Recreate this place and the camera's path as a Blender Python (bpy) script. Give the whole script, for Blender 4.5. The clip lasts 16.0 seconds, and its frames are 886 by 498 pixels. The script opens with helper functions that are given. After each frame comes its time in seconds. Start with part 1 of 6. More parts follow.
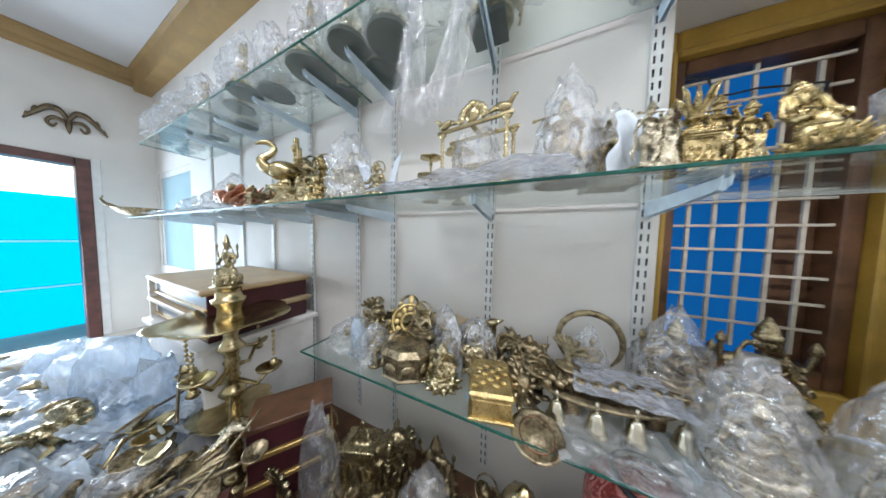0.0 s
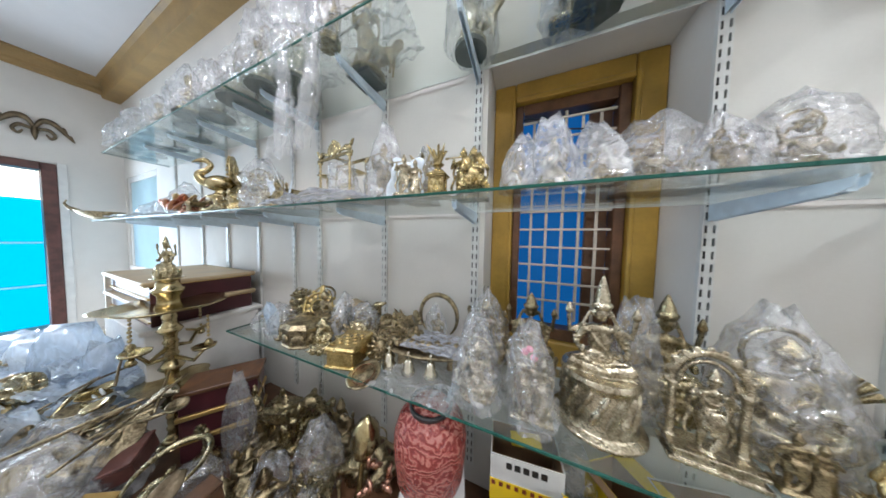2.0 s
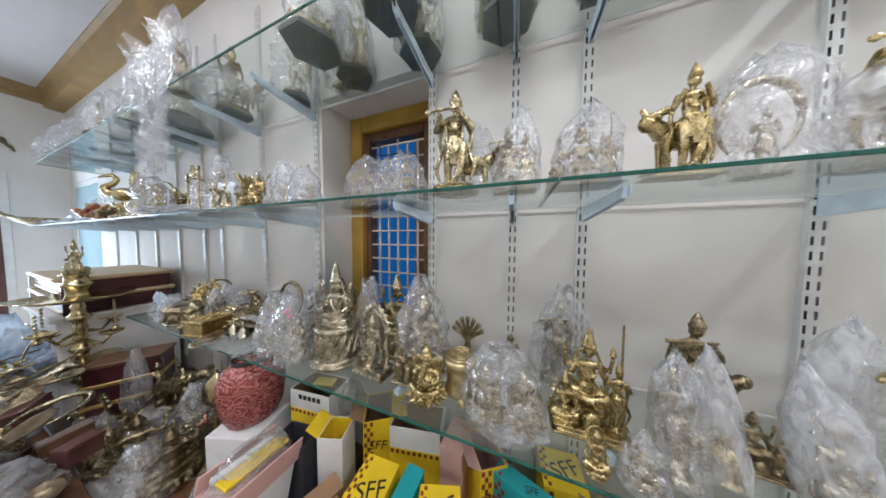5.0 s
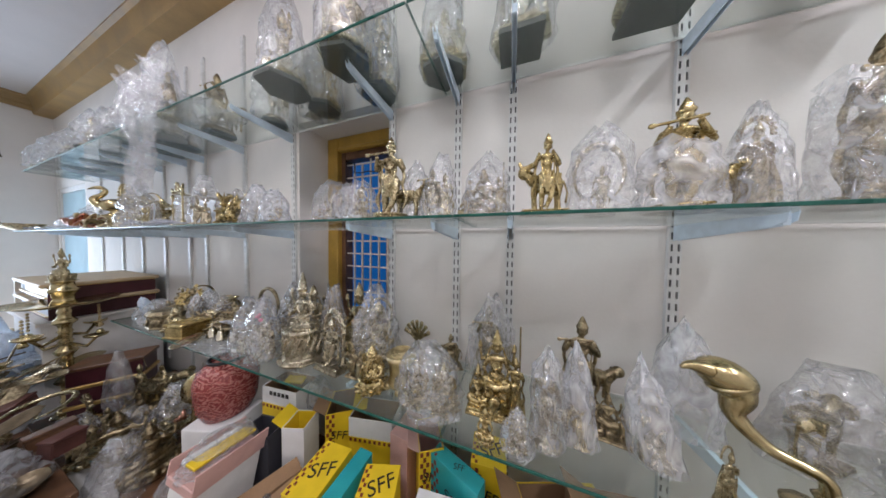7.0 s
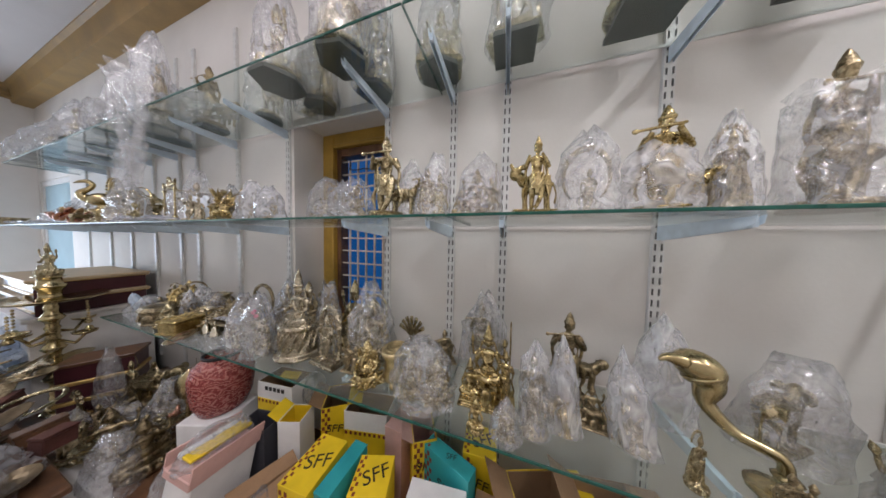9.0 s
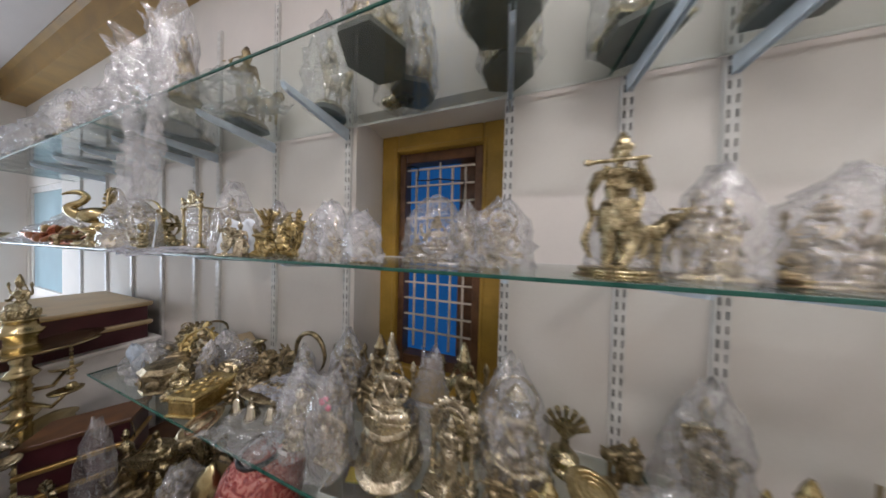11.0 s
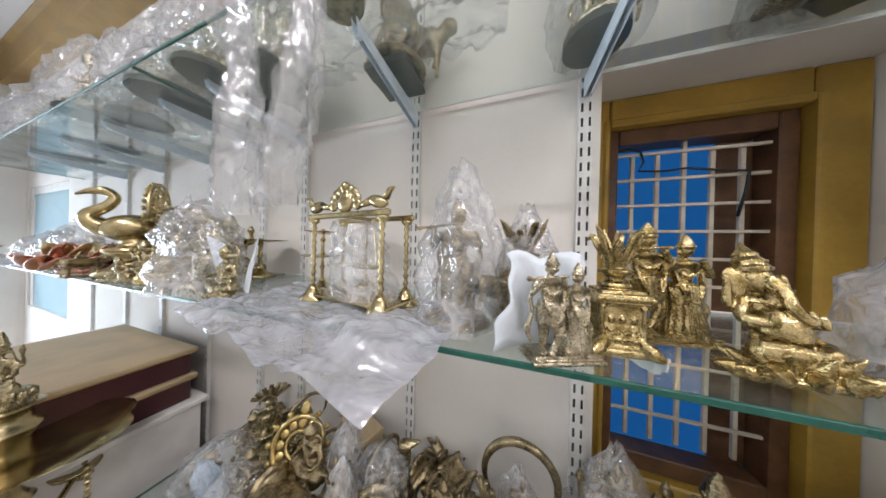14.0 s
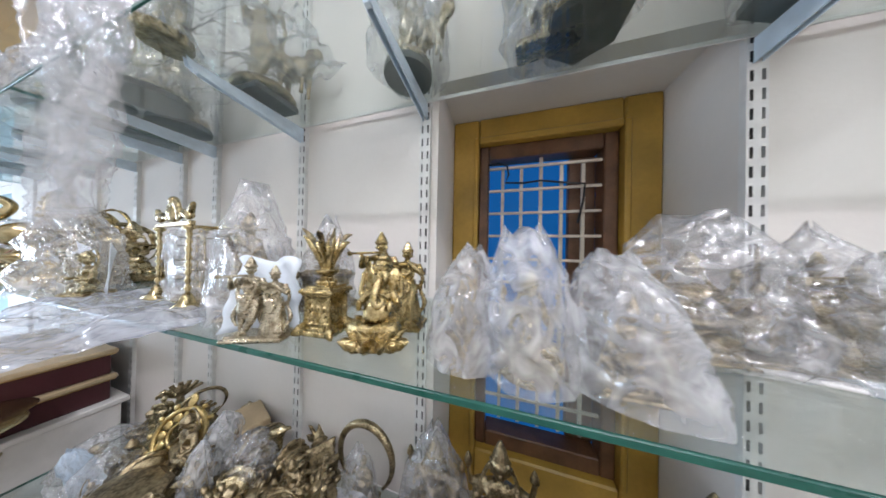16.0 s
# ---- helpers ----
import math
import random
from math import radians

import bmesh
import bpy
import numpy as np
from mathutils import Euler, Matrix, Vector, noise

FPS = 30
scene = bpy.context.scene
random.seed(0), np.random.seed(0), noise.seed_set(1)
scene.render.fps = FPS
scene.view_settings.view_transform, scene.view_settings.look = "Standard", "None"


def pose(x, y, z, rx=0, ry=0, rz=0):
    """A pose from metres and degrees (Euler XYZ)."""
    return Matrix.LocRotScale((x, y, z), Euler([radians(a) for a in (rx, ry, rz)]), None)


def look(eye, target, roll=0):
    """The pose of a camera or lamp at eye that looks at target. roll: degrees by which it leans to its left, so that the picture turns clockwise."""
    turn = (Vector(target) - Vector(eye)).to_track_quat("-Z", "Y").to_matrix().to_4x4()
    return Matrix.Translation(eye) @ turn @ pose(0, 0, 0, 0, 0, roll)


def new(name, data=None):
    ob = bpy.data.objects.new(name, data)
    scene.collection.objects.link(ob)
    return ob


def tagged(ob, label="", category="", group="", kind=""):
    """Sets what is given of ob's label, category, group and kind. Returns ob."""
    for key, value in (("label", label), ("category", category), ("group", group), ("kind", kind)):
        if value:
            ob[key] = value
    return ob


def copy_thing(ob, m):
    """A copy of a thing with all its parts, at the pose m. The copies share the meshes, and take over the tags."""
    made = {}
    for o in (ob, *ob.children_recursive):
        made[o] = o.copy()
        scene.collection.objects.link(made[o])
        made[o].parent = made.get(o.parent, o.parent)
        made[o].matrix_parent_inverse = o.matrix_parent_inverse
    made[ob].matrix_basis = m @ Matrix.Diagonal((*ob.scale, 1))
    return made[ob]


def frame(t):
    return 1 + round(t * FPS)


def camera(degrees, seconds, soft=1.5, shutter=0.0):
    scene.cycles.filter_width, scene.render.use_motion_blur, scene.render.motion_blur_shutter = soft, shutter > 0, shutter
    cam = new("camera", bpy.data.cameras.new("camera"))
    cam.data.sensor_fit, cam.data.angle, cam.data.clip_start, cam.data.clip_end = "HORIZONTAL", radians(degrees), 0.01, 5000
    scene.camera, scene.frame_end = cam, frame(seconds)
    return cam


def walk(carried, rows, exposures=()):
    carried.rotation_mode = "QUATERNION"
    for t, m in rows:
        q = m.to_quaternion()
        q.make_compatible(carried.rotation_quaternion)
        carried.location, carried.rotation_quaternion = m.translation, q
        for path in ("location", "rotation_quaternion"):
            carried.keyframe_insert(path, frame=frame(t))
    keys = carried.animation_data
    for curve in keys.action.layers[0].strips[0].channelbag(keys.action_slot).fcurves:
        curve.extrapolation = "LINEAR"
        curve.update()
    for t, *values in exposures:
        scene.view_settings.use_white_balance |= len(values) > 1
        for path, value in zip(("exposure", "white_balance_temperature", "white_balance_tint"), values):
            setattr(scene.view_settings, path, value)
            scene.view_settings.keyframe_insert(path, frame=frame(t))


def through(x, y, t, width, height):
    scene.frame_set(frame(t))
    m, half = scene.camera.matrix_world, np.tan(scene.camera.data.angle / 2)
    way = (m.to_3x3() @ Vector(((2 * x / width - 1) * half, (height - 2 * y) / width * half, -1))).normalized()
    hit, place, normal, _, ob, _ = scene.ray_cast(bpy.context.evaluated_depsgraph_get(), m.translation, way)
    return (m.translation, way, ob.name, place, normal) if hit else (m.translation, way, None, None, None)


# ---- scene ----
cam = camera(132.0, 16.0, soft=1.6, shutter=0.3)
PATH = [
    (0, (-0.345, -0.901, 1.300), (-1.165, 0.920, 1.191), 1.14),
    (0.5, (-0.205, -0.940, 1.317), (-1.015, 0.886, 1.211), 0.95),
    (1, (-0.061, -0.962, 1.314), (-0.850, 0.873, 1.213), 1.29),
    (1.5, (0.076, -0.944, 1.319), (-0.698, 0.898, 1.223), 1.18),
    (2, (0.212, -0.911, 1.307), (-0.550, 0.936, 1.214), 1.09),
    (2.5, (0.388, -0.912, 1.313), (-0.365, 0.939, 1.228), 1.05),
    (3, (0.543, -0.930, 1.307), (-0.203, 0.924, 1.226), 1.12),
    (3.5, (0.700, -0.958, 1.308), (-0.032, 0.902, 1.225), 1.12),
    (4, (0.854, -0.940, 1.281), (0.135, 0.925, 1.209), 0.79),
    (4.5, (1.000, -0.898, 1.300), (0.301, 0.974, 1.214), 0.69),
    (5, (1.122, -0.866, 1.311), (0.429, 1.008, 1.220), 0.37),
    (7.5, (1.376, -0.930, 1.367), (0.729, 0.962, 1.311), 0.85),
    (8, (1.388, -0.936, 1.356), (0.750, 0.958, 1.273), 0.83),
    (10.5, (1.072, -0.870, 1.443), (0.470, 1.036, 1.380), 1.54),
    (11, (0.751, -0.795, 1.494), (0.143, 1.110, 1.464), 1.47),
    (11.5, (0.332, -0.760, 1.531), (-0.255, 1.152, 1.494), 1.80),
    (12, (0.052, -0.744, 1.535), (-0.552, 1.163, 1.528), 1.59),
    (12.5, (-0.042, -0.699, 1.552), (-0.648, 1.207, 1.534), 1.55),
    (13, (-0.136, -0.689, 1.556), (-0.749, 1.215, 1.550), 1.45),
    (13.5, (-0.218, -0.664, 1.564), (-0.837, 1.238, 1.560), 1.54),
    (14, (-0.199, -0.650, 1.573), (-0.812, 1.254, 1.564), 1.45),
    (14.5, (-0.108, -0.610, 1.560), (-0.712, 1.297, 1.552), 1.69),
    (15, (-0.008, -0.585, 1.561), (-0.586, 1.329, 1.551), 1.78),
    (15.5, (0.109, -0.596, 1.581), (-0.451, 1.324, 1.577), 1.49),
    (16, (0.237, -0.595, 1.588), (-0.326, 1.324, 1.601), 1.17),
]
walk(cam, [(t, look(eye, target, roll)) for t, eye, target, roll in PATH],
     exposures=[(0.0, 0.14, 6080, 11), (2.0, 0.04, 6200, 12), (4.0, -0.09, 6230, 13), (7.5, -0.43, 6350, 20), (10.5, -0.62, 6800, 21), (12.0, -0.5, 6850, 19), (13.5, -0.12, 6700, 17), (14.5, -0.08, 6650, 17), (16.0, 0.06, 6250, 16)])

# ---- world, sun, large lights ----
world = bpy.data.worlds.new("sky")
scene.world = world
world.use_nodes = True
wn = world.node_tree.nodes
sky = wn.new("ShaderNodeTexSky")
sky.sky_type = "NISHITA"
sky.sun_disc = False
sky.sun_elevation, sky.sun_rotation = radians(23.5), radians(266.6)
world.node_tree.links.new(sky.outputs[0], wn["Background"].inputs[0])
wn["Background"].inputs[1].default_value = 0.15
sun = bpy.data.lights.new("sun", "SUN")
sun.energy, sun.angle, sun.color = 5.0, radians(0.6), (1.0, 0.95, 0.88)
new("sun", sun).matrix_world = look((-10, -0.6, 4.34), (0, 0, 0))


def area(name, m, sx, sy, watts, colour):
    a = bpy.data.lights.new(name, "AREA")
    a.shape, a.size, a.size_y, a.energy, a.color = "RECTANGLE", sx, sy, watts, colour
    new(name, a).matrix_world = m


# unseen ceiling tube lamps assumed behind the walker; lamp added for doorway sky light
area("assumed_tube_a", pose(-1.0, -1.75, 3.27), 1.2, 0.12, 34, (0.97, 0.98, 1.0))
area("assumed_tube_b", pose(1.1, -1.75, 3.27), 1.2, 0.12, 34, (0.97, 0.98, 1.0))
area("assumed_tube_c", pose(2.9, -1.3, 3.27, 0, 0, 90), 1.2, 0.12, 44, (0.94, 0.97, 1.0))
area("door_sky_fill", look((-5.12, -1.35, 1.15), (-1.5, -1.1, 0.3)), 1.4, 1.7, 98, (0.74, 0.88, 1.0))

# ---- materials ----


def mat(name, colour, rough=0.5, metal=0.0, vary=0.12, scale=9.0, bump=0.1, fine=160.0, tint=None, spec=0.5):
    """Principled surface with two scales of variation and fine relief, in metres."""
    m = bpy.data.materials.new(name)
    m.use_nodes = True
    n, l = m.node_tree.nodes, m.node_tree.links
    b = n["Principled BSDF"]
    b.inputs["Metallic"].default_value = metal
    b.inputs["Specular IOR Level"].default_value = spec
    co = n.new("ShaderNodeTexCoord")
    big, small = n.new("ShaderNodeTexNoise"), n.new("ShaderNodeTexNoise")
    big.inputs["Scale"].default_value, small.inputs["Scale"].default_value = scale, fine
    big.inputs["Detail"].default_value = small.inputs["Detail"].default_value = 5
    l.new(co.outputs["Object"], big.inputs["Vector"])
    l.new(co.outputs["Object"], small.inputs["Vector"])
    ramp = n.new("ShaderNodeValToRGB")
    dark = tint or tuple(c * (1 - vary * 2) for c in colour)
    ramp.color_ramp.elements[0].position, ramp.color_ramp.elements[1].position = 0.32, 0.62
    ramp.color_ramp.elements[0].color = (*dark, 1)
    ramp.color_ramp.elements[1].color = (*colour, 1)
    l.new(big.outputs[0], ramp.inputs[0])
    mix = n.new("ShaderNodeMixRGB")
    mix.blend_type = "OVERLAY"
    mix.inputs[0].default_value = vary
    l.new(ramp.outputs[0], mix.inputs[1])
    l.new(small.outputs[0], mix.inputs[2])
    l.new(mix.outputs[0], b.inputs["Base Color"])
    r = n.new("ShaderNodeMapRange")
    r.inputs["To Min"].default_value, r.inputs["To Max"].default_value = max(0.02, rough * 0.75), min(1, rough * 1.3)
    l.new(big.outputs[0], r.inputs["Value"])
    l.new(r.outputs[0], b.inputs["Roughness"])
    if bump:
        bp = n.new("ShaderNodeBump")
        bp.inputs["Strength"].default_value, bp.inputs["Distance"].default_value = bump, 0.004
        l.new(small.outputs[0], bp.inputs["Height"])
        l.new(bp.outputs[0], b.inputs["Normal"])
    return m


def brass(name, colour, dark, rough, cell=95.0, depth=0.5, grain_scale=28.0, relief=0.006):
    """Cast metal: bright on embossed relief, hollows darkened by tarnish and painted-in shade."""
    m = bpy.data.materials.new(name)
    m.use_nodes = True
    n, l = m.node_tree.nodes, m.node_tree.links
    b = n["Principled BSDF"]
    b.inputs["Metallic"].default_value = 1.0
    co = n.new("ShaderNodeTexCoord")
    cells, grain = n.new("ShaderNodeTexVoronoi"), n.new("ShaderNodeTexNoise")
    cells.feature = "SMOOTH_F1"
    cells.inputs["Scale"].default_value = cell
    grain.inputs["Scale"].default_value, grain.inputs["Detail"].default_value = grain_scale, 5
    l.new(co.outputs["Object"], cells.inputs["Vector"])
    l.new(co.outputs["Object"], grain.inputs["Vector"])
    add = n.new("ShaderNodeMath")
    add.operation = "MULTIPLY_ADD"
    add.inputs[1].default_value = 0.4
    l.new(cells.outputs["Distance"], add.inputs[0])
    l.new(grain.outputs[0], add.inputs[2])
    ramp = n.new("ShaderNodeValToRGB")
    ramp.color_ramp.elements[0].position, ramp.color_ramp.elements[1].position = 0.52, 0.86
    ramp.color_ramp.elements[0].color, ramp.color_ramp.elements[1].color = (*colour, 1), (*dark, 1)
    l.new(add.outputs[0], ramp.inputs[0])
    l.new(ramp.outputs[0], b.inputs["Base Color"])
    r = n.new("ShaderNodeMapRange")
    r.inputs["To Min"].default_value, r.inputs["To Max"].default_value = rough * 0.8, rough * 1.7
    l.new(grain.outputs[0], r.inputs["Value"])
    l.new(r.outputs[0], b.inputs["Roughness"])
    bp = n.new("ShaderNodeBump")
    bp.invert = True
    bp.inputs["Strength"].default_value, bp.inputs["Distance"].default_value = depth, relief
    l.new(cells.outputs["Distance"], bp.inputs["Height"])
    l.new(bp.outputs[0], b.inputs["Normal"])
    return m


def clear(name, tint, haze, gloss_rough, veil=(0.9, 0.92, 0.95), crease=0.0, mirror=0.04, patch=1.0, size=5.5, edge=0.42, through=0.4):
    """Thin clear sheet: lets light straight through, mirrors by Fresnel, with a little milky haze."""
    m = bpy.data.materials.new(name)
    m.use_nodes = True
    n, l = m.node_tree.nodes, m.node_tree.links
    n.remove(n["Principled BSDF"])
    out = n["Material Output"]
    tr, gl, df, tl = (n.new(k) for k in ("ShaderNodeBsdfTransparent", "ShaderNodeBsdfGlossy", "ShaderNodeBsdfDiffuse", "ShaderNodeBsdfTranslucent"))
    tr.inputs[0].default_value = (*tint, 1)
    gl.inputs["Roughness"].default_value = gloss_rough
    df.inputs[0].default_value = tl.inputs[0].default_value = (*veil, 1)
    milk, m1, m2 = (n.new("ShaderNodeMixShader") for _ in range(3))
    milk.inputs[0].default_value = through
    l.new(df.outputs[0], milk.inputs[1])
    l.new(tl.outputs[0], milk.inputs[2])
    l.new(tr.outputs[0], m1.inputs[1])
    l.new(milk.outputs[0], m1.inputs[2])
    lw, pw, fr = n.new("ShaderNodeLayerWeight"), n.new("ShaderNodeMath"), n.new("ShaderNodeMath")
    lw.inputs["Blend"].default_value = 0.5
    pw.operation, fr.operation = "POWER", "MULTIPLY_ADD"
    pw.inputs[1].default_value = 4.0
    fr.inputs[1].default_value, fr.inputs[2].default_value = edge, mirror
    l.new(lw.outputs["Facing"], pw.inputs[0])
    l.new(pw.outputs[0], fr.inputs[0])
    l.new(fr.outputs[0], m2.inputs[0])
    l.new(m1.outputs[0], m2.inputs[1])
    l.new(gl.outputs[0], m2.inputs[2])
    l.new(m2.outputs[0], out.inputs[0])
    m1.inputs[0].default_value = haze
    if crease:
        co, no, mr = n.new("ShaderNodeTexCoord"), n.new("ShaderNodeTexNoise"), n.new("ShaderNodeMapRange")
        no.inputs["Scale"].default_value, no.inputs["Detail"].default_value = size, 3
        no.inputs["Distortion"].default_value = 1.2
        l.new(co.outputs["Object"], no.inputs["Vector"])
        mr.inputs["From Min"].default_value, mr.inputs["From Max"].default_value = 0.4, 0.75
        mr.inputs["To Min"].default_value, mr.inputs["To Max"].default_value = haze * (1 - 0.65 * patch), min(1, haze * (1 + 1.4 * patch))
        l.new(no.outputs[0], mr.inputs["Value"])
        l.new(mr.outputs[0], m1.inputs[0])
        bp = n.new("ShaderNodeBump")
        bp.inputs["Strength"].default_value, bp.inputs["Distance"].default_value = crease, 0.275 / size
        l.new(no.outputs[0], bp.inputs["Height"])
        l.new(bp.outputs[0], gl.inputs["Normal"])
        l.new(bp.outputs[0], lw.inputs["Normal"])
    return m


WALL = mat("wall_paint", (0.74, 0.71, 0.67), 0.75, vary=0.05, scale=2.2, bump=0.15, fine=70)
CEIL = mat("ceiling_paint", (0.62, 0.60, 0.60), 0.85, vary=0.04, scale=1.5, bump=0.1, fine=60)
OCHRE = mat("ochre_paint", (0.46, 0.28, 0.045), 0.45, vary=0.14, scale=6, bump=0.12, fine=80)
CORNICE = mat("cornice_paint", (0.37, 0.235, 0.09), 0.5, vary=0.12, scale=5, bump=0.12, fine=60)
WOOD = mat("dark_wood", (0.16, 0.075, 0.035), 0.4, vary=0.25, scale=14, bump=0.2, fine=120)
DOORWOOD = mat("door_wood", (0.13, 0.05, 0.04), 0.4, vary=0.25, scale=12, bump=0.2, fine=110)
CREAM = mat("cream_metal_paint", (0.62, 0.56, 0.46), 0.4, vary=0.1, scale=20, bump=0.08)


def tarpaulin(name, colour, scale):
    """Woven plastic sheet that glows with the daylight behind it."""
    m = mat(name, colour, 0.4, vary=0.08, scale=scale, bump=0.1, fine=30)
    n, l = m.node_tree.nodes, m.node_tree.links
    tl, mx = n.new("ShaderNodeBsdfTranslucent"), n.new("ShaderNodeMixShader")
    mx.inputs[0].default_value = 0.75
    tl.inputs[0].default_value = (*colour, 1)
    l.new(n["Principled BSDF"].outputs[0], mx.inputs[1])
    l.new(tl.outputs[0], mx.inputs[2])
    l.new(mx.outputs[0], n["Material Output"].inputs[0])
    return m


BLUE = tarpaulin("blue_sheet", (0.02, 0.24, 0.66), 3)
CYAN = tarpaulin("cyan_sheet", (0.0, 0.42, 0.75), 2)
PALE = tarpaulin("pale_sheet", (0.74, 0.89, 0.96), 3)
WINDOWGLOW = tarpaulin("window_glow", (0.80, 0.94, 0.98), 4)
GROUND = mat("concrete_ground", (0.42, 0.40, 0.37), 0.85, vary=0.12, scale=1.5, bump=0.2, fine=50)
TILE = mat("floor_tile", (0.45, 0.40, 0.34), 0.25, vary=0.08, scale=3, bump=0.05, fine=40)
STEEL = mat("white_steel", (0.72, 0.72, 0.70), 0.4, vary=0.06, scale=25, bump=0.05)
# door daylight mirrored by the brackets is tinted into their blue
BRACKET = mat("daylight_tinted_steel", (0.70, 0.82, 0.92), 0.35, vary=0.08, scale=25, bump=0.05)
BLACK = mat("black_rubber", (0.02, 0.02, 0.022), 0.5, vary=0.1)
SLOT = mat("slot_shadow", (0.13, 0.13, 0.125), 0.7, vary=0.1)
BASE = mat("felt_base", (0.07, 0.075, 0.065), 0.8, vary=0.2, scale=30, bump=0.1)
BRASS = brass("polished_brass", (0.68, 0.57, 0.33), (0.36, 0.28, 0.14), 0.25, 260, 0.16, 30, 0.002)
GOLD = brass("bright_gold_brass", (0.72, 0.57, 0.27), (0.38, 0.27, 0.10), 0.25, 240, 0.18, 30, 0.002)
ANTIQUE = brass("antique_brass", (0.46, 0.38, 0.24), (0.13, 0.10, 0.06), 0.32, 150, 0.3, 30, 0.003)
# the same metals for figures modelled one unit high
S_BRASS = brass("figure_brass", (0.56, 0.49, 0.31), (0.15, 0.11, 0.05), 0.22, 70, 0.19, 9, 0.009)
S_GOLD = brass("figure_gold", (0.60, 0.49, 0.26), (0.20, 0.14, 0.045), 0.21, 75, 0.13, 9, 0.008)
S_ANTIQUE = brass("figure_antique", (0.44, 0.36, 0.22), (0.12, 0.09, 0.05), 0.26, 62, 0.24, 9, 0.010)
S_SILVER = brass("figure_pale", (0.64, 0.58, 0.44), (0.20, 0.165, 0.105), 0.22, 70, 0.19, 9, 0.009)
PLAIN = mat("smooth_brass", (0.56, 0.47, 0.27), 0.24, 1.0, vary=0.14, scale=22, bump=0.1, fine=90, tint=(0.36, 0.28, 0.14))
DARKBRASS = mat("dark_brass", (0.20, 0.155, 0.10), 0.35, 1.0, vary=0.2, scale=30, bump=0.2)
BELL = mat("pale_brass", (0.74, 0.69, 0.56), 0.2, 1.0, vary=0.08, scale=30, bump=0.05)
COPPER = mat("copper_red", (0.60, 0.32, 0.23), 0.25, 1.0, vary=0.15, scale=25, bump=0.2)
BAG = clear("clear_plastic", (0.97, 0.975, 0.985), 0.19, 0.12, crease=0.45, mirror=0.18, size=5.5, edge=0.3)
CLOUDY = clear("cloudy_plastic", (0.96, 0.965, 0.98), 0.33, 0.14, crease=0.25, mirror=0.12, patch=0.7, size=3.5, edge=0.3)
WHITEBAG = clear("white_plastic", (0.95, 0.97, 1.0), 0.82, 0.12, veil=(0.78, 0.89, 1.0), crease=0.3, mirror=0.14, patch=0.3, size=6, through=0.68)
MILKY = clear("milky_plastic", (0.95, 0.96, 0.975), 0.48, 0.12, veil=(0.84, 0.88, 1.0), crease=0.5, mirror=0.24, patch=0.5, size=5)
HANG = clear("hanging_plastic", (0.97, 0.975, 0.985), 0.16, 0.11, crease=0.32, mirror=0.14, size=13, edge=0.25)
GLASS = clear("shelf_glass", (0.93, 0.97, 0.955), 0.045, 0.02, veil=(0.75, 0.85, 0.84), edge=0.75)
EDGE = mat("glass_edge", (0.02, 0.105, 0.08), 0.28, vary=0.15, scale=20, bump=0.02, spec=0.2)
PAPER = mat("white_paper", (0.74, 0.81, 0.88), 0.8, vary=0.05, scale=20, bump=0.15, fine=90)
CARD = mat("brown_card", (0.32, 0.19, 0.10), 0.85, vary=0.12, scale=12, bump=0.1)
CARDWHITE = mat("white_card", (0.72, 0.71, 0.69), 0.7, vary=0.06, scale=12, bump=0.06)
YELLOW = mat("yellow_card", (0.80, 0.55, 0.015), 0.5, vary=0.06, scale=14, bump=0.05)
TEAL = mat("teal_card", (0.015, 0.33, 0.34), 0.5, vary=0.06, scale=14, bump=0.05)
PINK = mat("pink_card", (0.62, 0.38, 0.33), 0.6, vary=0.08, scale=14, bump=0.05)
MAROON = mat("maroon_print", (0.20, 0.03, 0.02), 0.5, vary=0.1)
INK = mat("black_ink", (0.02, 0.015, 0.012), 0.6, vary=0.05)
DARKBOX = mat("dark_box", (0.045, 0.045, 0.055), 0.5, vary=0.1)
BURGUNDY = mat("burgundy_lacquer", (0.065, 0.016, 0.02), 0.3, vary=0.15, scale=10, bump=0.05)
BEIGE = mat("beige_top", (0.46, 0.35, 0.21), 0.45, vary=0.12, scale=7, bump=0.08)
GOLDTRIM = mat("gold_trim", (0.55, 0.36, 0.12), 0.3, 0.6, vary=0.12, scale=25)


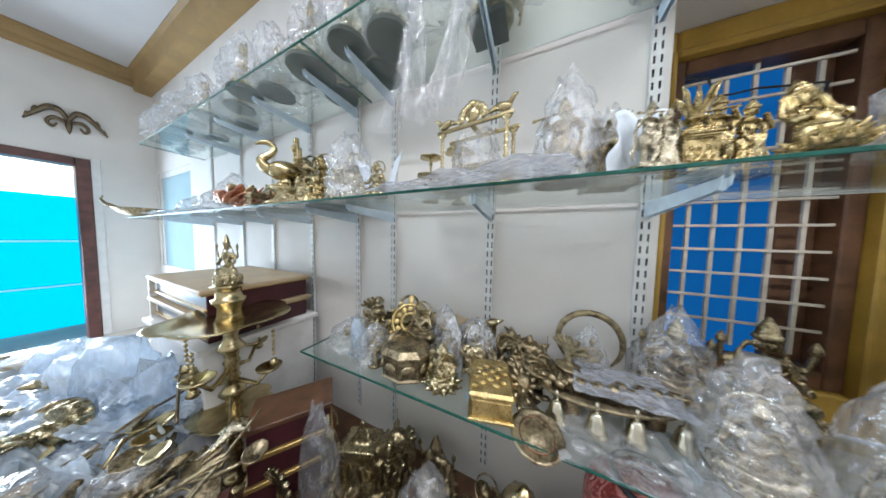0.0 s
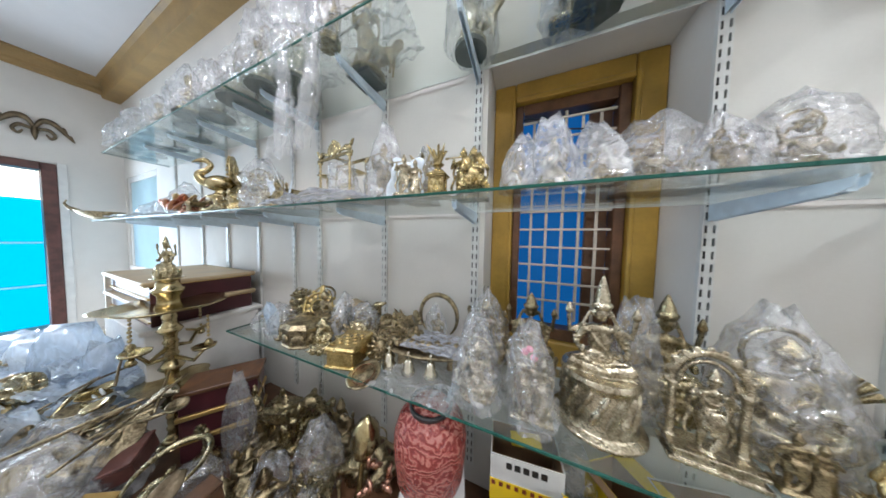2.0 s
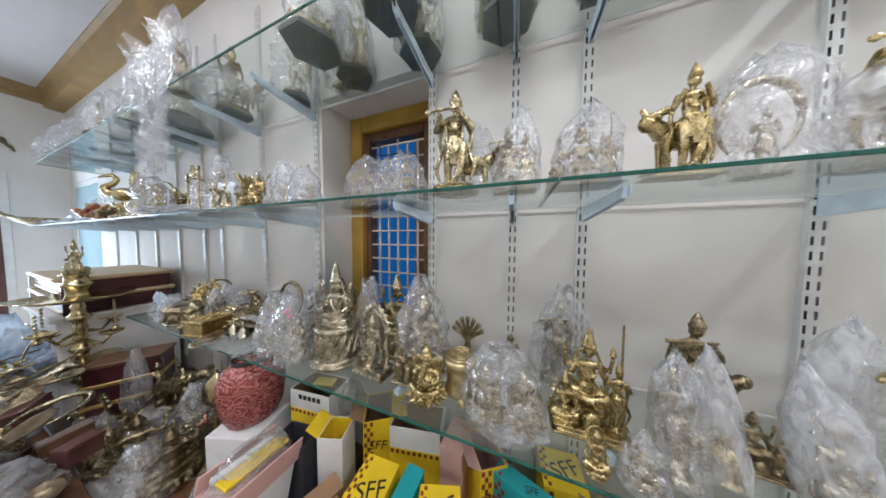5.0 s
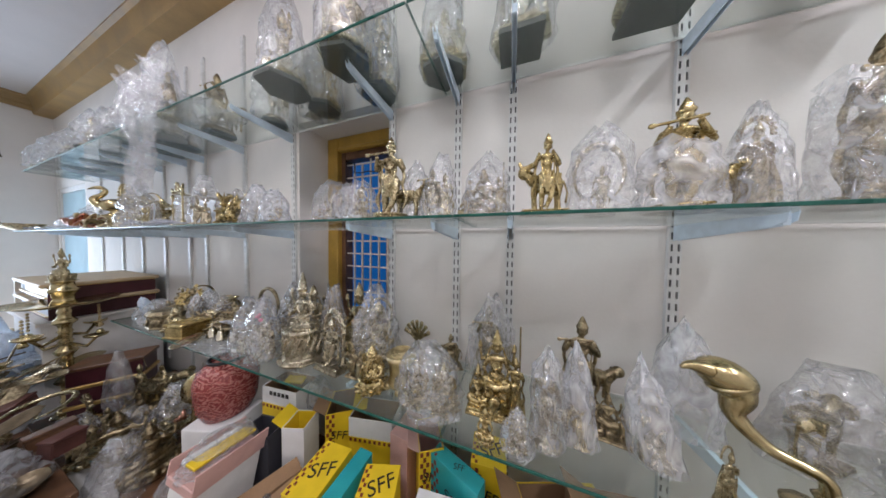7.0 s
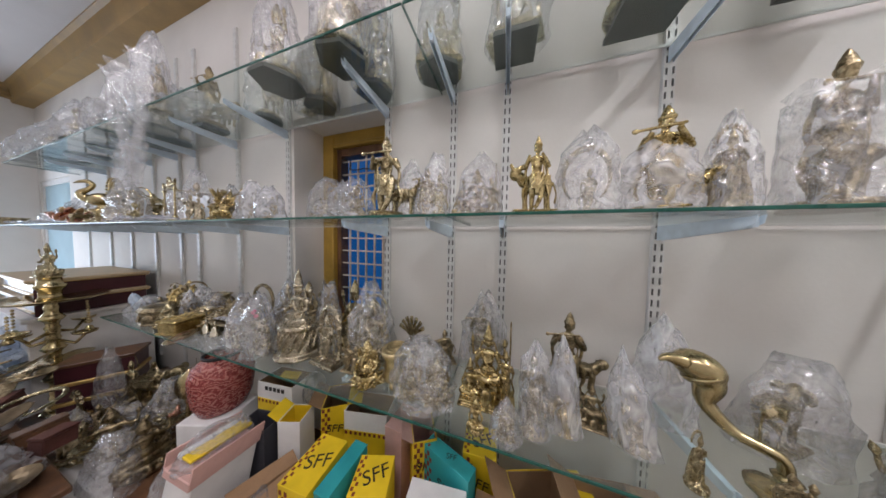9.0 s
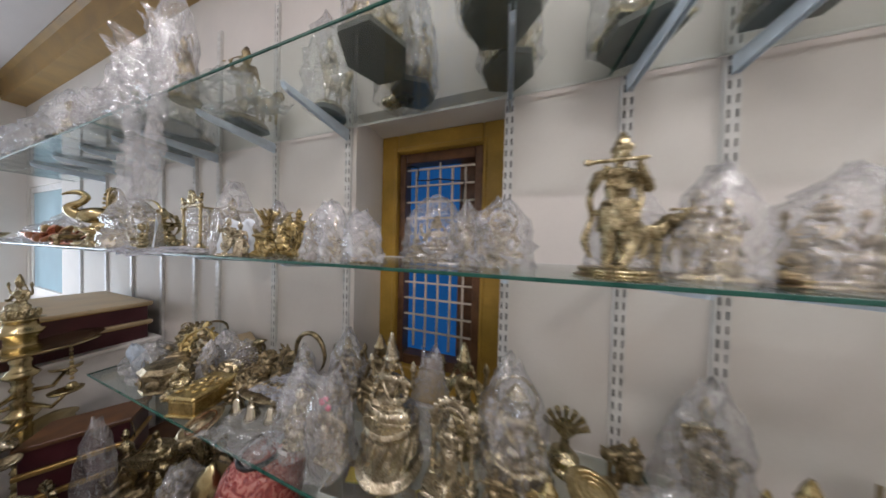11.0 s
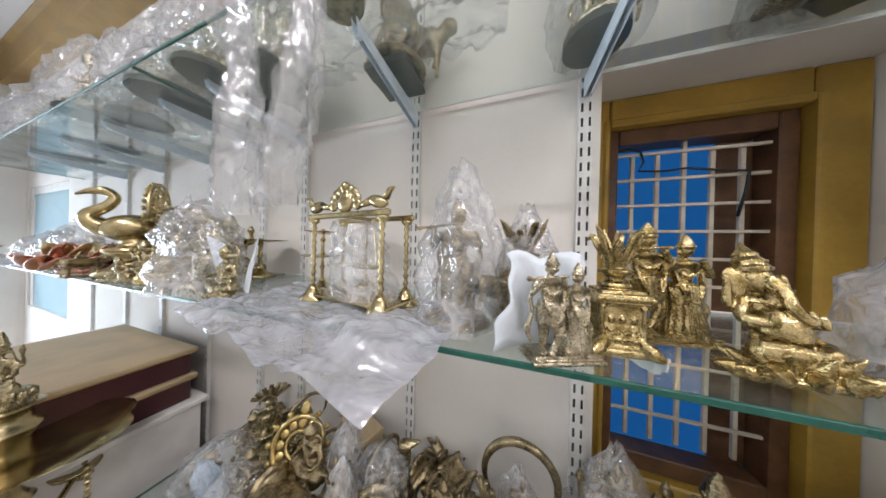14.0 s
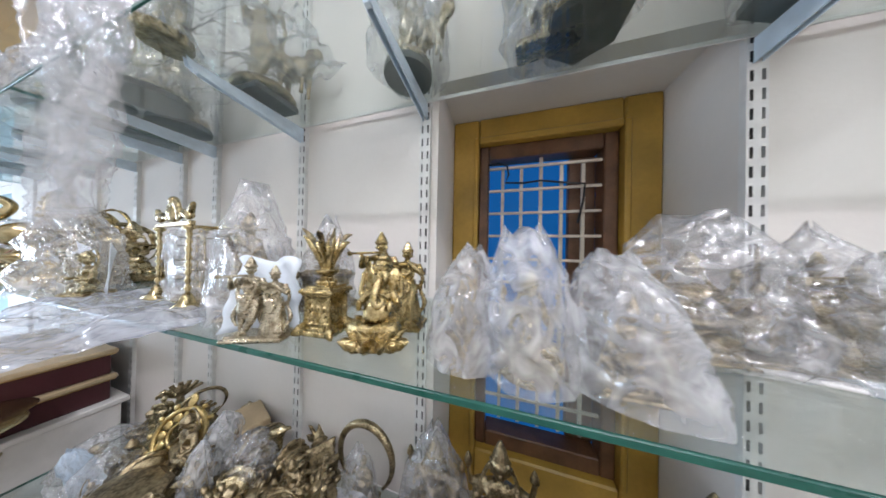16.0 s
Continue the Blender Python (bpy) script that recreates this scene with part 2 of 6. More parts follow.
def marbled():
    """Carved red glaze: wavy veins of pale and dark over oxblood."""
    m = mat("red_glaze", (0.42, 0.10, 0.08), 0.22, vary=0.2, scale=18, bump=0.0)
    n, l = m.node_tree.nodes, m.node_tree.links
    b = n["Principled BSDF"]
    co, wv, rp, bp = n.new("ShaderNodeTexCoord"), n.new("ShaderNodeTexWave"), n.new("ShaderNodeValToRGB"), n.new("ShaderNodeBump")
    wv.inputs["Scale"].default_value, wv.inputs["Distortion"].default_value = 12.0, 22.0
    wv.inputs["Detail"].default_value, wv.inputs["Detail Scale"].default_value = 3.0, 1.6
    wv.bands_direction = "Z"
    l.new(co.outputs["Object"], wv.inputs["Vector"])
    e = rp.color_ramp.elements
    e[0].position, e[0].color = 0.0, (0.19, 0.03, 0.026, 1)
    e[1].position, e[1].color = 0.5, (0.31, 0.06, 0.05, 1)
    last = e.new(0.96)
    last.color = (0.42, 0.15, 0.12, 1)
    l.new(wv.outputs["Fac"], rp.inputs[0])
    l.new(rp.outputs[0], b.inputs["Base Color"])
    bp.inputs["Strength"].default_value, bp.inputs["Distance"].default_value = 0.6, 0.005
    l.new(wv.outputs["Fac"], bp.inputs["Height"])
    l.new(bp.outputs[0], b.inputs["Normal"])
    return m


VASE = marbled()

# ---- mesh helpers ----


def part(name, bm, material, parent=None, label="", smooth=False, m=None):
    """One bmesh as one mesh object, under a thing or on its own."""
    me = bpy.data.meshes.new(name)
    bmesh.ops.recalc_face_normals(bm, faces=bm.faces)
    bm.to_mesh(me)
    bm.free()
    for x in material if isinstance(material, (list, tuple)) else [material]:
        me.materials.append(x)
    if smooth:
        me.polygons.foreach_set("use_smooth", [True] * len(me.polygons))
    ob = new(name, me)
    if parent is not None:
        ob.parent = parent
    if m is not None:
        ob.matrix_basis = m
    if label:
        ob["label"] = label
    return ob


def empty(name, m, label, category, group="", kind=""):
    ob = new(name)
    ob.empty_display_size = 0.05
    ob.matrix_basis = m
    return tagged(ob, label, category, group, kind)


def slab(bm, x0, x1, y0, y1, z0, z1, bevel=0.0, mi=0):
    r = bmesh.ops.create_cube(bm, size=1.0, matrix=Matrix.LocRotScale(((x0 + x1) / 2, (y0 + y1) / 2, (z0 + z1) / 2), None, (x1 - x0, y1 - y0, z1 - z0)))
    faces = {f for v in r["verts"] for f in v.link_faces}
    for f in faces:
        f.material_index = mi
    if bevel:
        bmesh.ops.bevel(bm, geom=list({e for v in r["verts"] for e in v.link_edges}), offset=bevel, segments=1, affect="EDGES")
    return bm


def cube(x0, x1, y0, y1, z0, z1, bevel=0.0):
    return slab(bmesh.new(), x0, x1, y0, y1, z0, z1, bevel)


def quad(corners):
    bm = bmesh.new()
    bm.faces.new([bm.verts.new(q) for q in corners])
    return bm


def ell(bm, c, r, rot=(0, 0, 0), sub=2):
    r = r if isinstance(r, (tuple, list)) else (r, r, r)
    bmesh.ops.create_icosphere(bm, subdivisions=sub, radius=1.0, matrix=Matrix.LocRotScale(c, Euler([radians(a) for a in rot]), r))


def tube(bm, pts, radii, n=8, closed=False):
    pts = [Vector(q) for q in pts]
    if not isinstance(radii, (list, tuple)):
        radii = [radii] * len(pts)
    rings, side = [], None
    for i, q in enumerate(pts):
        d = (pts[min(i + 1, len(pts) - 1)] - pts[max(i - 1, 0)])
        if closed:
            d = pts[(i + 1) % len(pts)] - pts[i - 1]
        d.normalize()
        if side is None:
            side = d.orthogonal().normalized()
        side = (side - d * side.dot(d)).normalized()
        up = d.cross(side)
        rings.append([bm.verts.new(q + (side * math.cos(2 * math.pi * k / n) + up * math.sin(2 * math.pi * k / n)) * radii[i]) for k in range(n)])
    pairs = list(zip(rings, rings[1:])) + ([(rings[-1], rings[0])] if closed else [])
    for a, b in pairs:
        for k in range(n):
            bm.faces.new((a[k], a[(k + 1) % n], b[(k + 1) % n], b[k]))
    if not closed:
        bm.faces.new(rings[0][::-1])
        bm.faces.new(rings[-1])


def curve(pts, n=5):
    """Points of a smooth curve through pts."""
    q = [Vector(p) for p in pts]
    q = [q[0] * 2 - q[1]] + q + [q[-1] * 2 - q[-2]]
    out = []
    for i in range(1, len(q) - 2):
        for k in range(n):
            t = k / n
            out.append(0.5 * (2 * q[i] + (q[i + 1] - q[i - 1]) * t + (2 * q[i - 1] - 5 * q[i] + 4 * q[i + 1] - q[i + 2]) * t * t + (3 * q[i] - q[i - 1] - 3 * q[i + 1] + q[i + 2]) * t ** 3))
    return out + [q[-2]]


def taper(radii, n=5):
    return [a + (b - a) * k / n for a, b in zip(radii, radii[1:]) for k in range(n)] + [radii[-1]]


def lathe(bm, profile, n=24, c=(0, 0, 0), wave=0.0, petals=8, sx=1.0, sy=1.0, mi=0):
    """A turned shape from (radius, height) pairs; wave scallops the rim."""
    rings = []
    for r, z in profile:
        ring = []
        for k in range(n):
            a = 2 * math.pi * k / n
            q = r * (1 + wave * abs(math.sin(petals * a / 2)))
            ring.append(bm.verts.new((c[0] + q * math.cos(a) * sx, c[1] + q * math.sin(a) * sy, c[2] + z)))
        rings.append(ring)
    for a, b in zip(rings, rings[1:]):
        for k in range(n):
            bm.faces.new((a[k], a[(k + 1) % n], b[(k + 1) % n], b[k])).material_index = mi
    bm.faces.new(rings[0][::-1]).material_index = mi
    bm.faces.new(rings[-1]).material_index = mi


def arc(c, rx, rz, a0, a1, n=14, y=0.0):
    return [(c[0] + rx * math.cos(radians(a0 + (a1 - a0) * i / n)), c[1] + y, c[2] + rz * math.sin(radians(a0 + (a1 - a0) * i / n))) for i in range(n + 1)]


# ---- large structure: walls, floor, ceiling, openings ----
XL, XR, YB, ZC = -5.17, 3.5, -2.7, 3.34
WX0, WX1, WZ0, WZ1 = 0.04, 0.735, 0.62, 2.12      # recess of the grilled window
FX0, FX1, FZ0, FZ1 = -5.08, -3.92, 0.85, 2.1      # far window


def setting(name, bm, material, label, category, smooth=False):
    return tagged(part(name, bm, material, smooth=smooth), label, category, kind="structure")


bm = cube(XL - 0.2, XR + 0.2, YB - 0.2, 0.35, -0.12, 0.0)
setting("floor", bm, TILE, "plain tan floor of the shop", "floor")
for i in range(15):
    for j in range(5):
        part("tile", cube(XL + i * 0.6 + 0.002, XL + i * 0.6 + 0.597, YB + j * 0.6 + 0.002, YB + j * 0.6 + 0.597, 0.0, 0.006, 0.001), TILE, bpy.data.objects["floor"])
setting("ceiling", cube(XL - 0.2, XR + 0.2, YB - 0.2, 0.35, ZC, ZC + 0.15), CEIL, "plain white painted ceiling", "ceiling")
bm = bmesh.new()                                   # shelf wall with both openings
TH = 0.34
slab(bm, XL, FX0, 0, TH, 0, ZC)
slab(bm, FX1, WX0, 0, TH, 0, ZC)
slab(bm, WX1, XR, 0, TH, 0, ZC)
slab(bm, FX0, FX1, 0, TH, 0, FZ0)
slab(bm, FX0, FX1, 0, TH, FZ1, ZC)
slab(bm, WX0, WX1, 0, TH, 0, WZ0)
slab(bm, WX0, WX1, 0, TH, WZ1, ZC)
setting("wall_north", bm, WALL, "off-white painted wall carrying the glass shelves", "wall")
DY0, DY1, DZ = -2.1, -0.45, 2.14                   # doorway in the end wall
bm = bmesh.new()
slab(bm, XL - 0.2, XL, DY1, TH, 0, ZC)
slab(bm, XL - 0.2, XL, YB - 0.2, DY0, 0, ZC)
slab(bm, XL - 0.2, XL, DY0, DY1, DZ, ZC)
setting("wall_west", bm, WALL, "off-white painted end wall with a doorway", "wall")
setting("wall_south", cube(XL - 0.2, XR + 0.2, YB - 0.2, YB, 0, ZC), WALL, "off-white painted wall of the aisle", "wall")
setting("wall_east", cube(XR, XR + 0.2, YB, TH, 0, ZC), WALL, "off-white painted wall closing the aisle", "wall")


def cornice(name, a, b, nx, ny):
    """A stepped plaster moulding along the ceiling from a to b; (nx, ny) points into the room."""
    bm = bmesh.new()
    prof = [(0, 0.2), (0.13, 0.2), (0.14, 0.17), (0.13, 0.15), (0.16, 0.03), (0.19, 0.015), (0.19, 0)] if ny else [(0, 0.16), (0.02, 0.16), (0.03, 0.135), (0.055, 0.12), (0.06, 0.09), (0.1, 0.06), (0.12, 0.025), (0.15, 0.018), (0.15, 0)]
    rows = [[bm.verts.new((q[0] + nx * d, q[1] + ny * d, ZC - h)) for d, h in prof] for q in (a, b)]
    for k in range(len(prof) - 1):
        bm.faces.new((rows[0][k], rows[0][k + 1], rows[1][k + 1], rows[1][k]))
    setting(name, bm, CORNICE, "ochre moulded cornice under the ceiling", "cornice")


cornice("trim_1", (XL, 0), (XR, 0), 0, -1)
cornice("trim_2", (XL, YB), (XL, 0), 1, 0)

# door frame and door leaf opening
door = empty("door_1", pose(XL, 0, 0), "dark brown wooden door frame, standing open to daylight", "door", kind="structure")
part("jamb", cube(-0.16, 0.03, DY1 - 0.09, DY1, 0, DZ, 0.006), DOORWOOD, door)
part("jamb", cube(-0.16, 0.03, DY0, DY0 + 0.09, 0, DZ, 0.006), DOORWOOD, door)
part("lintel", cube(-0.16, 0.03, DY0 + 0.09, DY1 - 0.09, DZ - 0.09, DZ, 0.006), DOORWOOD, door)
# white strip put where the wall beside the jamb is sunlit
part("lit_wall_strip", cube(0.001, 0.022, DY1 + 0.001, DY1 + 0.06, 0.0, DZ + 0.02, 0.003), CARDWHITE, door, "white strip standing in for the sunlit wall edge")

# outdoors: ground, blue sheeting beyond the door and windows
setting("ground", cube(-400, 400, -400, 400, -0.2, -0.14), GROUND, "pale concrete ground outside", "ground")
# tarpaulin panels, made translucent so that daylight behind them brightens the blue
bl = empty("blue_fence", pose(XL - 1.5, -1.4, -0.14), "bright blue translucent tarpaulin fence beyond the doorway", "fence", kind="structure")
for i, (z0, z1) in enumerate(((0.0, 0.62), (0.63, 1.28), (1.29, 1.95))):
    part("panel", quad(((0, -2.6, z0), (0, 1.6, z0), (0, 1.6, z1), (0, -2.6, z1))), CYAN, bl)
for z in (0.625, 1.285):
    part("rail", cube(0.0, 0.015, -2.6, 1.6, z - 0.012, z + 0.012), PALE, bl)
part("top_sheet", quad(((0, -2.6, 1.96), (0, 1.6, 1.96), (0, 1.6, 2.3), (0, -2.6, 2.3))), PALE, bl, "pale sheet along the top")
setting("backdrop_grille", quad(((-2.2, 0.62, 0), (2.2, 0.62, 0), (2.2, 0.62, 3.6), (-2.2, 0.62, 3.6))), BLUE, "deep blue sheet outside the grilled window", "screen")

# grilled window in its recess
win = empty("window_1", pose(0, 0, 0), "window with ochre frame and cream iron grille, blue behind", "window", kind="structure")
for n, a in (("frame", (WX0, 0.145, 0.207, 0.30, WZ0, WZ1)), ("frame", (0.63, WX1, 0.207, 0.30, WZ0, WZ1)), ("frame", (0.145, 0.63, 0.207, 0.30, 2.02, WZ1)), ("frame", (0.145, 0.63, 0.207, 0.30, WZ0, 0.80))):
    part(n, cube(a[0] + 0.001, a[1] - 0.001, *a[2:], 0.006), OCHRE, win, "ochre painted frame")
for n, a in (("sash", (0.145, 0.185, 0.235, 0.31, 0.80, 2.02)), ("sash", (0.585, 0.63, 0.235, 0.31, 0.80, 2.02)), ("sash", (0.185, 0.585, 0.235, 0.31, 1.965, 2.02)), ("sash", (0.185, 0.585, 0.235, 0.31, 0.80, 0.86))):
    part(n, cube(a[0] + 0.001, a[1] - 0.001, *a[2:], 0.004), WOOD, win, "dark brown wooden sash")
for n, a in (("bead", (0.125, 0.146, 0.2, 0.24, 0.80, 2.045)), ("bead", (0.629, 0.65, 0.2, 0.24, 0.80, 2.045)), ("bead", (0.146, 0.629, 0.2, 0.24, 2.019, 2.045))):
    part(n, cube(a[0] + 0.001, a[1] - 0.001, *a[2:], 0.005), OCHRE, win, "ochre inner bead")
part("mullion", cube(0.492, 0.585, 0.30, 0.33, 0.86, 1.965, 0.004), WOOD, win, "brown wooden shutter edge")
for i in range(7):
    x = 0.167 + i * 0.0727
    top = 1.975 if i == 3 else 1.937
    part("grille_bar", cube(x - 0.006, x + 0.006, 0.262, 0.273, 0.90, top, 0.001), CREAM, win)
for i in range(11):
    z = 1.932 - i * 0.0935
    x0 = 0.150 if i % 2 else 0.166
    part("grille_bar", cube(x0, 0.606 + (0.012 if i % 3 == 2 else 0), 0.253, 0.262, z - 0.005, z + 0.005, 0.001), CREAM, win)
bm = bmesh.new()
tube(bm, [(0.15, 0.25, 1.945), (0.22, 0.245, 1.95), (0.255, 0.25, 1.94), (0.262, 0.245, 1.90), (0.25, 0.25, 1.87), (0.32, 0.245, 1.862), (0.38, 0.247, 1.868), (0.47, 0.245, 1.852), (0.53, 0.245, 1.845), (0.525, 0.247, 1.78), (0.51, 0.25, 1.70)], 0.004, 6)
tagged(part("wire", bm, BLACK, None, smooth=True), "thin black cable wound through the window grille", "cable")

# far window
fw = empty("window_2", pose(0, 0, 0), "bright window with dark wooden frame at the end", "window", kind="structure")
part("frame", cube(FX1 - 0.07, FX1 - 0.002, 0.012, 0.16, FZ0, FZ1, 0.005), CARDWHITE, fw)
part("frame", cube(FX0 + 0.002, FX0 + 0.07, 0.012, 0.16, FZ0, FZ1, 0.005), CARDWHITE, fw)
part("frame", cube(FX0 + 0.07, FX1 - 0.07, 0.012, 0.16, FZ1 - 0.07, FZ1, 0.005), CARDWHITE, fw)
# the bright outdoors is put into this pane's pale translucent colour
part("pane", cube(FX0 + 0.07, FX1 - 0.07, 0.022, 0.028, FZ0, FZ1 - 0.07), WINDOWGLOW, fw, "translucent pale blue pane coloured for the bright daylight outside")

# ---- shelving ----
UPRIGHTS = (-3.35, -2.75, -2.254, -1.764, -1.32, -1.05, -0.516, 0.0, 0.75, 1.108, 1.349, 1.886, 2.45, 3.0)
MID, LOW, UP = 1.433, 0.797, 2.05


def slotted_upright():
    bm = bmesh.new()
    pitch, sh, z0, n = 0.041, 0.024, 0.22, 64
    xs = (-0.017, -0.0123, -0.0063, 0.0063, 0.0123, 0.017)
    slab(bm, -0.017, -0.0155, -0.014, 0, z0, z0 + n * pitch)
    slab(bm, 0.0155, 0.017, -0.014, 0, z0, z0 + n * pitch)
    # dark backing strip stands in for the shade inside the slots
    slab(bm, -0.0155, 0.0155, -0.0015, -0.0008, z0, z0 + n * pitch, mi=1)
    for i in range(n):
        za = z0 + i * pitch
        zb, zc = za + pitch - sh, za + pitch
        v = [[bm.verts.new((x, -0.0142, z)) for x in xs] for z in (za, zb, zc)]
        for k in range(5):
            bm.faces.new((v[0][k], v[0][k + 1], v[1][k + 1], v[1][k]))
            if k not in (1, 3):
                bm.faces.new((v[1][k], v[1][k + 1], v[2][k + 1], v[2][k]))
    return bm


first = None
for x in UPRIGHTS:
    if first is None:
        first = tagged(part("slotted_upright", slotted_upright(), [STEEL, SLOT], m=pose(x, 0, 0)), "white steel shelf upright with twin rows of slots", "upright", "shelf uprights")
    else:
        copy_thing(first, pose(x, 0, 0))


def bracket_mesh():
    bm = bmesh.new()
    prof = [(-0.012, -0.052), (-0.03, -0.05), (-0.285, -0.026), (-0.308, -0.016), (-0.312, 0.004), (-0.300, 0.0), (-0.012, 0.0)]
    for x0, x1 in ((-0.0075, -0.0055), (0.0055, 0.0075)):
        a = [bm.verts.new((x0, y, z)) for y, z in prof]
        b = [bm.verts.new((x1, y, z)) for y, z in prof]
        bm.faces.new(a)
        bm.faces.new(b[::-1])
        for k in range(len(prof)):
            bm.faces.new((a[k], a[(k + 1) % 7], b[(k + 1) % 7], b[k]))
    slab(bm, -0.0055, 0.0055, -0.3, -0.012, -0.0035, -0.001)
    slab(bm, -0.0055, 0.0055, -0.3, -0.29, -0.024, -0.0035)
    return bm


first = None
for x in UPRIGHTS:
    for z in (UP, MID, LOW):
        if z == LOW and x < -1.2 or x < -3.0 and z == UP:
            continue
        if first is None:
            first = tagged(part("shelf_bracket", bracket_mesh(), BRACKET, m=pose(x, -0.003, z - 0.001)), "pale steel bracket under glass shelf, tinted blue with door daylight", "bracket", "shelf brackets")
        else:
            copy_thing(first, pose(x, -0.003, z - 0.001))


def glass_shelf(x0, x1, z, label):
    shelf = empty("glass_shelf", pose(0, 0, z), label, "shelf", "glass shelves")
    bm = slab(bmesh.new(), x0, x1, -0.397, -0.022, 0, 0.008)
    for f in bm.faces:
        f.normal_update()
        f.material_index = 1 if abs(f.normal.x) > 0.5 else 0
    part("pane", bm, [GLASS, EDGE], shelf)
    part("front_edge", cube(x0, x1, -0.401, -0.397, 0.0, 0.008, 0.001), EDGE, shelf, "dark green polished glass edge")
    # white strip paints the streak reflected along the back of the glass
    part("back_edge_glint", cube(x0, x1, -0.022, -0.018, -0.001, 0.010, 0.001), CARDWHITE, shelf, "white strip painted as the bright streak along the back edge")


for x0, x1, z in ((-3.45, -1.2, UP), (-1.196, 1.05, UP), (1.054, 3.4, UP), (-4.0, -1.15, MID), (-1.146, 1.2, MID), (1.204, 3.4, MID), (-1.235, 1.17, LOW), (1.174, 3.4, LOW)):
    glass_shelf(x0, x1, z, "clear glass shelf with green edge on steel brackets")

# ---- cast figures: each one plain closed mesh ----


def base_round(bm, r=0.2, h=0.09, petals=True):
    lathe(bm, [(r * 0.95, 0), (r, h * 0.2), (r * 0.82, h * 0.45), (r * 0.9, h * 0.75), (r * 0.84, h)], 24)
    if petals:
        for k in range(14):
            a = 2 * math.pi * k / 14
            ell(bm, (r * 0.92 * math.cos(a), r * 0.92 * math.sin(a), h * 0.6), (r * 0.13, r * 0.13, h * 0.5), (20 * math.sin(a), 20 * math.cos(a), 0), 1)


def base_square(bm, w=0.2, d=0.15, h=0.1):
    slab(bm, -w, w, -d, d, 0, h * 0.3)
    slab(bm, -w * 0.86, w * 0.86, -d * 0.86, d * 0.86, h * 0.3, h * 0.75)
    slab(bm, -w * 0.95, w * 0.95, -d * 0.95, d * 0.95, h * 0.75, h)


def head(bm, c, s, crown=1.0, halo=0.0):
    x, y, z = c
    ell(bm, (x, y, z), (s * 0.8, s * 0.85, s))
    ell(bm, (x, y - s * 0.85, z - s * 0.1), (s * 0.16, s * 0.2, s * 0.22), sub=1)
    for q in (-1, 1):
        ell(bm, (x + q * s * 0.85, y, z - s * 0.2), (s * 0.2, s * 0.25, s * 0.45), sub=1)
    if crown:
        lathe(bm, [(s * 0.95, s * 0.35), (s * 1.05, s * 0.6), (s * 0.85, s * 0.9), (s * 0.7, s * (0.9 + 0.5 * crown)), (s * 0.4, s * (0.9 + crown)), (s * 0.12, s * (1.0 + 1.35 * crown))], 12, c)
        for k in range(7):
            a = radians(180 + k * 30)
            ell(bm, (x + s * 0.95 * math.cos(a), y + s * 0.95 * math.sin(a), z + s * 0.75), s * 0.17, sub=1)
    if halo:
        tube(bm, arc((x, y + s * 0.6, z + s * 0.1), s * halo, s * halo, 0, 360, 20)[:-1], s * 0.22, 6, True)


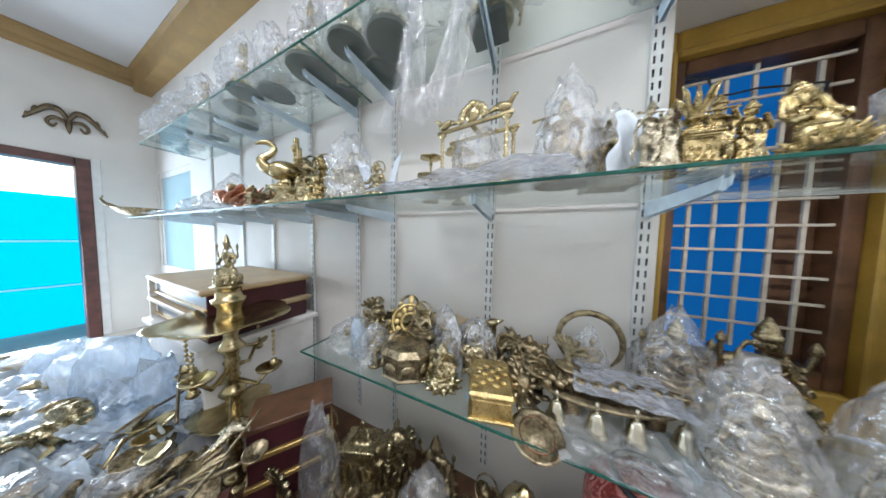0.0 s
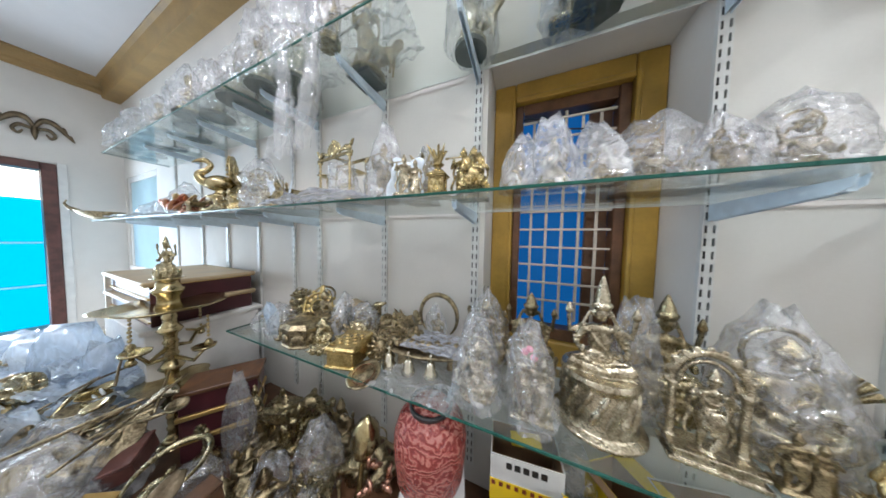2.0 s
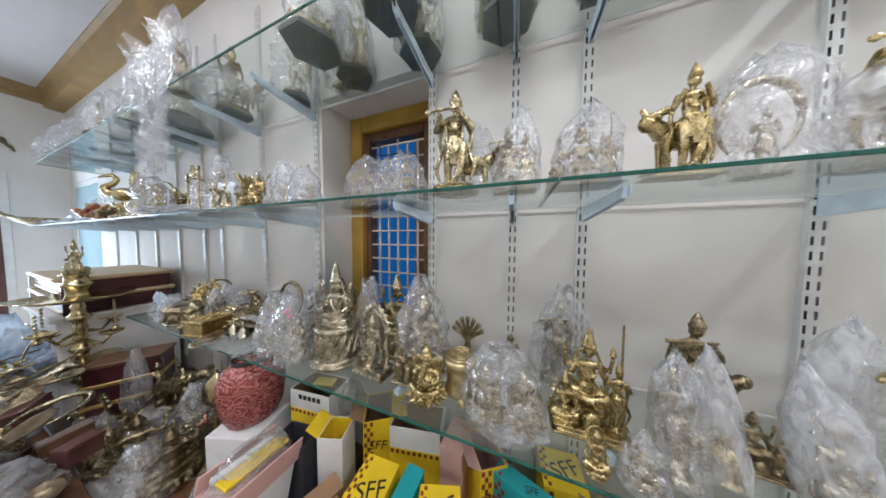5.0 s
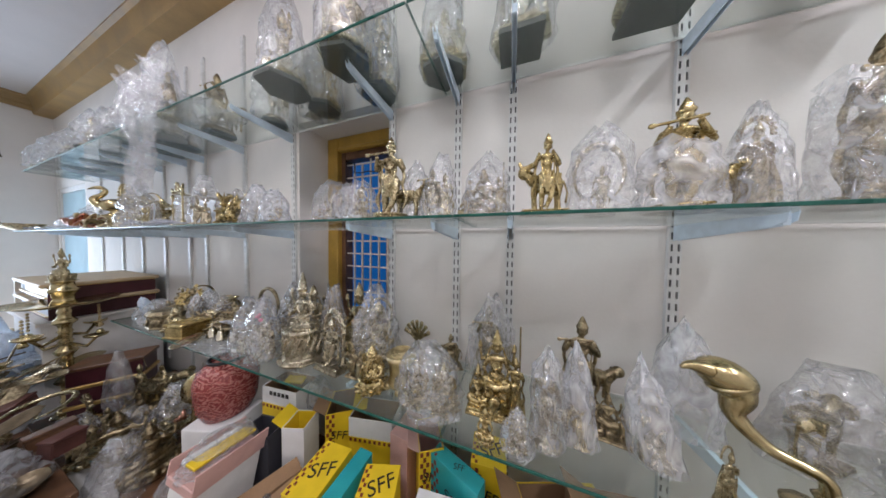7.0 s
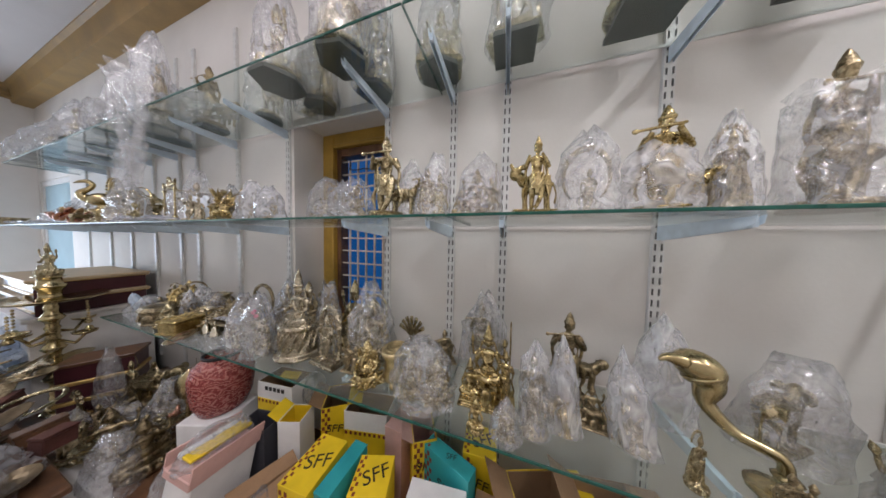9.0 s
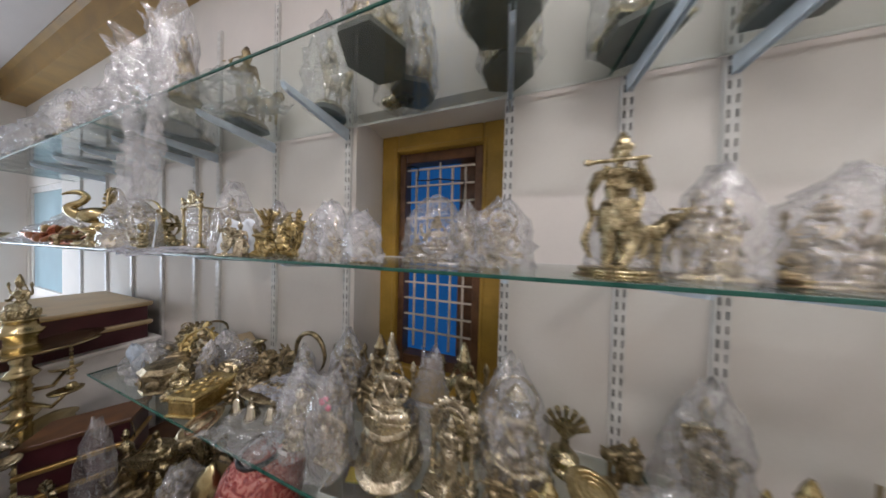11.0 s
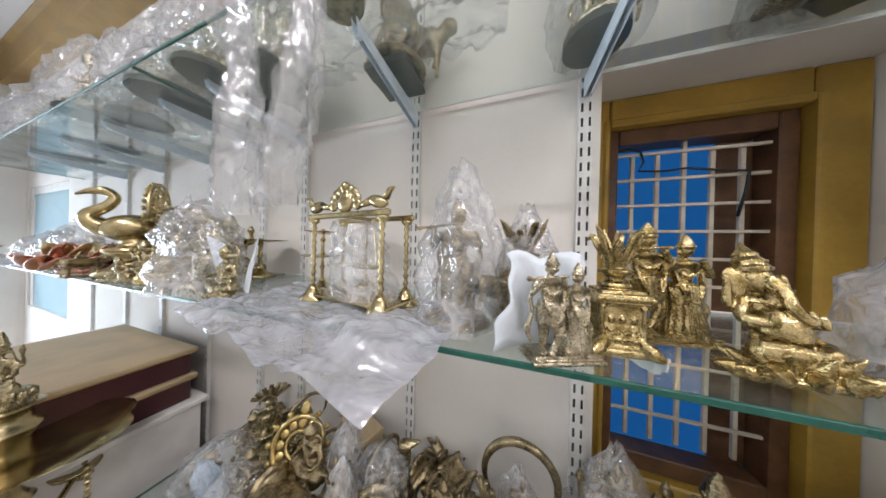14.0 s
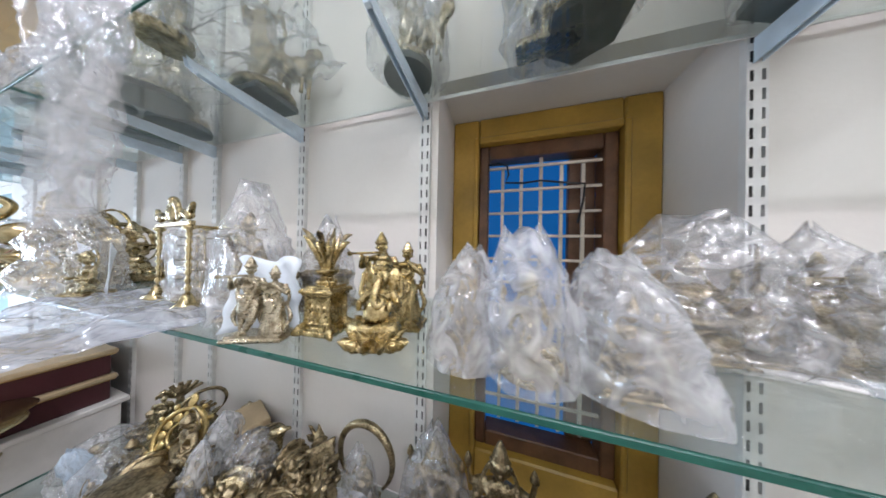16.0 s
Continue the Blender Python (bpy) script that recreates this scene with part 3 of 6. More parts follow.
def standing(bm, x=0.0, z0=0.09, h=0.9, y=0.0, flute=True, seed=1, cape=False, skirt=False):
    """A standing crowned figure of height h, legs crossed, arms raised to one side, a draped cloth behind."""
    u = h

    def at(a, b, c):
        return (x + a * u, y + b * u, z0 + c * u)

    tube(bm, curve([at(-0.07, -0.02, 0.01), at(-0.065, -0.03, 0.2), at(-0.055, 0, 0.42)]), taper([0.032 * u, 0.048 * u, 0.075 * u]), 9)
    tube(bm, curve([at(-0.01, -0.09, 0.02), at(0.07, -0.06, 0.2), at(0.06, 0, 0.42)]), taper([0.03 * u, 0.048 * u, 0.075 * u]), 9)
    ell(bm, at(-0.08, -0.06, 0.018), (0.032 * u, 0.06 * u, 0.02 * u), sub=1)
    ell(bm, at(-0.03, -0.12, 0.02), (0.032 * u, 0.05 * u, 0.02 * u), (30, 0, 30), 1)
    lathe(bm, [(0.115 * u, 0.26 * u), (0.12 * u, 0.29 * u), (0.105 * u, 0.4 * u), (0.09 * u, 0.48 * u)], 18, (x, y + 0.005 * u, z0), 0.1, 16)
    for k in range(3):
        tube(bm, [at(-0.03 + 0.03 * k, -0.1, 0.46), at(-0.025 + 0.025 * k, -0.115, 0.34), at(-0.02 + 0.02 * k, -0.1, 0.2)], [0.018 * u, 0.016 * u, 0.01 * u], 6)
    tube(bm, arc(at(0, 0, 0.46), 0.1 * u, 0.02 * u, 180, 360, 10, -0.07 * u), [0.02 * u] * 11, 6)
    ell(bm, at(0, 0, 0.57), (0.088 * u, 0.066 * u, 0.13 * u))
    ell(bm, at(0, -0.008, 0.655), (0.125 * u, 0.066 * u, 0.05 * u))
    tube(bm, [at(0, 0, 0.68), at(0.005, -0.005, 0.74)], [0.035 * u, 0.03 * u], 8)
    head(bm, at(0.01, -0.015, 0.785), 0.064 * u, 1.15)
    tube(bm, curve([at(-0.12, 0, 0.665), at(-0.185, -0.04, 0.555), at(-0.13, -0.12, 0.68)]), taper([0.04 * u, 0.032 * u, 0.024 * u]), 8)
    tube(bm, curve([at(0.12, 0, 0.665), at(0.18, -0.03, 0.55), at(0.05, -0.12, 0.70)]), taper([0.04 * u, 0.032 * u, 0.024 * u]), 8)
    for a in (-0.165, 0.16):
        ell(bm, at(a, -0.04, 0.6), (0.042 * u, 0.042 * u, 0.012 * u), sub=1)
    if flute:
        tube(bm, [at(0.1, -0.125, 0.725), at(-0.27, -0.13, 0.70)], 0.015 * u, 6)
        ell(bm, at(-0.26, -0.13, 0.7), (0.035 * u, 0.02 * u, 0.03 * u), sub=1)
    if skirt:
        lathe(bm, [(0.15 * u, 0.0), (0.155 * u, 0.03 * u), (0.125 * u, 0.2 * u), (0.09 * u, 0.4 * u), (0.075 * u, 0.47 * u)], 40, (x, y, z0), 0.14, 18)
    for q in (-1, 1):
        tube(bm, curve([at(0.1 * q, 0.02, 0.66), at(0.17 * q, 0.03, 0.5), at(0.15 * q, 0.03, 0.36), at(0.2 * q, 0.02, 0.2), at(0.16 * q, 0.01, 0.07)]), taper([0.016 * u, 0.024 * u, 0.02 * u, 0.03 * u, 0.012 * u]), 7)
    if cape:
        for k in range(-4, 5):
            q = k / 4
            tube(bm, curve([at(0.1 * q, 0.05, 0.66), at(0.17 * q, 0.06, 0.42), at((0.24 + 0.03 * (k % 2)) * q, 0.05, 0.16), at(0.25 * q, 0.03, 0.01)]), taper([0.022 * u, 0.036 * u, (0.044 + 0.01 * (k % 2)) * u, 0.036 * u]), 7)
    for k in range(11):
        a = radians(190 + k * 16)
        ell(bm, at(0.085 * math.cos(a), -0.064, 0.64 + 0.1 * math.sin(a)), 0.013 * u, sub=1)
    tube(bm, curve([at(-0.1, -0.05, 0.62), at(-0.06, -0.1, 0.4), at(0.02, -0.12, 0.3), at(0.08, -0.1, 0.42), at(0.1, -0.05, 0.62)]), 0.013 * u, 6)


def seated(bm, z0=0.14, h=0.86, arms=4, x=0.0, y=0.0, crown=1.2, wide=1.0, halo=0.0):
    """A cross-legged crowned figure with two or four arms."""
    u = h
    w = wide
    for q in (-1, 1):
        tube(bm, curve([(x + q * 0.06 * u, y, z0 + 0.1 * u), (x + q * 0.27 * u * w, y - 0.08 * u, z0 + 0.08 * u), (x - q * 0.06 * u, y - 0.17 * u, z0 + 0.05 * u)]), taper([0.09 * u, 0.08 * u, 0.05 * u]), 9)
    ell(bm, (x, y, z0 + 0.15 * u), (0.17 * u * w, 0.12 * u, 0.12 * u))
    ell(bm, (x, y, z0 + 0.33 * u), (0.12 * u * w, 0.09 * u, 0.17 * u))
    ell(bm, (x, y, z0 + 0.44 * u), (0.17 * u * w, 0.08 * u, 0.06 * u))
    head(bm, (x, y - 0.02 * u, z0 + 0.62 * u), 0.1 * u, crown, halo)
    for q in (-1, 1):
        tube(bm, [(x + q * 0.15 * u * w, y, z0 + 0.44 * u), (x + q * 0.24 * u * w, y - 0.02 * u, z0 + 0.28 * u), (x + q * 0.2 * u * w, y - 0.15 * u, z0 + 0.24 * u)], [0.05 * u, 0.042 * u, 0.034 * u], 7)
        ell(bm, (x + q * 0.2 * u * w, y - 0.17 * u, z0 + 0.26 * u), (0.035 * u, 0.025 * u, 0.055 * u), sub=1)
        if arms == 4:
            tube(bm, [(x + q * 0.15 * u * w, y + 0.03 * u, z0 + 0.44 * u), (x + q * 0.3 * u * w, y + 0.03 * u, z0 + 0.38 * u), (x + q * 0.32 * u * w, y - 0.01 * u, z0 + 0.55 * u)], [0.042 * u, 0.036 * u, 0.028 * u], 7)
            lathe(bm, [(0.02 * u, 0), (0.05 * u, 0.03 * u), (0.035 * u, 0.08 * u), (0.01 * u, 0.13 * u)], 8, (x + q * 0.32 * u * w, y - 0.01 * u, z0 + 0.56 * u))
    for k in range(11):
        a = radians(190 + k * 16)
        ell(bm, (x + 0.12 * u * math.cos(a), y - 0.085 * u, z0 + 0.44 * u + 0.13 * u * math.sin(a)), 0.018 * u, sub=1)
    tube(bm, curve([(x - 0.14 * u * w, y - 0.05 * u, z0 + 0.42 * u), (x, y - 0.11 * u, z0 + 0.28 * u), (x + 0.12 * u * w, y - 0.09 * u, z0 + 0.2 * u)]), 0.02 * u, 6)
    for q in (-1, 1):
        ell(bm, (x + q * 0.23 * u * w, y - 0.02 * u, z0 + 0.34 * u), (0.055 * u, 0.055 * u, 0.016 * u), sub=1)
        tube(bm, curve([(x + q * 0.1 * u, y + 0.02 * u, z0 + 0.62 * u), (x + q * 0.16 * u, y + 0.02 * u, z0 + 0.5 * u), (x + q * 0.2 * u * w, y, z0 + 0.4 * u)]), 0.022 * u, 6)
    for k in range(9):
        a = radians(k * 22.5 + 180)
        ell(bm, (x + 0.19 * u * w * math.cos(a), y + 0.13 * u * math.sin(a), z0 + 0.2 * u), 0.02 * u, sub=1)


def animal(bm, c, s, trunk=False, flip=False):
    """A walking cow or elephant, facing +x, or -x when flipped."""
    x, y, z = c
    if flip:
        side = bmesh.new()
        animal(side, (0, 0, 0), s, trunk)
        bmesh.ops.transform(side, matrix=Matrix.Translation(c) @ Matrix.Rotation(math.pi, 4, "Z"), verts=side.verts)
        tmp = bpy.data.meshes.new("half")
        side.to_mesh(tmp)
        side.free()
        bm.from_mesh(tmp)
        bpy.data.meshes.remove(tmp)
        return
    ell(bm, (x, y, z + 0.55 * s), (0.42 * s, 0.2 * s, 0.22 * s))
    for ax in (-0.28, 0.28):
        for ay in (-0.1, 0.1):
            tube(bm, [(x + ax * s, y + ay * s, z), (x + (ax + 0.02) * s, y + ay * s, z + 0.25 * s), (x + ax * s, y + ay * s, z + 0.5 * s)], [0.06 * s, 0.055 * s, 0.1 * s], 7)
    tube(bm, [(x + 0.32 * s, y, z + 0.62 * s), (x + 0.5 * s, y, z + 0.78 * s)], [0.16 * s, 0.12 * s], 8)
    ell(bm, (x + 0.56 * s, y, z + 0.8 * s), (0.17 * s, 0.13 * s, 0.15 * s))
    for q in (-1, 1):
        ell(bm, (x + 0.48 * s, y + q * 0.17 * s, z + 0.8 * s), (0.05 * s, 0.12 * s if trunk else 0.07 * s, 0.13 * s if trunk else 0.04 * s))
    if trunk:
        tube(bm, [(x + 0.66 * s, y, z + 0.78 * s), (x + 0.78 * s, y, z + 0.55 * s), (x + 0.76 * s, y, z + 0.28 * s), (x + 0.86 * s, y, z + 0.2 * s)], [0.09 * s, 0.07 * s, 0.05 * s, 0.035 * s], 7)
    tube(bm, [(x - 0.4 * s, y, z + 0.6 * s), (x - 0.5 * s, y, z + 0.35 * s), (x - 0.46 * s, y, z + 0.15 * s)], [0.03 * s, 0.02 * s, 0.035 * s], 6)
    slab(bm, x - 0.3 * s, x + 0.25 * s, y - 0.215 * s, y + 0.215 * s, z + 0.5 * s, z + 0.72 * s)


def figure(kind, seed=0):
    """The bmesh of one figure, one unit high, looking along -y."""
    bm = bmesh.new()
    if kind == "flute":
        base_round(bm, 0.26, 0.07, False)
        standing(bm, 0, 0.06, 0.98, seed=seed)
        animal(bm, (0.19, 0.12, 0.06), 0.42)
    elif kind == "couple":
        slab(bm, -0.3, 0.32, -0.16, 0.16, 0, 0.035)
        slab(bm, -0.27, 0.29, -0.13, 0.13, 0.035, 0.07)
        standing(bm, -0.1, 0.07, 0.93)
        standing(bm, 0.15, 0.07, 0.83, 0.01, False, skirt=True)
    elif kind == "goddess":
        base_round(bm, 0.34, 0.2)
        seated(bm, 0.18, 0.9, 4)
    elif kind == "sage":
        base_round(bm, 0.3, 0.1)
        seated(bm, 0.1, 1.05, 2, crown=0.6, halo=2.0)
    elif kind == "bulky":
        lathe(bm, [(0.32, 0), (0.33, 0.025), (0.27, 0.05), (0.255, 0.1), (0.25, 0.3), (0.275, 0.35), (0.26, 0.38)], 32)
        for k in range(16):
            a = 2 * math.pi * k / 16
            tube(bm, [(0.26 * math.cos(a + 0.1 * c) , 0.26 * math.sin(a + 0.1 * c), 0.1 + 0.05 * c) for c in range(5)], [0.012, 0.022, 0.012, 0.022, 0.012], 6)
        seated(bm, 0.36, 0.68, 4, crown=2.0, wide=1.05)
    elif kind == "ganesh":
        lathe(bm, [(0.3, 0), (0.32, 0.03), (0.26, 0.08), (0.29, 0.13), (0.2, 0.15)], 30)
        for ring, (n, rad, z, up) in enumerate(((12, 0.33, 0.05, -12), (12, 0.27, 0.11, -38))):
            for k in range(n):
                a = 2 * math.pi * (k + 0.5 * ring) / n
                d = Vector((math.cos(a), math.sin(a), 0))
                tube(bm, [d * (rad - 0.1) + Vector((0, 0, z - 0.02)), d * rad + Vector((0, 0, z)), d * (rad + 0.12) + Vector((0, 0, z + 0.03 + 0.05 * ring))], [0.05, 0.062, 0.006], 8)
        for q in (-1, 1):
            tube(bm, curve([(q * 0.08, 0, 0.2), (q * 0.26, -0.08, 0.2), (q * 0.12, -0.22, 0.19), (-q * 0.02, -0.24, 0.18)]), taper([0.09, 0.085, 0.06, 0.035]), 10)
            tube(bm, curve([(q * 0.16, 0, 0.54), (q * 0.26, -0.03, 0.42), (q * 0.2, -0.18, 0.38)]), taper([0.06, 0.05, 0.035]), 9)
            ell(bm, (q * 0.2, -0.2, 0.4), (0.035, 0.03, 0.055), sub=2)
            tube(bm, curve([(q * 0.15, 0.03, 0.55), (q * 0.28, 0.03, 0.52), (q * 0.27, -0.02, 0.68)]), taper([0.05, 0.042, 0.03]), 9)
            ell(bm, (q * 0.27, -0.02, 0.71), (0.03, 0.03, 0.05), sub=2)
            ell(bm, (q * 0.17, -0.01, 0.69), (0.1, 0.025, 0.12), (0, q * 12, q * 18), 2)
            tube(bm, curve([(q * 0.05, -0.11, 0.64), (q * 0.08, -0.17, 0.6), (q * 0.09, -0.2, 0.62)]), taper([0.016, 0.014, 0.006]), 6)
            ell(bm, (q * 0.05, -0.115, 0.715), (0.016, 0.01, 0.01), sub=1)
            for c in (0.3, 0.36, 0.42):
                ell(bm, (q * 0.245, -0.05, c), (0.062, 0.06, 0.012), sub=1)
        ell(bm, (0, -0.05, 0.35), (0.19, 0.17, 0.17), sub=3)
        ell(bm, (0, 0, 0.52), (0.18, 0.1, 0.09))
        ell(bm, (0, -0.03, 0.7), (0.12, 0.11, 0.12), sub=3)
        tube(bm, curve([(0, -0.12, 0.7), (0.0, -0.18, 0.6), (-0.015, -0.21, 0.48), (0.04, -0.23, 0.4), (0.1, -0.22, 0.42), (0.1, -0.21, 0.47)]), taper([0.06, 0.052, 0.044, 0.036, 0.028, 0.02]), 10)
        lathe(bm, [(0.12, 0.76), (0.135, 0.79), (0.11, 0.82), (0.115, 0.85), (0.08, 0.89), (0.085, 0.91), (0.05, 0.95), (0.03, 0.98), (0.005, 1.02)], 20, (0, -0.02, 0), 0.08, 10)
        for k in range(9):
            a = radians(200 + k * 17.5)
            ell(bm, (0.15 * math.cos(a), -0.09 + 0.06 * math.sin(a), 0.56 + 0.05 * math.sin(a)), 0.018, sub=1)
    elif kind == "arch":
        base_square(bm, 0.3, 0.16, 0.12)
        standing(bm, 0, 0.12, 0.76, flute=False)
        for q in (-1, 1):
            lathe(bm, [(0.05, 0), (0.035, 0.05), (0.03, 0.45), (0.045, 0.5), (0.03, 0.53)], 10, (q * 0.23, 0.05, 0.12))
        tube(bm, arc((0, 0.05, 0.64), 0.24, 0.3, 0, 180, 14), [0.035] * 15, 7)
        tube(bm, arc((0, 0.06, 0.64), 0.18, 0.22, 0, 180, 14), [0.02] * 15, 6)
        for k in range(11):
            a = radians(k * 18)
            ell(bm, (0.27 * math.cos(a), 0.05, 0.64 + 0.33 * math.sin(a)), (0.035, 0.025, 0.04), sub=1)
    elif kind == "rider":
        base_square(bm, 0.34, 0.16, 0.07)
        animal(bm, (0.06, 0.08, 0.07), 0.6, flip=True)
        standing(bm, 0.02, 0.07, 0.94, -0.08, False)
        tube(bm, curve([(-0.14, -0.02, 0.62), (-0.3, 0.04, 0.6), (-0.36, 0.06, 0.68)]), taper([0.04, 0.03, 0.025]), 8)
    elif kind == "family":
        base_square(bm, 0.42, 0.24, 0.08)
        seated(bm, 0.22, 0.78, 4, 0, 0.08)
        seated(bm, 0.08, 0.5, 2, -0.26, -0.05)
        standing(bm, 0.27, 0.08, 0.62, -0.02, False, cape=False)
        ell(bm, (0, 0.08, 0.16), (0.24, 0.16, 0.12))
        ell(bm, (0, -0.16, 0.14), (0.1, 0.08, 0.1))
        tube(bm, [(0.33, 0.05, 0.1), (0.33, 0.05, 0.98)], 0.014, 6)
    elif kind == "ring":
        base_round(bm, 0.22, 0.1)
        standing(bm, 0.02, 0.1, 0.62, flute=False, cape=False)
        tube(bm, arc((0, 0.06, 0.58), 0.34, 0.4, -50, 230, 26), [0.016 + 0.032 * math.sin(math.pi * i / 26) for i in range(27)], 7)
    elif kind == "dancer":
        base_round(bm, 0.22, 0.1)
        standing(bm, 0, 0.1, 0.85, flute=False, seed=seed, cape=True)
        for k in range(13):
            a = radians(-6 + 16 * k)
            ell(bm, (0.15 * math.cos(a), 0.05, 0.78 + 0.17 * math.sin(a)), (0.022, 0.012, 0.035), (0, 90 - math.degrees(a), 0), 1)
        tube(bm, arc((0, 0.05, 0.78), 0.13, 0.15, -10, 190, 16), [0.016] * 17, 6)
    elif kind == "elephant":
        base_square(bm, 0.42, 0.2, 0.06)
        animal(bm, (-0.12, 0, 0.06), 0.8, True)
        seated(bm, 0.6, 0.38, 2, -0.12, 0, 0.8)
    elif kind == "altar":
        slab(bm, -0.22, 0.22, -0.2, 0.2, 0, 0.04)
        for q in (-1, 1):
            for p in (-1, 1):
                tube(bm, curve([(q * 0.16, p * 0.15, 0.1), (q * 0.22, p * 0.2, 0.05), (q * 0.28, p * 0.25, 0.02)]), taper([0.05, 0.06, 0.02]), 8)
                lathe(bm, [(0.03, 0.1), (0.022, 0.14), (0.02, 0.34), (0.03, 0.38)], 10, (q * 0.17, p * 0.15, 0))
        for z0, z1, w in ((0.04, 0.075, 0.2), (0.075, 0.1, 0.18), (0.1, 0.38, 0.155), (0.38, 0.4, 0.18), (0.4, 0.425, 0.205), (0.425, 0.46, 0.23), (0.46, 0.475, 0.215), (0.475, 0.5, 0.17)):
            slab(bm, -w, w, -w * 0.92, w * 0.92, z0, z1)
        for k in range(13):
            ell(bm, (-0.21 + 0.035 * k, -0.215, 0.443), (0.013, 0.012, 0.014), sub=1)
            ell(bm, (0.233, -0.19 + 0.032 * k, 0.443), (0.012, 0.012, 0.014), sub=1)
        for k in range(3):
            seated(bm, 0.11, 0.25, 2, -0.09 + 0.09 * k, -0.14, 0.6)
        for k in range(5):
            ell(bm, (0.155, -0.12 + 0.06 * k, 0.2 + 0.04 * (k % 2)), (0.02, 0.03, 0.07), sub=2)
        lathe(bm, [(0.1, 0), (0.13, 0.03), (0.12, 0.05), (0.07, 0.075), (0.075, 0.1), (0.13, 0.13), (0.14, 0.16), (0.1, 0.165)], 24, (0, 0, 0.5), 0.08, 12)
        for k in range(9):
            a = 2 * math.pi * k / 9 + 0.2
            c, s, g = math.cos(a), math.sin(a), 0.9 + 0.25 * (k % 2)
            tube(bm, curve([(0.04 * c, 0.04 * s, 0.65), (0.09 * c, 0.09 * s, 0.76), (0.17 * c * g, 0.17 * s * g, 0.87 + 0.06 * (k % 2)), (0.24 * c * g, 0.24 * s * g, 0.9 + 0.06 * (k % 3))]), taper([0.035, 0.03, 0.036, 0.008]), 7)
        tube(bm, [(0, 0, 0.66), (0, 0, 0.82), (0.01, 0, 0.98)], [0.04, 0.036, 0.01], 8)
    elif kind == "naga":
        lathe(bm, [(0.3, 0), (0.32, 0.06), (0.24, 0.1), (0.26, 0.22), (0.1, 0.3), (0.06, 0.5)], 20)
        for k in range(7):
            a = radians(20 + k * 23.3)
            tube(bm, [(0, 0, 0.48), (0.2 * math.cos(a), 0, 0.55 + 0.2 * math.sin(a)), (0.42 * math.cos(a), -0.04, 0.62 + 0.36 * math.sin(a))], [0.04, 0.035, 0.06], 7)
    elif kind == "horn":
        lathe(bm, [(0.11, 0), (0.12, 0.03), (0.1, 0.06), (0.08, 0.09), (0.07, 0.12), (0.1, 0.15), (0.05, 0.18)], 24, wave=0.06, petals=12)
        tube(bm, curve([(0.0, 0, 0.14), (0.1, 0, 0.22), (0.07, 0, 0.34), (-0.03, 0, 0.46), (-0.04, 0, 0.6), (0.0, 0, 0.74), (0.02, 0, 0.82)]), taper([0.06, 0.045, 0.035, 0.035, 0.05, 0.085, 0.11]), 14)
        ell(bm, (0.02, 0, 0.87), (0.15, 0.11, 0.12), (0, 14, 0), 3)
        tube(bm, curve([(-0.1, 0, 0.9), (-0.2, 0, 0.95), (-0.26, 0, 0.93)]), taper([0.07, 0.04, 0.012]), 10)
        tube(bm, curve([(0.1, 0, 0.82), (0.17, 0, 0.74), (0.14, 0, 0.67), (0.1, 0, 0.7)]), taper([0.05, 0.03, 0.026, 0.014]), 9)
        for q in (-1, 1):
            ell(bm, (-0.06, q * 0.09, 0.9), (0.022, 0.016, 0.022), (0, 0, 0), 2)
        for k in range(6):
            ell(bm, (-0.08 + 0.04 * k, 0, 0.985 - 0.004 * k * k), (0.022, 0.04, 0.022), sub=1)
    return bm


MESHES = {}
TINTS = {"brass": S_BRASS, "gold": S_GOLD, "antique": S_ANTIQUE, "pale": S_SILVER}
KINDS = {
    "flute": ("flute player with calf", 0.55), "couple": ("standing couple", 0.6), "goddess": ("seated four-armed goddess", 0.7),
    "sage": ("seated haloed figure", 0.7), "bulky": ("heavy crowned goddess", 0.8), "ganesh": ("elephant-headed deity", 0.8),
    "arch": ("deity under an arch", 0.6), "rider": ("deity standing with a cow", 0.75), "family": ("group of deities", 0.85),
    "ring": ("figure inside a crescent ring", 0.7), "dancer": ("dancer with raised arms", 0.7), "elephant": ("elephant carrying a rider", 0.9),
    "altar": ("square pedestal with flower", 0.55), "naga": ("many-headed serpent", 0.9), "horn": ("bird with curling neck", 0.7),
}
COLOURS = {"brass": "polished brass", "gold": "bright golden brass", "antique": "dark antique brass", "pale": "pale silvery brass"}
SHELFNAME = {1.441: "on glass", 1.45: "on glass", 0.805: "on glass", 2.058: "on glass"}


VOXELS = {"hero": 0.007, "near": 0.0135, "far": 0.024}


def cast_all():
    """Every kind of figure as one closed skin, at three grades of detail."""
    waiting = []
    for kind in KINDS:
        bm = figure(kind)
        bmesh.ops.recalc_face_normals(bm, faces=bm.faces)
        raw = bpy.data.meshes.new("raw")
        bm.to_mesh(raw)
        bm.free()
        for grade in VOXELS:
            ob = new("raw", raw)
            rm = ob.modifiers.new("cast", "REMESH")
            rm.mode, rm.voxel_size, rm.use_smooth_shade = "VOXEL", VOXELS[grade], True
            waiting.append((kind, grade, ob))
    graph = bpy.context.evaluated_depsgraph_get()
    for kind, grade, ob in waiting:
        me = bpy.data.meshes.new_from_object(ob.evaluated_get(graph))
        me.polygons.foreach_set("use_smooth", [True] * len(me.polygons))
        MESHES[kind, grade] = me
    for kind, grade, ob in waiting:
        bpy.data.objects.remove(ob)


cast_all()


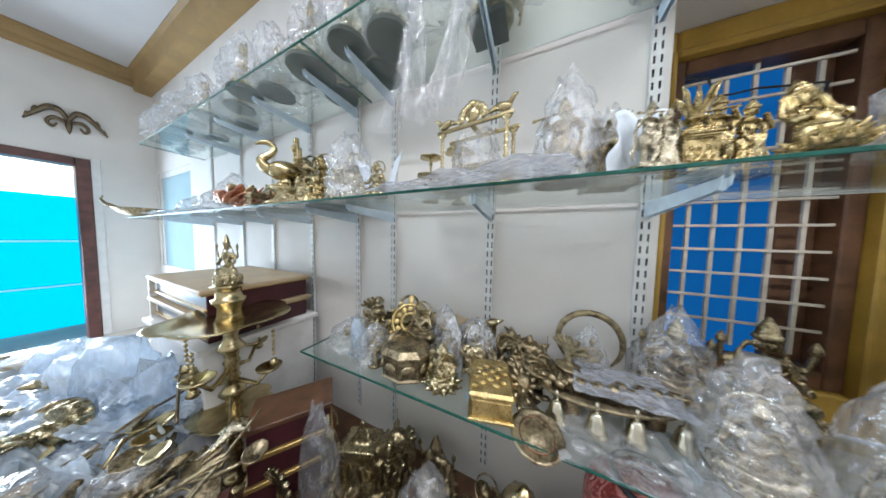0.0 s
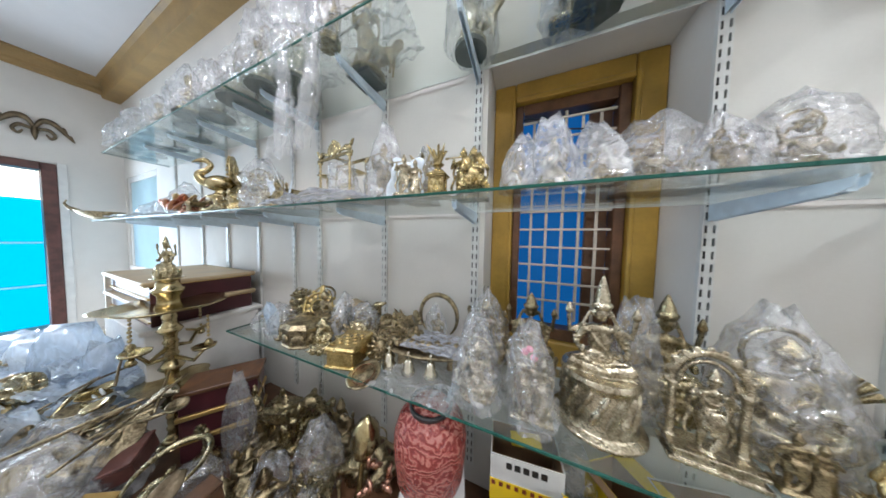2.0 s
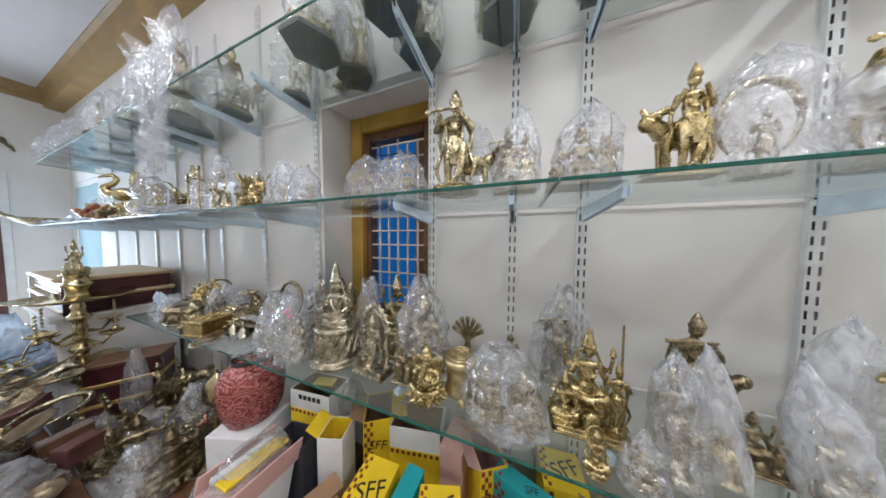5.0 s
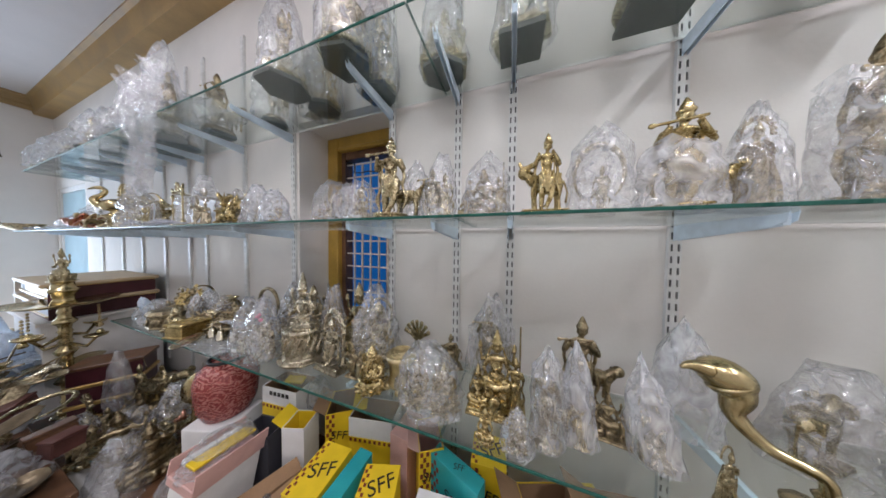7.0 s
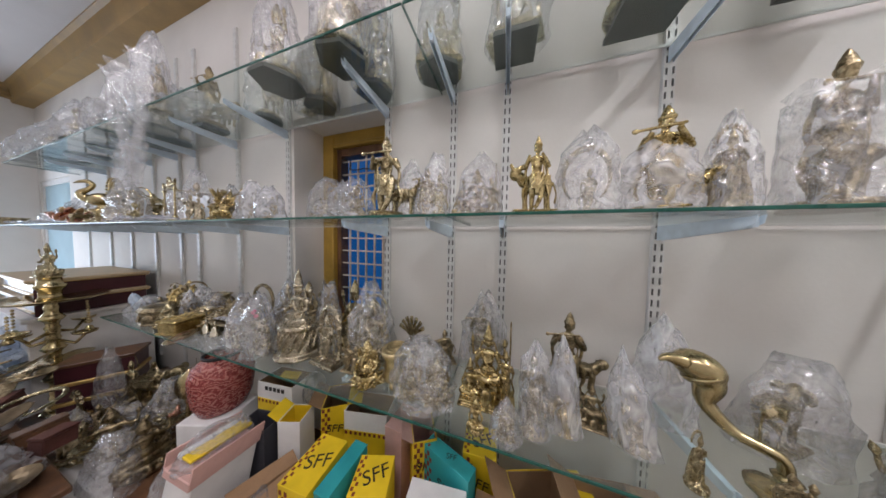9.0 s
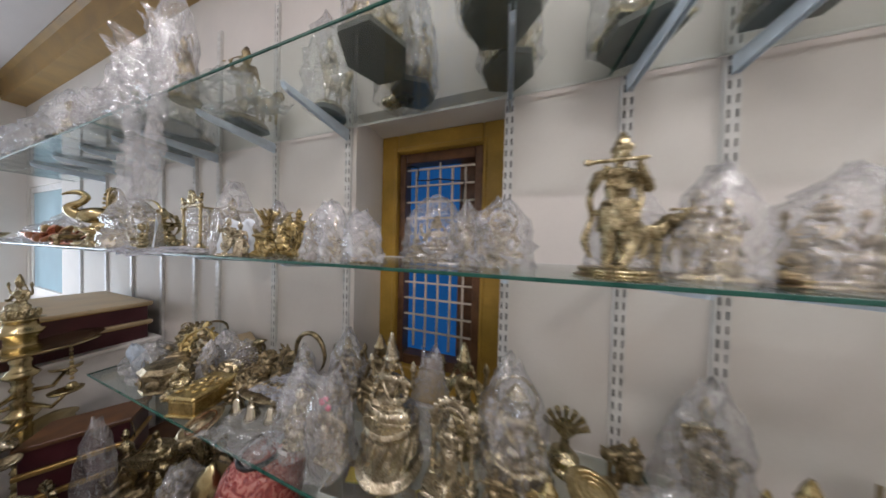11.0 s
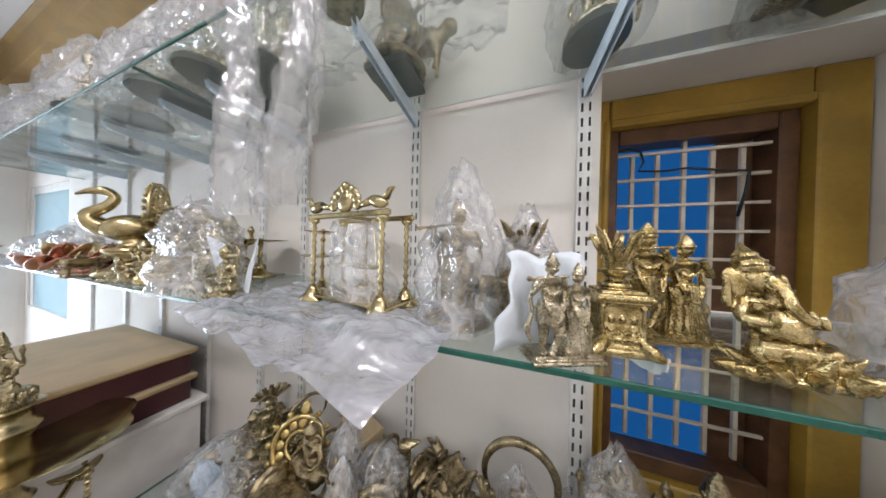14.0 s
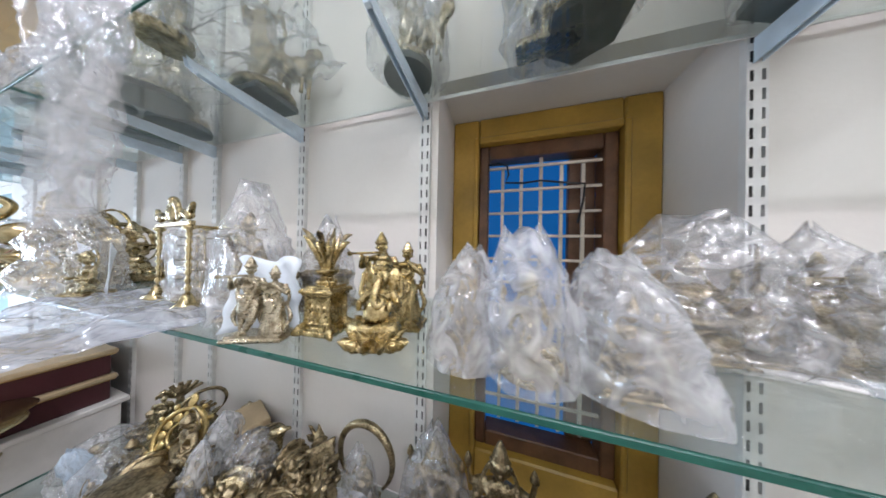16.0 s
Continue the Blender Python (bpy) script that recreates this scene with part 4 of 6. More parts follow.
def statue(kind, tint, x, y, z, h, turn=0.0, wide=1.0, note="", lay=0.0, grade=""):
    """A cast figure of height h standing at (x, y, z); figures of one kind and tint share a mesh."""
    if not grade:
        grade = "near" if round(z, 3) in (1.441, 0.805) and -0.4 < x < 2.5 and not lay else "far"
    key = (kind, tint, grade)
    if key not in MESHES:
        me = MESHES[kind, grade].copy()
        me.name = "statue"
        me.materials.clear()
        me.materials.append(TINTS[tint])
        MESHES[key] = me
    ob = new("statue", MESHES[key])
    ob.matrix_basis = pose(x, y, z, lay, 0, turn) @ Matrix.Diagonal((h * wide * 1.22, h * wide * 1.15, h, 1))
    where = SHELFNAME.get(round(z, 3), "in the heap")
    return tagged(ob, (note or f"{COLOURS[tint]} {KINDS[kind][0]}") + " " + where, "statue")


# ---- plastic wrapping ----


def bag_mesh(seed, peak=1.0, folds=7, open_top=False, rows=11, n=17, crumple=0.06):
    """A loose plastic bag one unit high over a thing: flat facets meeting in creases, gathered towards the top."""
    r = random.Random(seed)
    off = Vector((r.random() * 50, r.random() * 50, r.random() * 50))
    ph = [r.random() * 6.3 for _ in range(4)]
    sx, sy, neck, wob = 0.85 + 0.3 * r.random(), 0.85 + 0.3 * r.random(), 0.35 + 0.4 * r.random(), 0.05 + 0.09 * r.random()
    peak *= 0.6 + 0.45 * r.random()
    bm = bmesh.new()
    rings = []
    for i in range(rows + 1):
        t = i / rows
        body = 0.5 * (1 - 0.22 * t) * (1 - max(0, (t - neck) / (1 - neck)) ** (1.6 if not open_top else 3) * (0.93 if not open_top else 0.35) * peak)
        ring = []
        for k in range(n):
            a = 2 * math.pi * (k + 0.5 * (i % 2) + 0.5 * (r.random() - 0.5)) / n
            d = Vector((math.cos(a), math.sin(a), t * 1.6))
            f = 0.06 * math.sin(folds * a + ph[0] + 2.4 * t)
            q = noise.noise(d * 2.6 + off) * crumple * 1.8 + (r.random() - 0.5) * crumple * 1.5
            rad = max(0.012, body * (1 + f * (0.6 + t)) + q * 0.55 * (1 if t < 0.9 else 0.4))
            lean = (0.12 * t * t + wob * t * (1 - t) * 2) * math.sin(ph[2])
            up = 0.35 / rows * (r.random() - 0.5) if 0 < i < rows else 0.0
            ring.append(bm.verts.new((rad * math.cos(a) * sx + lean, rad * math.sin(a) * sy, t + up + (0.06 * math.sin(3 * a + ph[3]) if i == rows else 0))))
        rings.append(ring)
    for i, (a, b) in enumerate(zip(rings, rings[1:])):
        for k in range(n):
            q = (a[k], a[(k + 1) % n], b[(k + 1) % n], b[k])
            if r.random() < 0.5:
                bm.faces.new((q[0], q[1], q[2]))
                bm.faces.new((q[0], q[2], q[3]))
            else:
                bm.faces.new((q[0], q[1], q[3]))
                bm.faces.new((q[1], q[2], q[3]))
    if not open_top:
        bm.faces.new(rings[-1])
    bmesh.ops.subdivide_edges(bm, edges=bm.edges[:], cuts=2, smooth=0.3, use_grid_fill=True)
    return bm


BAGS = {}


def bag(x, y, z, h, w, d=0.0, seed=1, milky=False, peak=1.0, turn=0.0, open_top=False, tilt=0.0, label="", white=False):
    key = (seed, milky, peak, open_top, white)
    if key not in BAGS:
        me = bpy.data.meshes.new("plastic_bag")
        bm = bag_mesh(seed, peak, 5 + seed % 4, open_top, 7 if milky or white else 10, 11 if milky or white else 16, 0.07 if milky or white else 0.075)
        bm.to_mesh(me)
        bm.free()
        me.polygons.foreach_set("use_smooth", [True] * len(me.polygons))
        me.materials.append(WHITEBAG if white else CLOUDY if milky else BAG)
        BAGS[key] = me
    ob = new("plastic_bag", BAGS[key])
    ob.matrix_basis = pose(x, y, z + 0.001, tilt, 0, turn) @ Matrix.Diagonal((w, d or w, h, 1))
    return tagged(ob, label or ("cloudy crumpled plastic bag pulled over a brass figure" if milky else "clear crumpled plastic bag wrapped over a brass figure"), "plastic bag")


def sheet_mesh(seed, nx=54, ny=40, rough=0.1, droop=0.0):
    """A crumpled plastic sheet, one unit square, lying on z = 0; its front edge droops."""
    r = random.Random(seed)
    off = Vector((r.random() * 90, r.random() * 90, 3))
    bm = bmesh.new()
    v = []
    for j in range(ny + 1):
        row = []
        for i in range(nx + 1):
            u, w = i / nx - 0.5, j / ny - 0.5
            q = Vector((u * 3, w * 3, 0))
            z = abs(noise.noise(q * 1.2 + off)) * rough + abs(noise.noise(q * 3.1 + off)) * rough * 0.5 + abs(noise.noise(q * 7.3 - off)) * rough * 0.28 + rough * 0.06
            e = 1 + 0.16 * noise.noise(Vector((math.atan2(w, u) * 1.5, 0, 0)) + off)
            fall = max(0, -w - 0.18)
            row.append(bm.verts.new((u * e, w * e, z - fall * fall * droop)))
        v.append(row)
    for j in range(ny):
        for i in range(nx):
            bm.faces.new((v[j][i], v[j][i + 1], v[j + 1][i + 1]))
            bm.faces.new((v[j][i], v[j + 1][i + 1], v[j + 1][i]))
    return bm


def sheet(x, y, z, w, d, hgt, seed, material, label, turn=0.0, droop=0.0, tilt=0.0):
    ob = part("plastic_sheet", sheet_mesh(seed, droop=droop), material, smooth=True, m=pose(x, y, z, tilt, 0, turn) @ Matrix.Diagonal((w, d, hgt, 1)))
    return tagged(ob, label, "plastic sheet")


MZ, LZ, UZ, PZ = MID + 0.008, LOW + 0.008, UP + 0.008, 0.126

# ---- middle shelf ----
statue("couple", "pale", -0.134, -0.372, MZ, 0.138, 22, 0.84, "pale brass couple in front of white paper", grade="hero")
bm = bmesh.new()
rows = []
for j in range(13):
    t = j / 12
    rows.append([bm.verts.new((-0.058 - 0.012 * math.cos(4 * t) * (1 - i / 12) + 0.0092 * i + 0.004 * math.sin(j * 1.3 + i), -0.022 * max(0, 1 - i / 4) * (1 - 0.5 * t) + 0.006 * math.sin(i * 0.9 + j * 0.7) - 0.03 * max(0, i / 12 - 0.8), t * 0.126 + 0.006 * math.sin(i * 0.8) * t)) for i in range(13)])
for a, b in zip(rows, rows[1:]):
    for i in range(12):
        bm.faces.new((a[i], a[i + 1], b[i + 1], b[i]))
wrap = part("paper_wrap", bm, PAPER, m=pose(-0.152, -0.345, MZ, 0, 0, 18), smooth=True)
wrap.modifiers.new("thick", "SOLIDIFY").thickness = 0.0015
tagged(wrap, "white wrapping paper standing behind a brass couple", "paper")
statue("altar", "gold", -0.056, -0.318, MZ, 0.165, 4, 0.68, grade="hero")
statue("couple", "gold", 0.03, -0.25, MZ, 0.19, 8, 0.92, grade="hero")
statue("ganesh", "gold", 0.072, -0.36, MZ + 0.009, 0.142, 14, 0.62, lay=-17, grade="hero")
statue("altar", "antique", -0.165, -0.215, MZ, 0.19, 0, 0.9)
bag(-0.165, -0.215, MZ, 0.215, 0.12, 0.12, 3)
statue("flute", "antique", -0.285, -0.30, MZ, 0.225, -10, 0.9)
bag(-0.285, -0.30, MZ, 0.27, 0.145, 0.13, 4, peak=0.9)
statue("dancer", "pale", -1.0, -0.33, MZ, 0.2, 10, 0.9)
bag(-1.0, -0.33, MZ, 0.245, 0.19, 0.16, 5)
statue("sage", "brass", -0.86, -0.345, MZ, 0.135, 0, 0.9)
for q in (-1, 1):
    bm = bmesh.new()
    v = [bm.verts.new(p) for p in ((0, 0, 0.0), (q * 0.02, 0.0, 0.0), (q * 0.075, -0.01, 0.15), (q * 0.03, 0.01, 0.125), (q * 0.012, 0.005, 0.07))]
    bm.faces.new(v if q > 0 else v[::-1])
    w = part("paper_wrap", bm, PAPER, m=pose(-0.86 + q * 0.03, -0.33, MZ))
    w.modifiers.new("thick", "SOLIDIFY").thickness = 0.002
    tagged(w, "folded white paper standing beside a brass statue", "paper")
CONES = [(0.185, -0.33, 0.15, 0.095, 6, "sage"), (0.272, -0.335, 0.17, 0.112, 7, "goddess"), (0.375, -0.335, 0.145, 0.128, 8, "family")]
for x, y, h, w, sd, k in CONES:
    statue(k, ("antique", "brass", "antique")[sd % 3], x, y, MZ, h * 0.78, 0, 0.66)
    bag(x, y, MZ, h, w, w * 0.95, sd, milky=True, peak=0.8, tilt=(5, -4, 7)[sd % 3], turn=25 * sd)
statue("family", "antique", 0.53, -0.19, MZ, 0.17, 0, 1.1)
bag(0.53, -0.18, MZ, 0.205, 0.26, 0.17, 9, peak=0.75, label="clear plastic bag over a wide brass group")
bm = cube(-0.045, 0.045, -0.008, 0.008, 0, 0.005, 0.0015)
tagged(part("name_plate", bm, CARDWHITE, m=pose(0.58, -0.24, MZ, 0, 0, -20)), "small white card strip lying on the glass", "card")
for i, (k, tn, x, y, h, wd) in enumerate((("couple", "antique", 0.655, -0.2, 0.165, 0.75), ("sage", "antique", 0.745, -0.23, 0.16, 0.75))):
    statue(k, tn, x, y, MZ, h, 0, wd)
    bag(x, y, MZ, h * 1.13, h * 1.05, h * 0.9, 10 + i)
statue("flute", "brass", 0.955, -0.325, MZ, 0.285, 8, 0.78, grade="hero")
bag(1.0, -0.24, MZ, 0.22, 0.13, 0.12, 12)
for i, (k, tn, x, y, h, wd) in enumerate((("couple", "brass", 1.112, -0.285, 0.185, 0.8), ("family", "antique", 1.267, -0.288, 0.175, 0.85))):
    statue(k, tn, x, y, MZ, h, 0, wd)
    bag(x, y, MZ, h * 1.13, 0.145, 0.13, 13 + i)
statue("rider", "gold", 1.434, -0.31, MZ, 0.225, 5, 0.64, "golden brass deity standing against a cow", grade="hero")
statue("ring", "pale", 1.577, -0.267, MZ, 0.2, 0, 0.7)
bag(1.577, -0.267, MZ, 0.235, 0.15, 0.13, 15)
statue("flute", "gold", 1.73, -0.285, MZ, 0.27, -5, 0.8, grade="hero")
bag(1.73, -0.285, MZ, 0.165, 0.16, 0.14, 16, milky=True, open_top=True, label="crumpled plastic bag pulled halfway up a golden figure")
statue("dancer", "antique", 1.87, -0.26, MZ, 0.225, -25, 0.55, grade="hero")
bag(1.875, -0.255, MZ, 0.235, 0.12, 0.1, 19)
statue("flute", "antique", 2.02, -0.27, MZ, 0.34, 10, 0.6)
bag(2.02, -0.28, MZ + 0.01, 0.25, 0.17, 0.15, 17, peak=0.4, open_top=True, label="shiny bluish plastic bag pulled halfway up a figure")
statue("family", "brass", 2.26, -0.25, MZ, 0.28, 0, 0.7)
bag(2.26, -0.25, MZ, 0.31, 0.22, 0.2, 18)
# figures behind the swing and towards the end of the shelf
for i, (k, tn, x, y, h) in enumerate((("rider", "antique", -2.6, -0.2, 0.2), ("dancer", "pale", -2.25, -0.22, 0.22), ("elephant", "brass", -1.95, -0.16, 0.22), ("goddess", "brass", -1.22, -0.17, 0.25), ("sage", "gold", -1.36, -0.2, 0.3))):
    statue(k, tn, x, y, MZ, h, -10 + 7 * i)
for i, (x, y, h, w) in enumerate(((-2.55, -0.22, 0.2, 0.3), (-2.95, -0.2, 0.17, 0.35), (-2.2, -0.25, 0.25, 0.24))):
    bag(x, y, MZ, h, w, w * 0.8, 20 + i)
sheet(-2.6, -0.24, MZ, 1.7, 0.36, 0.55, 31, MILKY, "crumpled clear plastic lying along the glass shelf", droop=0.0)
sheet(-0.54, -0.345, MZ + 0.001, 0.54, 0.29, 0.28, 33, MILKY, "crumpled milky plastic sheet under the brass swing", droop=0.3, turn=-9)

# brass swing on the middle shelf
sw = empty("temple_swing", pose(-0.515, -0.285, MZ + 0.004, 0, 0, -8) @ Matrix.Diagonal((1.2, 0.95, 0.94, 1)), "polished brass temple swing with peacocks on its beam", "swing")
bm = cube(-0.105, 0.105, -0.05, 0.05, 0.012, 0.018, 0.002)
part("base", bm, PLAIN, sw)
for x in (-0.085, 0.085):
    for y in (-0.04, 0.04):
        bm = bmesh.new()
        lathe(bm, [(0.024, 0), (0.026, 0.006), (0.014, 0.018), (0.01, 0.03), (0.006, 0.04)], 16, wave=0.15, petals=10)
        part("foot", bm, PLAIN, sw, m=pose(x, y, 0), smooth=True)
        bm = bmesh.new()
        prof = [(0.0055, 0.03)]
        for k in range(8):
            z = 0.045 + k * 0.018
            prof += [(0.0035, z), (0.0062, z + 0.007), (0.0035, z + 0.014)]
        lathe(bm, prof + [(0.011, 0.192), (0.011, 0.198)], 12)
        part("post", bm, PLAIN, sw, m=pose(x, y, 0), smooth=True)
for y in (-0.04, 0.04):
    part("beam", cube(-0.1, 0.1, y - 0.005, y + 0.005, 0.198, 0.21, 0.002), PLAIN, sw)
part("crossbar", cube(-0.006, 0.006, -0.04, 0.04, 0.198, 0.207, 0.001), PLAIN, sw)
bm = bmesh.new()
ell(bm, (0, -0.04, 0.233), (0.02, 0.011, 0.026))
ell(bm, (0, -0.04, 0.265), (0.011, 0.01, 0.012))
crest = part("crest", bm, PLAIN, sw, smooth=True)
for k in range(9):
    a = radians(k * 22.5)
    bm = bmesh.new()
    ell(bm, (0.03 * math.cos(a), -0.04, 0.225 + 0.035 * math.sin(a)), (0.011, 0.006, 0.013), sub=2)
    part("petal", bm, PLAIN, crest, smooth=True)
for q in (-1, 1):
    bm = bmesh.new()
    ell(bm, (q * 0.075, -0.04, 0.226), (0.022, 0.01, 0.013), (0, q * 20, 0))
    tube(bm, [(q * 0.09, -0.04, 0.23), (q * 0.1, -0.04, 0.248), (q * 0.108, -0.042, 0.25)], [0.007, 0.005, 0.002], 7)
    tube(bm, [(q * 0.06, -0.04, 0.228), (q * 0.035, -0.04, 0.22)], [0.009, 0.004], 7)
    part("peacock", bm, PLAIN, sw, smooth=True)
part("seat", cube(-0.05, 0.05, -0.022, 0.022, 0.085, 0.092, 0.002), PLAIN, sw)
for x in (-0.045, 0.045):
    bm = bmesh.new()
    tube(bm, [(x, 0, 0.09), (x * 0.9, 0, 0.15), (x * 0.7, 0, 0.2)], 0.0018, 6)
    part("chain", bm, PLAIN, sw)
bag(-0.5, -0.285, MZ + 0.02, 0.16, 0.17, 0.1, 41, peak=0.3, open_top=True, label="clear plastic wrapped inside the brass swing")

# swan-shaped lamp
swan = empty("swan_lamp", pose(-1.48, -0.31, MZ + 0.09, 0, 0, 58) @ Matrix.Scale(0.57, 4), "large polished brass swan lamp with curved neck", "lamp")
bm = bmesh.new()
lathe(bm, [(0.11, 0), (0.115, 0.012), (0.07, 0.03), (0.05, 0.06), (0.06, 0.09)], 24)
part("foot", bm, PLAIN, swan, smooth=True)
bm = bmesh.new()
lathe(bm, [(0.13, -0.144), (0.14, -0.13), (0.09, -0.1), (0.06, -0.06), (0.08, -0.02), (0.11, -0.001)], 28, wave=0.08, petals=12)
part("pedestal", bm, BRASS, swan, smooth=True)
for i, (k, tn, x, y, h) in enumerate((("sage", "brass", -1.4, -0.26, 0.27), ("family", "brass", -1.34, -0.34, 0.15), ("rider", "brass", -1.62, -0.2, 0.2), ("goddess", "gold", -1.21, -0.33, 0.13), ("ring", "brass", -1.4, -0.15, 0.24), ("elephant", "antique", -1.6, -0.37, 0.1), ("naga", "brass", -1.12, -0.27, 0.16))):
    statue(k, tn, x, y, MZ, h, 20 * i, 1.0)
bm = bmesh.new()
ell(bm, (-0.01, 0, 0.15), (0.12, 0.1, 0.085), (0, -8, 0), 3)
part("body", bm, PLAIN, swan, smooth=True)
bm = bmesh.new()
tube(bm, curve([(-0.04, 0, 0.13), (-0.13, 0, 0.16), (-0.155, 0, 0.22), (-0.1, 0, 0.275), (-0.075, 0, 0.33), (-0.11, 0, 0.365), (-0.16, 0, 0.355), (-0.2, 0, 0.33)]), taper([0.06, 0.048, 0.034, 0.026, 0.022, 0.027, 0.016, 0.005]), 16)
part("neck", bm, PLAIN, swan, smooth=True)
bm = bmesh.new()
for ring, rad in enumerate((0.15, 0.115, 0.08)):
    for k in range(17):
        a = radians(-30 + k * 15)
        ell(bm, (0.07 + 0.02 * ring, rad * math.cos(a), 0.27 + rad * 1.1 * math.sin(a)), (0.011, 0.017, 0.022), (math.degrees(a) - 90, 0, 0), 1)
tube(bm, [(0.09, 0.16 * math.cos(radians(10 * k)), 0.27 + 0.175 * math.sin(radians(10 * k))) for k in range(-2, 21)], 0.009, 6)
ell(bm, (0.08, 0, 0.26), (0.03, 0.06, 0.08))
ell(bm, (0.06, 0, 0.36), (0.028, 0.028, 0.034))
part("fan_tail", bm, BRASS, swan, smooth=True)

# copper lotus bowl and small standing lamps
lot = empty("lotus_bowl", pose(-1.78, -0.33, MZ), "copper-red lotus bowl with open petals", "bowl")
for ring, (r, n, z, tl) in enumerate(((0.085, 12, 0.03, 35), (0.14, 16, 0.02, 60))):
    for k in range(n):
        bm = bmesh.new()
        ell(bm, (0, 0, 0.05), (0.024, 0.006, 0.06), sub=2)
        part("petal", bm, COPPER if ring or k % 2 else BRASS, lot, m=pose(0, 0, z, 0, 0, 360 * k / n) @ pose(r * 0.7, 0, 0, 0, tl, 90) @ pose(0, 0, 0, 0, 0, 90), smooth=True)
bm = bmesh.new()
lathe(bm, [(0.06, 0), (0.07, 0.01), (0.04, 0.03), (0.09, 0.06), (0.085, 0.065), (0.03, 0.04)], 20)
part("bowl", bm, COPPER, lot, smooth=True)


def oil_lamp(name, x, y, z, h, r, tiers, label, category="lamp"):
    """A turned brass lamp: foot, baluster stem, spouted bowls and a finial."""
    th = empty(name, pose(x, y, z), label, category)
    bm = bmesh.new()
    lathe(bm, [(r, 0), (r * 1.02, 0.02 * h), (r * 0.7, 0.05 * h), (r * 0.4, 0.08 * h), (r * 0.3, 0.12 * h)], 28)
    part("foot", bm, PLAIN, th, smooth=True)
    top = tiers[-1][0]
    prof, k = [], 0
    zz = 0.115 * h
    while zz < top * h:
        w = 0.15 if k % 3 else 0.24
        prof += [(r * 0.13, zz), (r * w * 0.8, zz + 0.012 * h), (r * w, zz + 0.026 * h), (r * w * 0.75, zz + 0.042 * h), (r * 0.13, zz + 0.058 * h)]
        zz += 0.066 * h
        k += 1
    bm = bmesh.new()
    lathe(bm, prof, 18)
    part("stem", bm, PLAIN, th, smooth=True)
    for t, br in tiers:
        bm = bmesh.new()
        lathe(bm, [(br * 0.25, -0.03 * h), (br * 0.8, -0.006 * h), (br, 0.012 * h), (br * 0.97, 0.014 * h), (br * 0.7, 0.0), (br * 0.2, -0.008 * h)], 40, (0, 0, t * h), 0.16, 5)
        part("bowl", bm, PLAIN, th, smooth=True)
    return th


oil_lamp("oil_lamp", -0.72, -0.2, MZ, 0.2, 0.035, ((0.5, 0.05), (0.85, 0.04)), "small turned brass oil lamp on the glass")
oil_lamp("oil_lamp", -0.63, -0.12, MZ, 0.26, 0.03, ((0.8, 0.055),), "slender brass pillar lamp with a cup")
oil_lamp("oil_lamp", -1.14, -0.12, MZ, 0.24, 0.05, ((0.6, 0.08),), "brass oil lamp with one wide bowl")

# boat-shaped ladle at the shelf's end
boat = empty("brass_boat_lamp", pose(-3.6, -0.4, MZ, 0, 0, 40) @ Matrix.Diagonal((0.5, 0.7, 1.0, 1)), "long brass boat-shaped lamp at the shelf end", "lamp")
bm = bmesh.new()
lathe(bm, [(0.05, 0), (0.14, 0.03), (0.2, 0.075), (0.19, 0.075), (0.12, 0.045), (0.03, 0.03)], 28, sx=1.6, sy=0.62)
part("bowl", bm, ANTIQUE, boat, smooth=True)
bm = bmesh.new()
tube(bm, [(-0.28, 0, 0.07), (-0.4, 0, 0.1), (-0.46, 0, 0.14), (-0.43, 0, 0.17)], [0.025, 0.018, 0.014, 0.008], 8)
part("handle", bm, ANTIQUE, boat, smooth=True)

# ---- upper shelf ----


def stand(x, y, r, sides, h=0.022, turn=0.0):
    bm = bmesh.new()
    lathe(bm, [(r, 0), (r, h * 0.7), (r * 0.93, h)], sides)
    return tagged(part("statue_stand", bm, BASE, m=pose(x, y, UZ, 0, 0, turn)), "dark felted plinth under a wrapped figure on glass", "plinth", "statue plinths")


UPPER = [(0.357, -0.285, 0.105, 6, 0.34, "goddess", "brass"), (0.724, -0.29, 0.095, 6, 0.42, "bulky", "pale"), (0.742, -0.115, 0.085, 6, 0.36, "sage", "pale"), (0.40, -0.115, 0.08, 6, 0.3, "couple", "antique"),
         (1.074, -0.125, 0.09, 6, 0.3, "family", "brass"), (1.37, -0.15, 0.1, 4, 0.36, "arch", "pale"), (1.748, -0.16, 0.12, 4, 0.4, "bulky", "brass"), (-1.311, -0.28, 0.1, 24, 0.3, "goddess", "brass"),
         (-1.05, -0.3, 0.075, 24, 0.32, "dancer", "pale"), (-0.878, -0.25, 0.09, 24, 0.36, "couple", "pale"),  (-1.8, -0.33, 0.075, 24, 0.26, "sage", "brass"),
         (-2.0, -0.28, 0.07, 24, 0.22, "couple", "gold"), (-1.64, -0.26, 0.08, 24, 0.26, "dancer", "brass"), (-1.33, -0.11, 0.085, 24, 0.3, "family", "brass"), (-1.02, -0.13, 0.085, 24, 0.34, "sage", "antique"),
         (-0.016, -0.105, 0.065, 24, 0.34, "flute", "pale"), (0.33, -0.1, 0.001, 24, 0.26, "rider", "pale"), (2.15, -0.16, 0.12, 4, 0.38, "family", "pale"), (-0.52, -0.14, 0.09, 4, 0.40, "flute", "antique")]
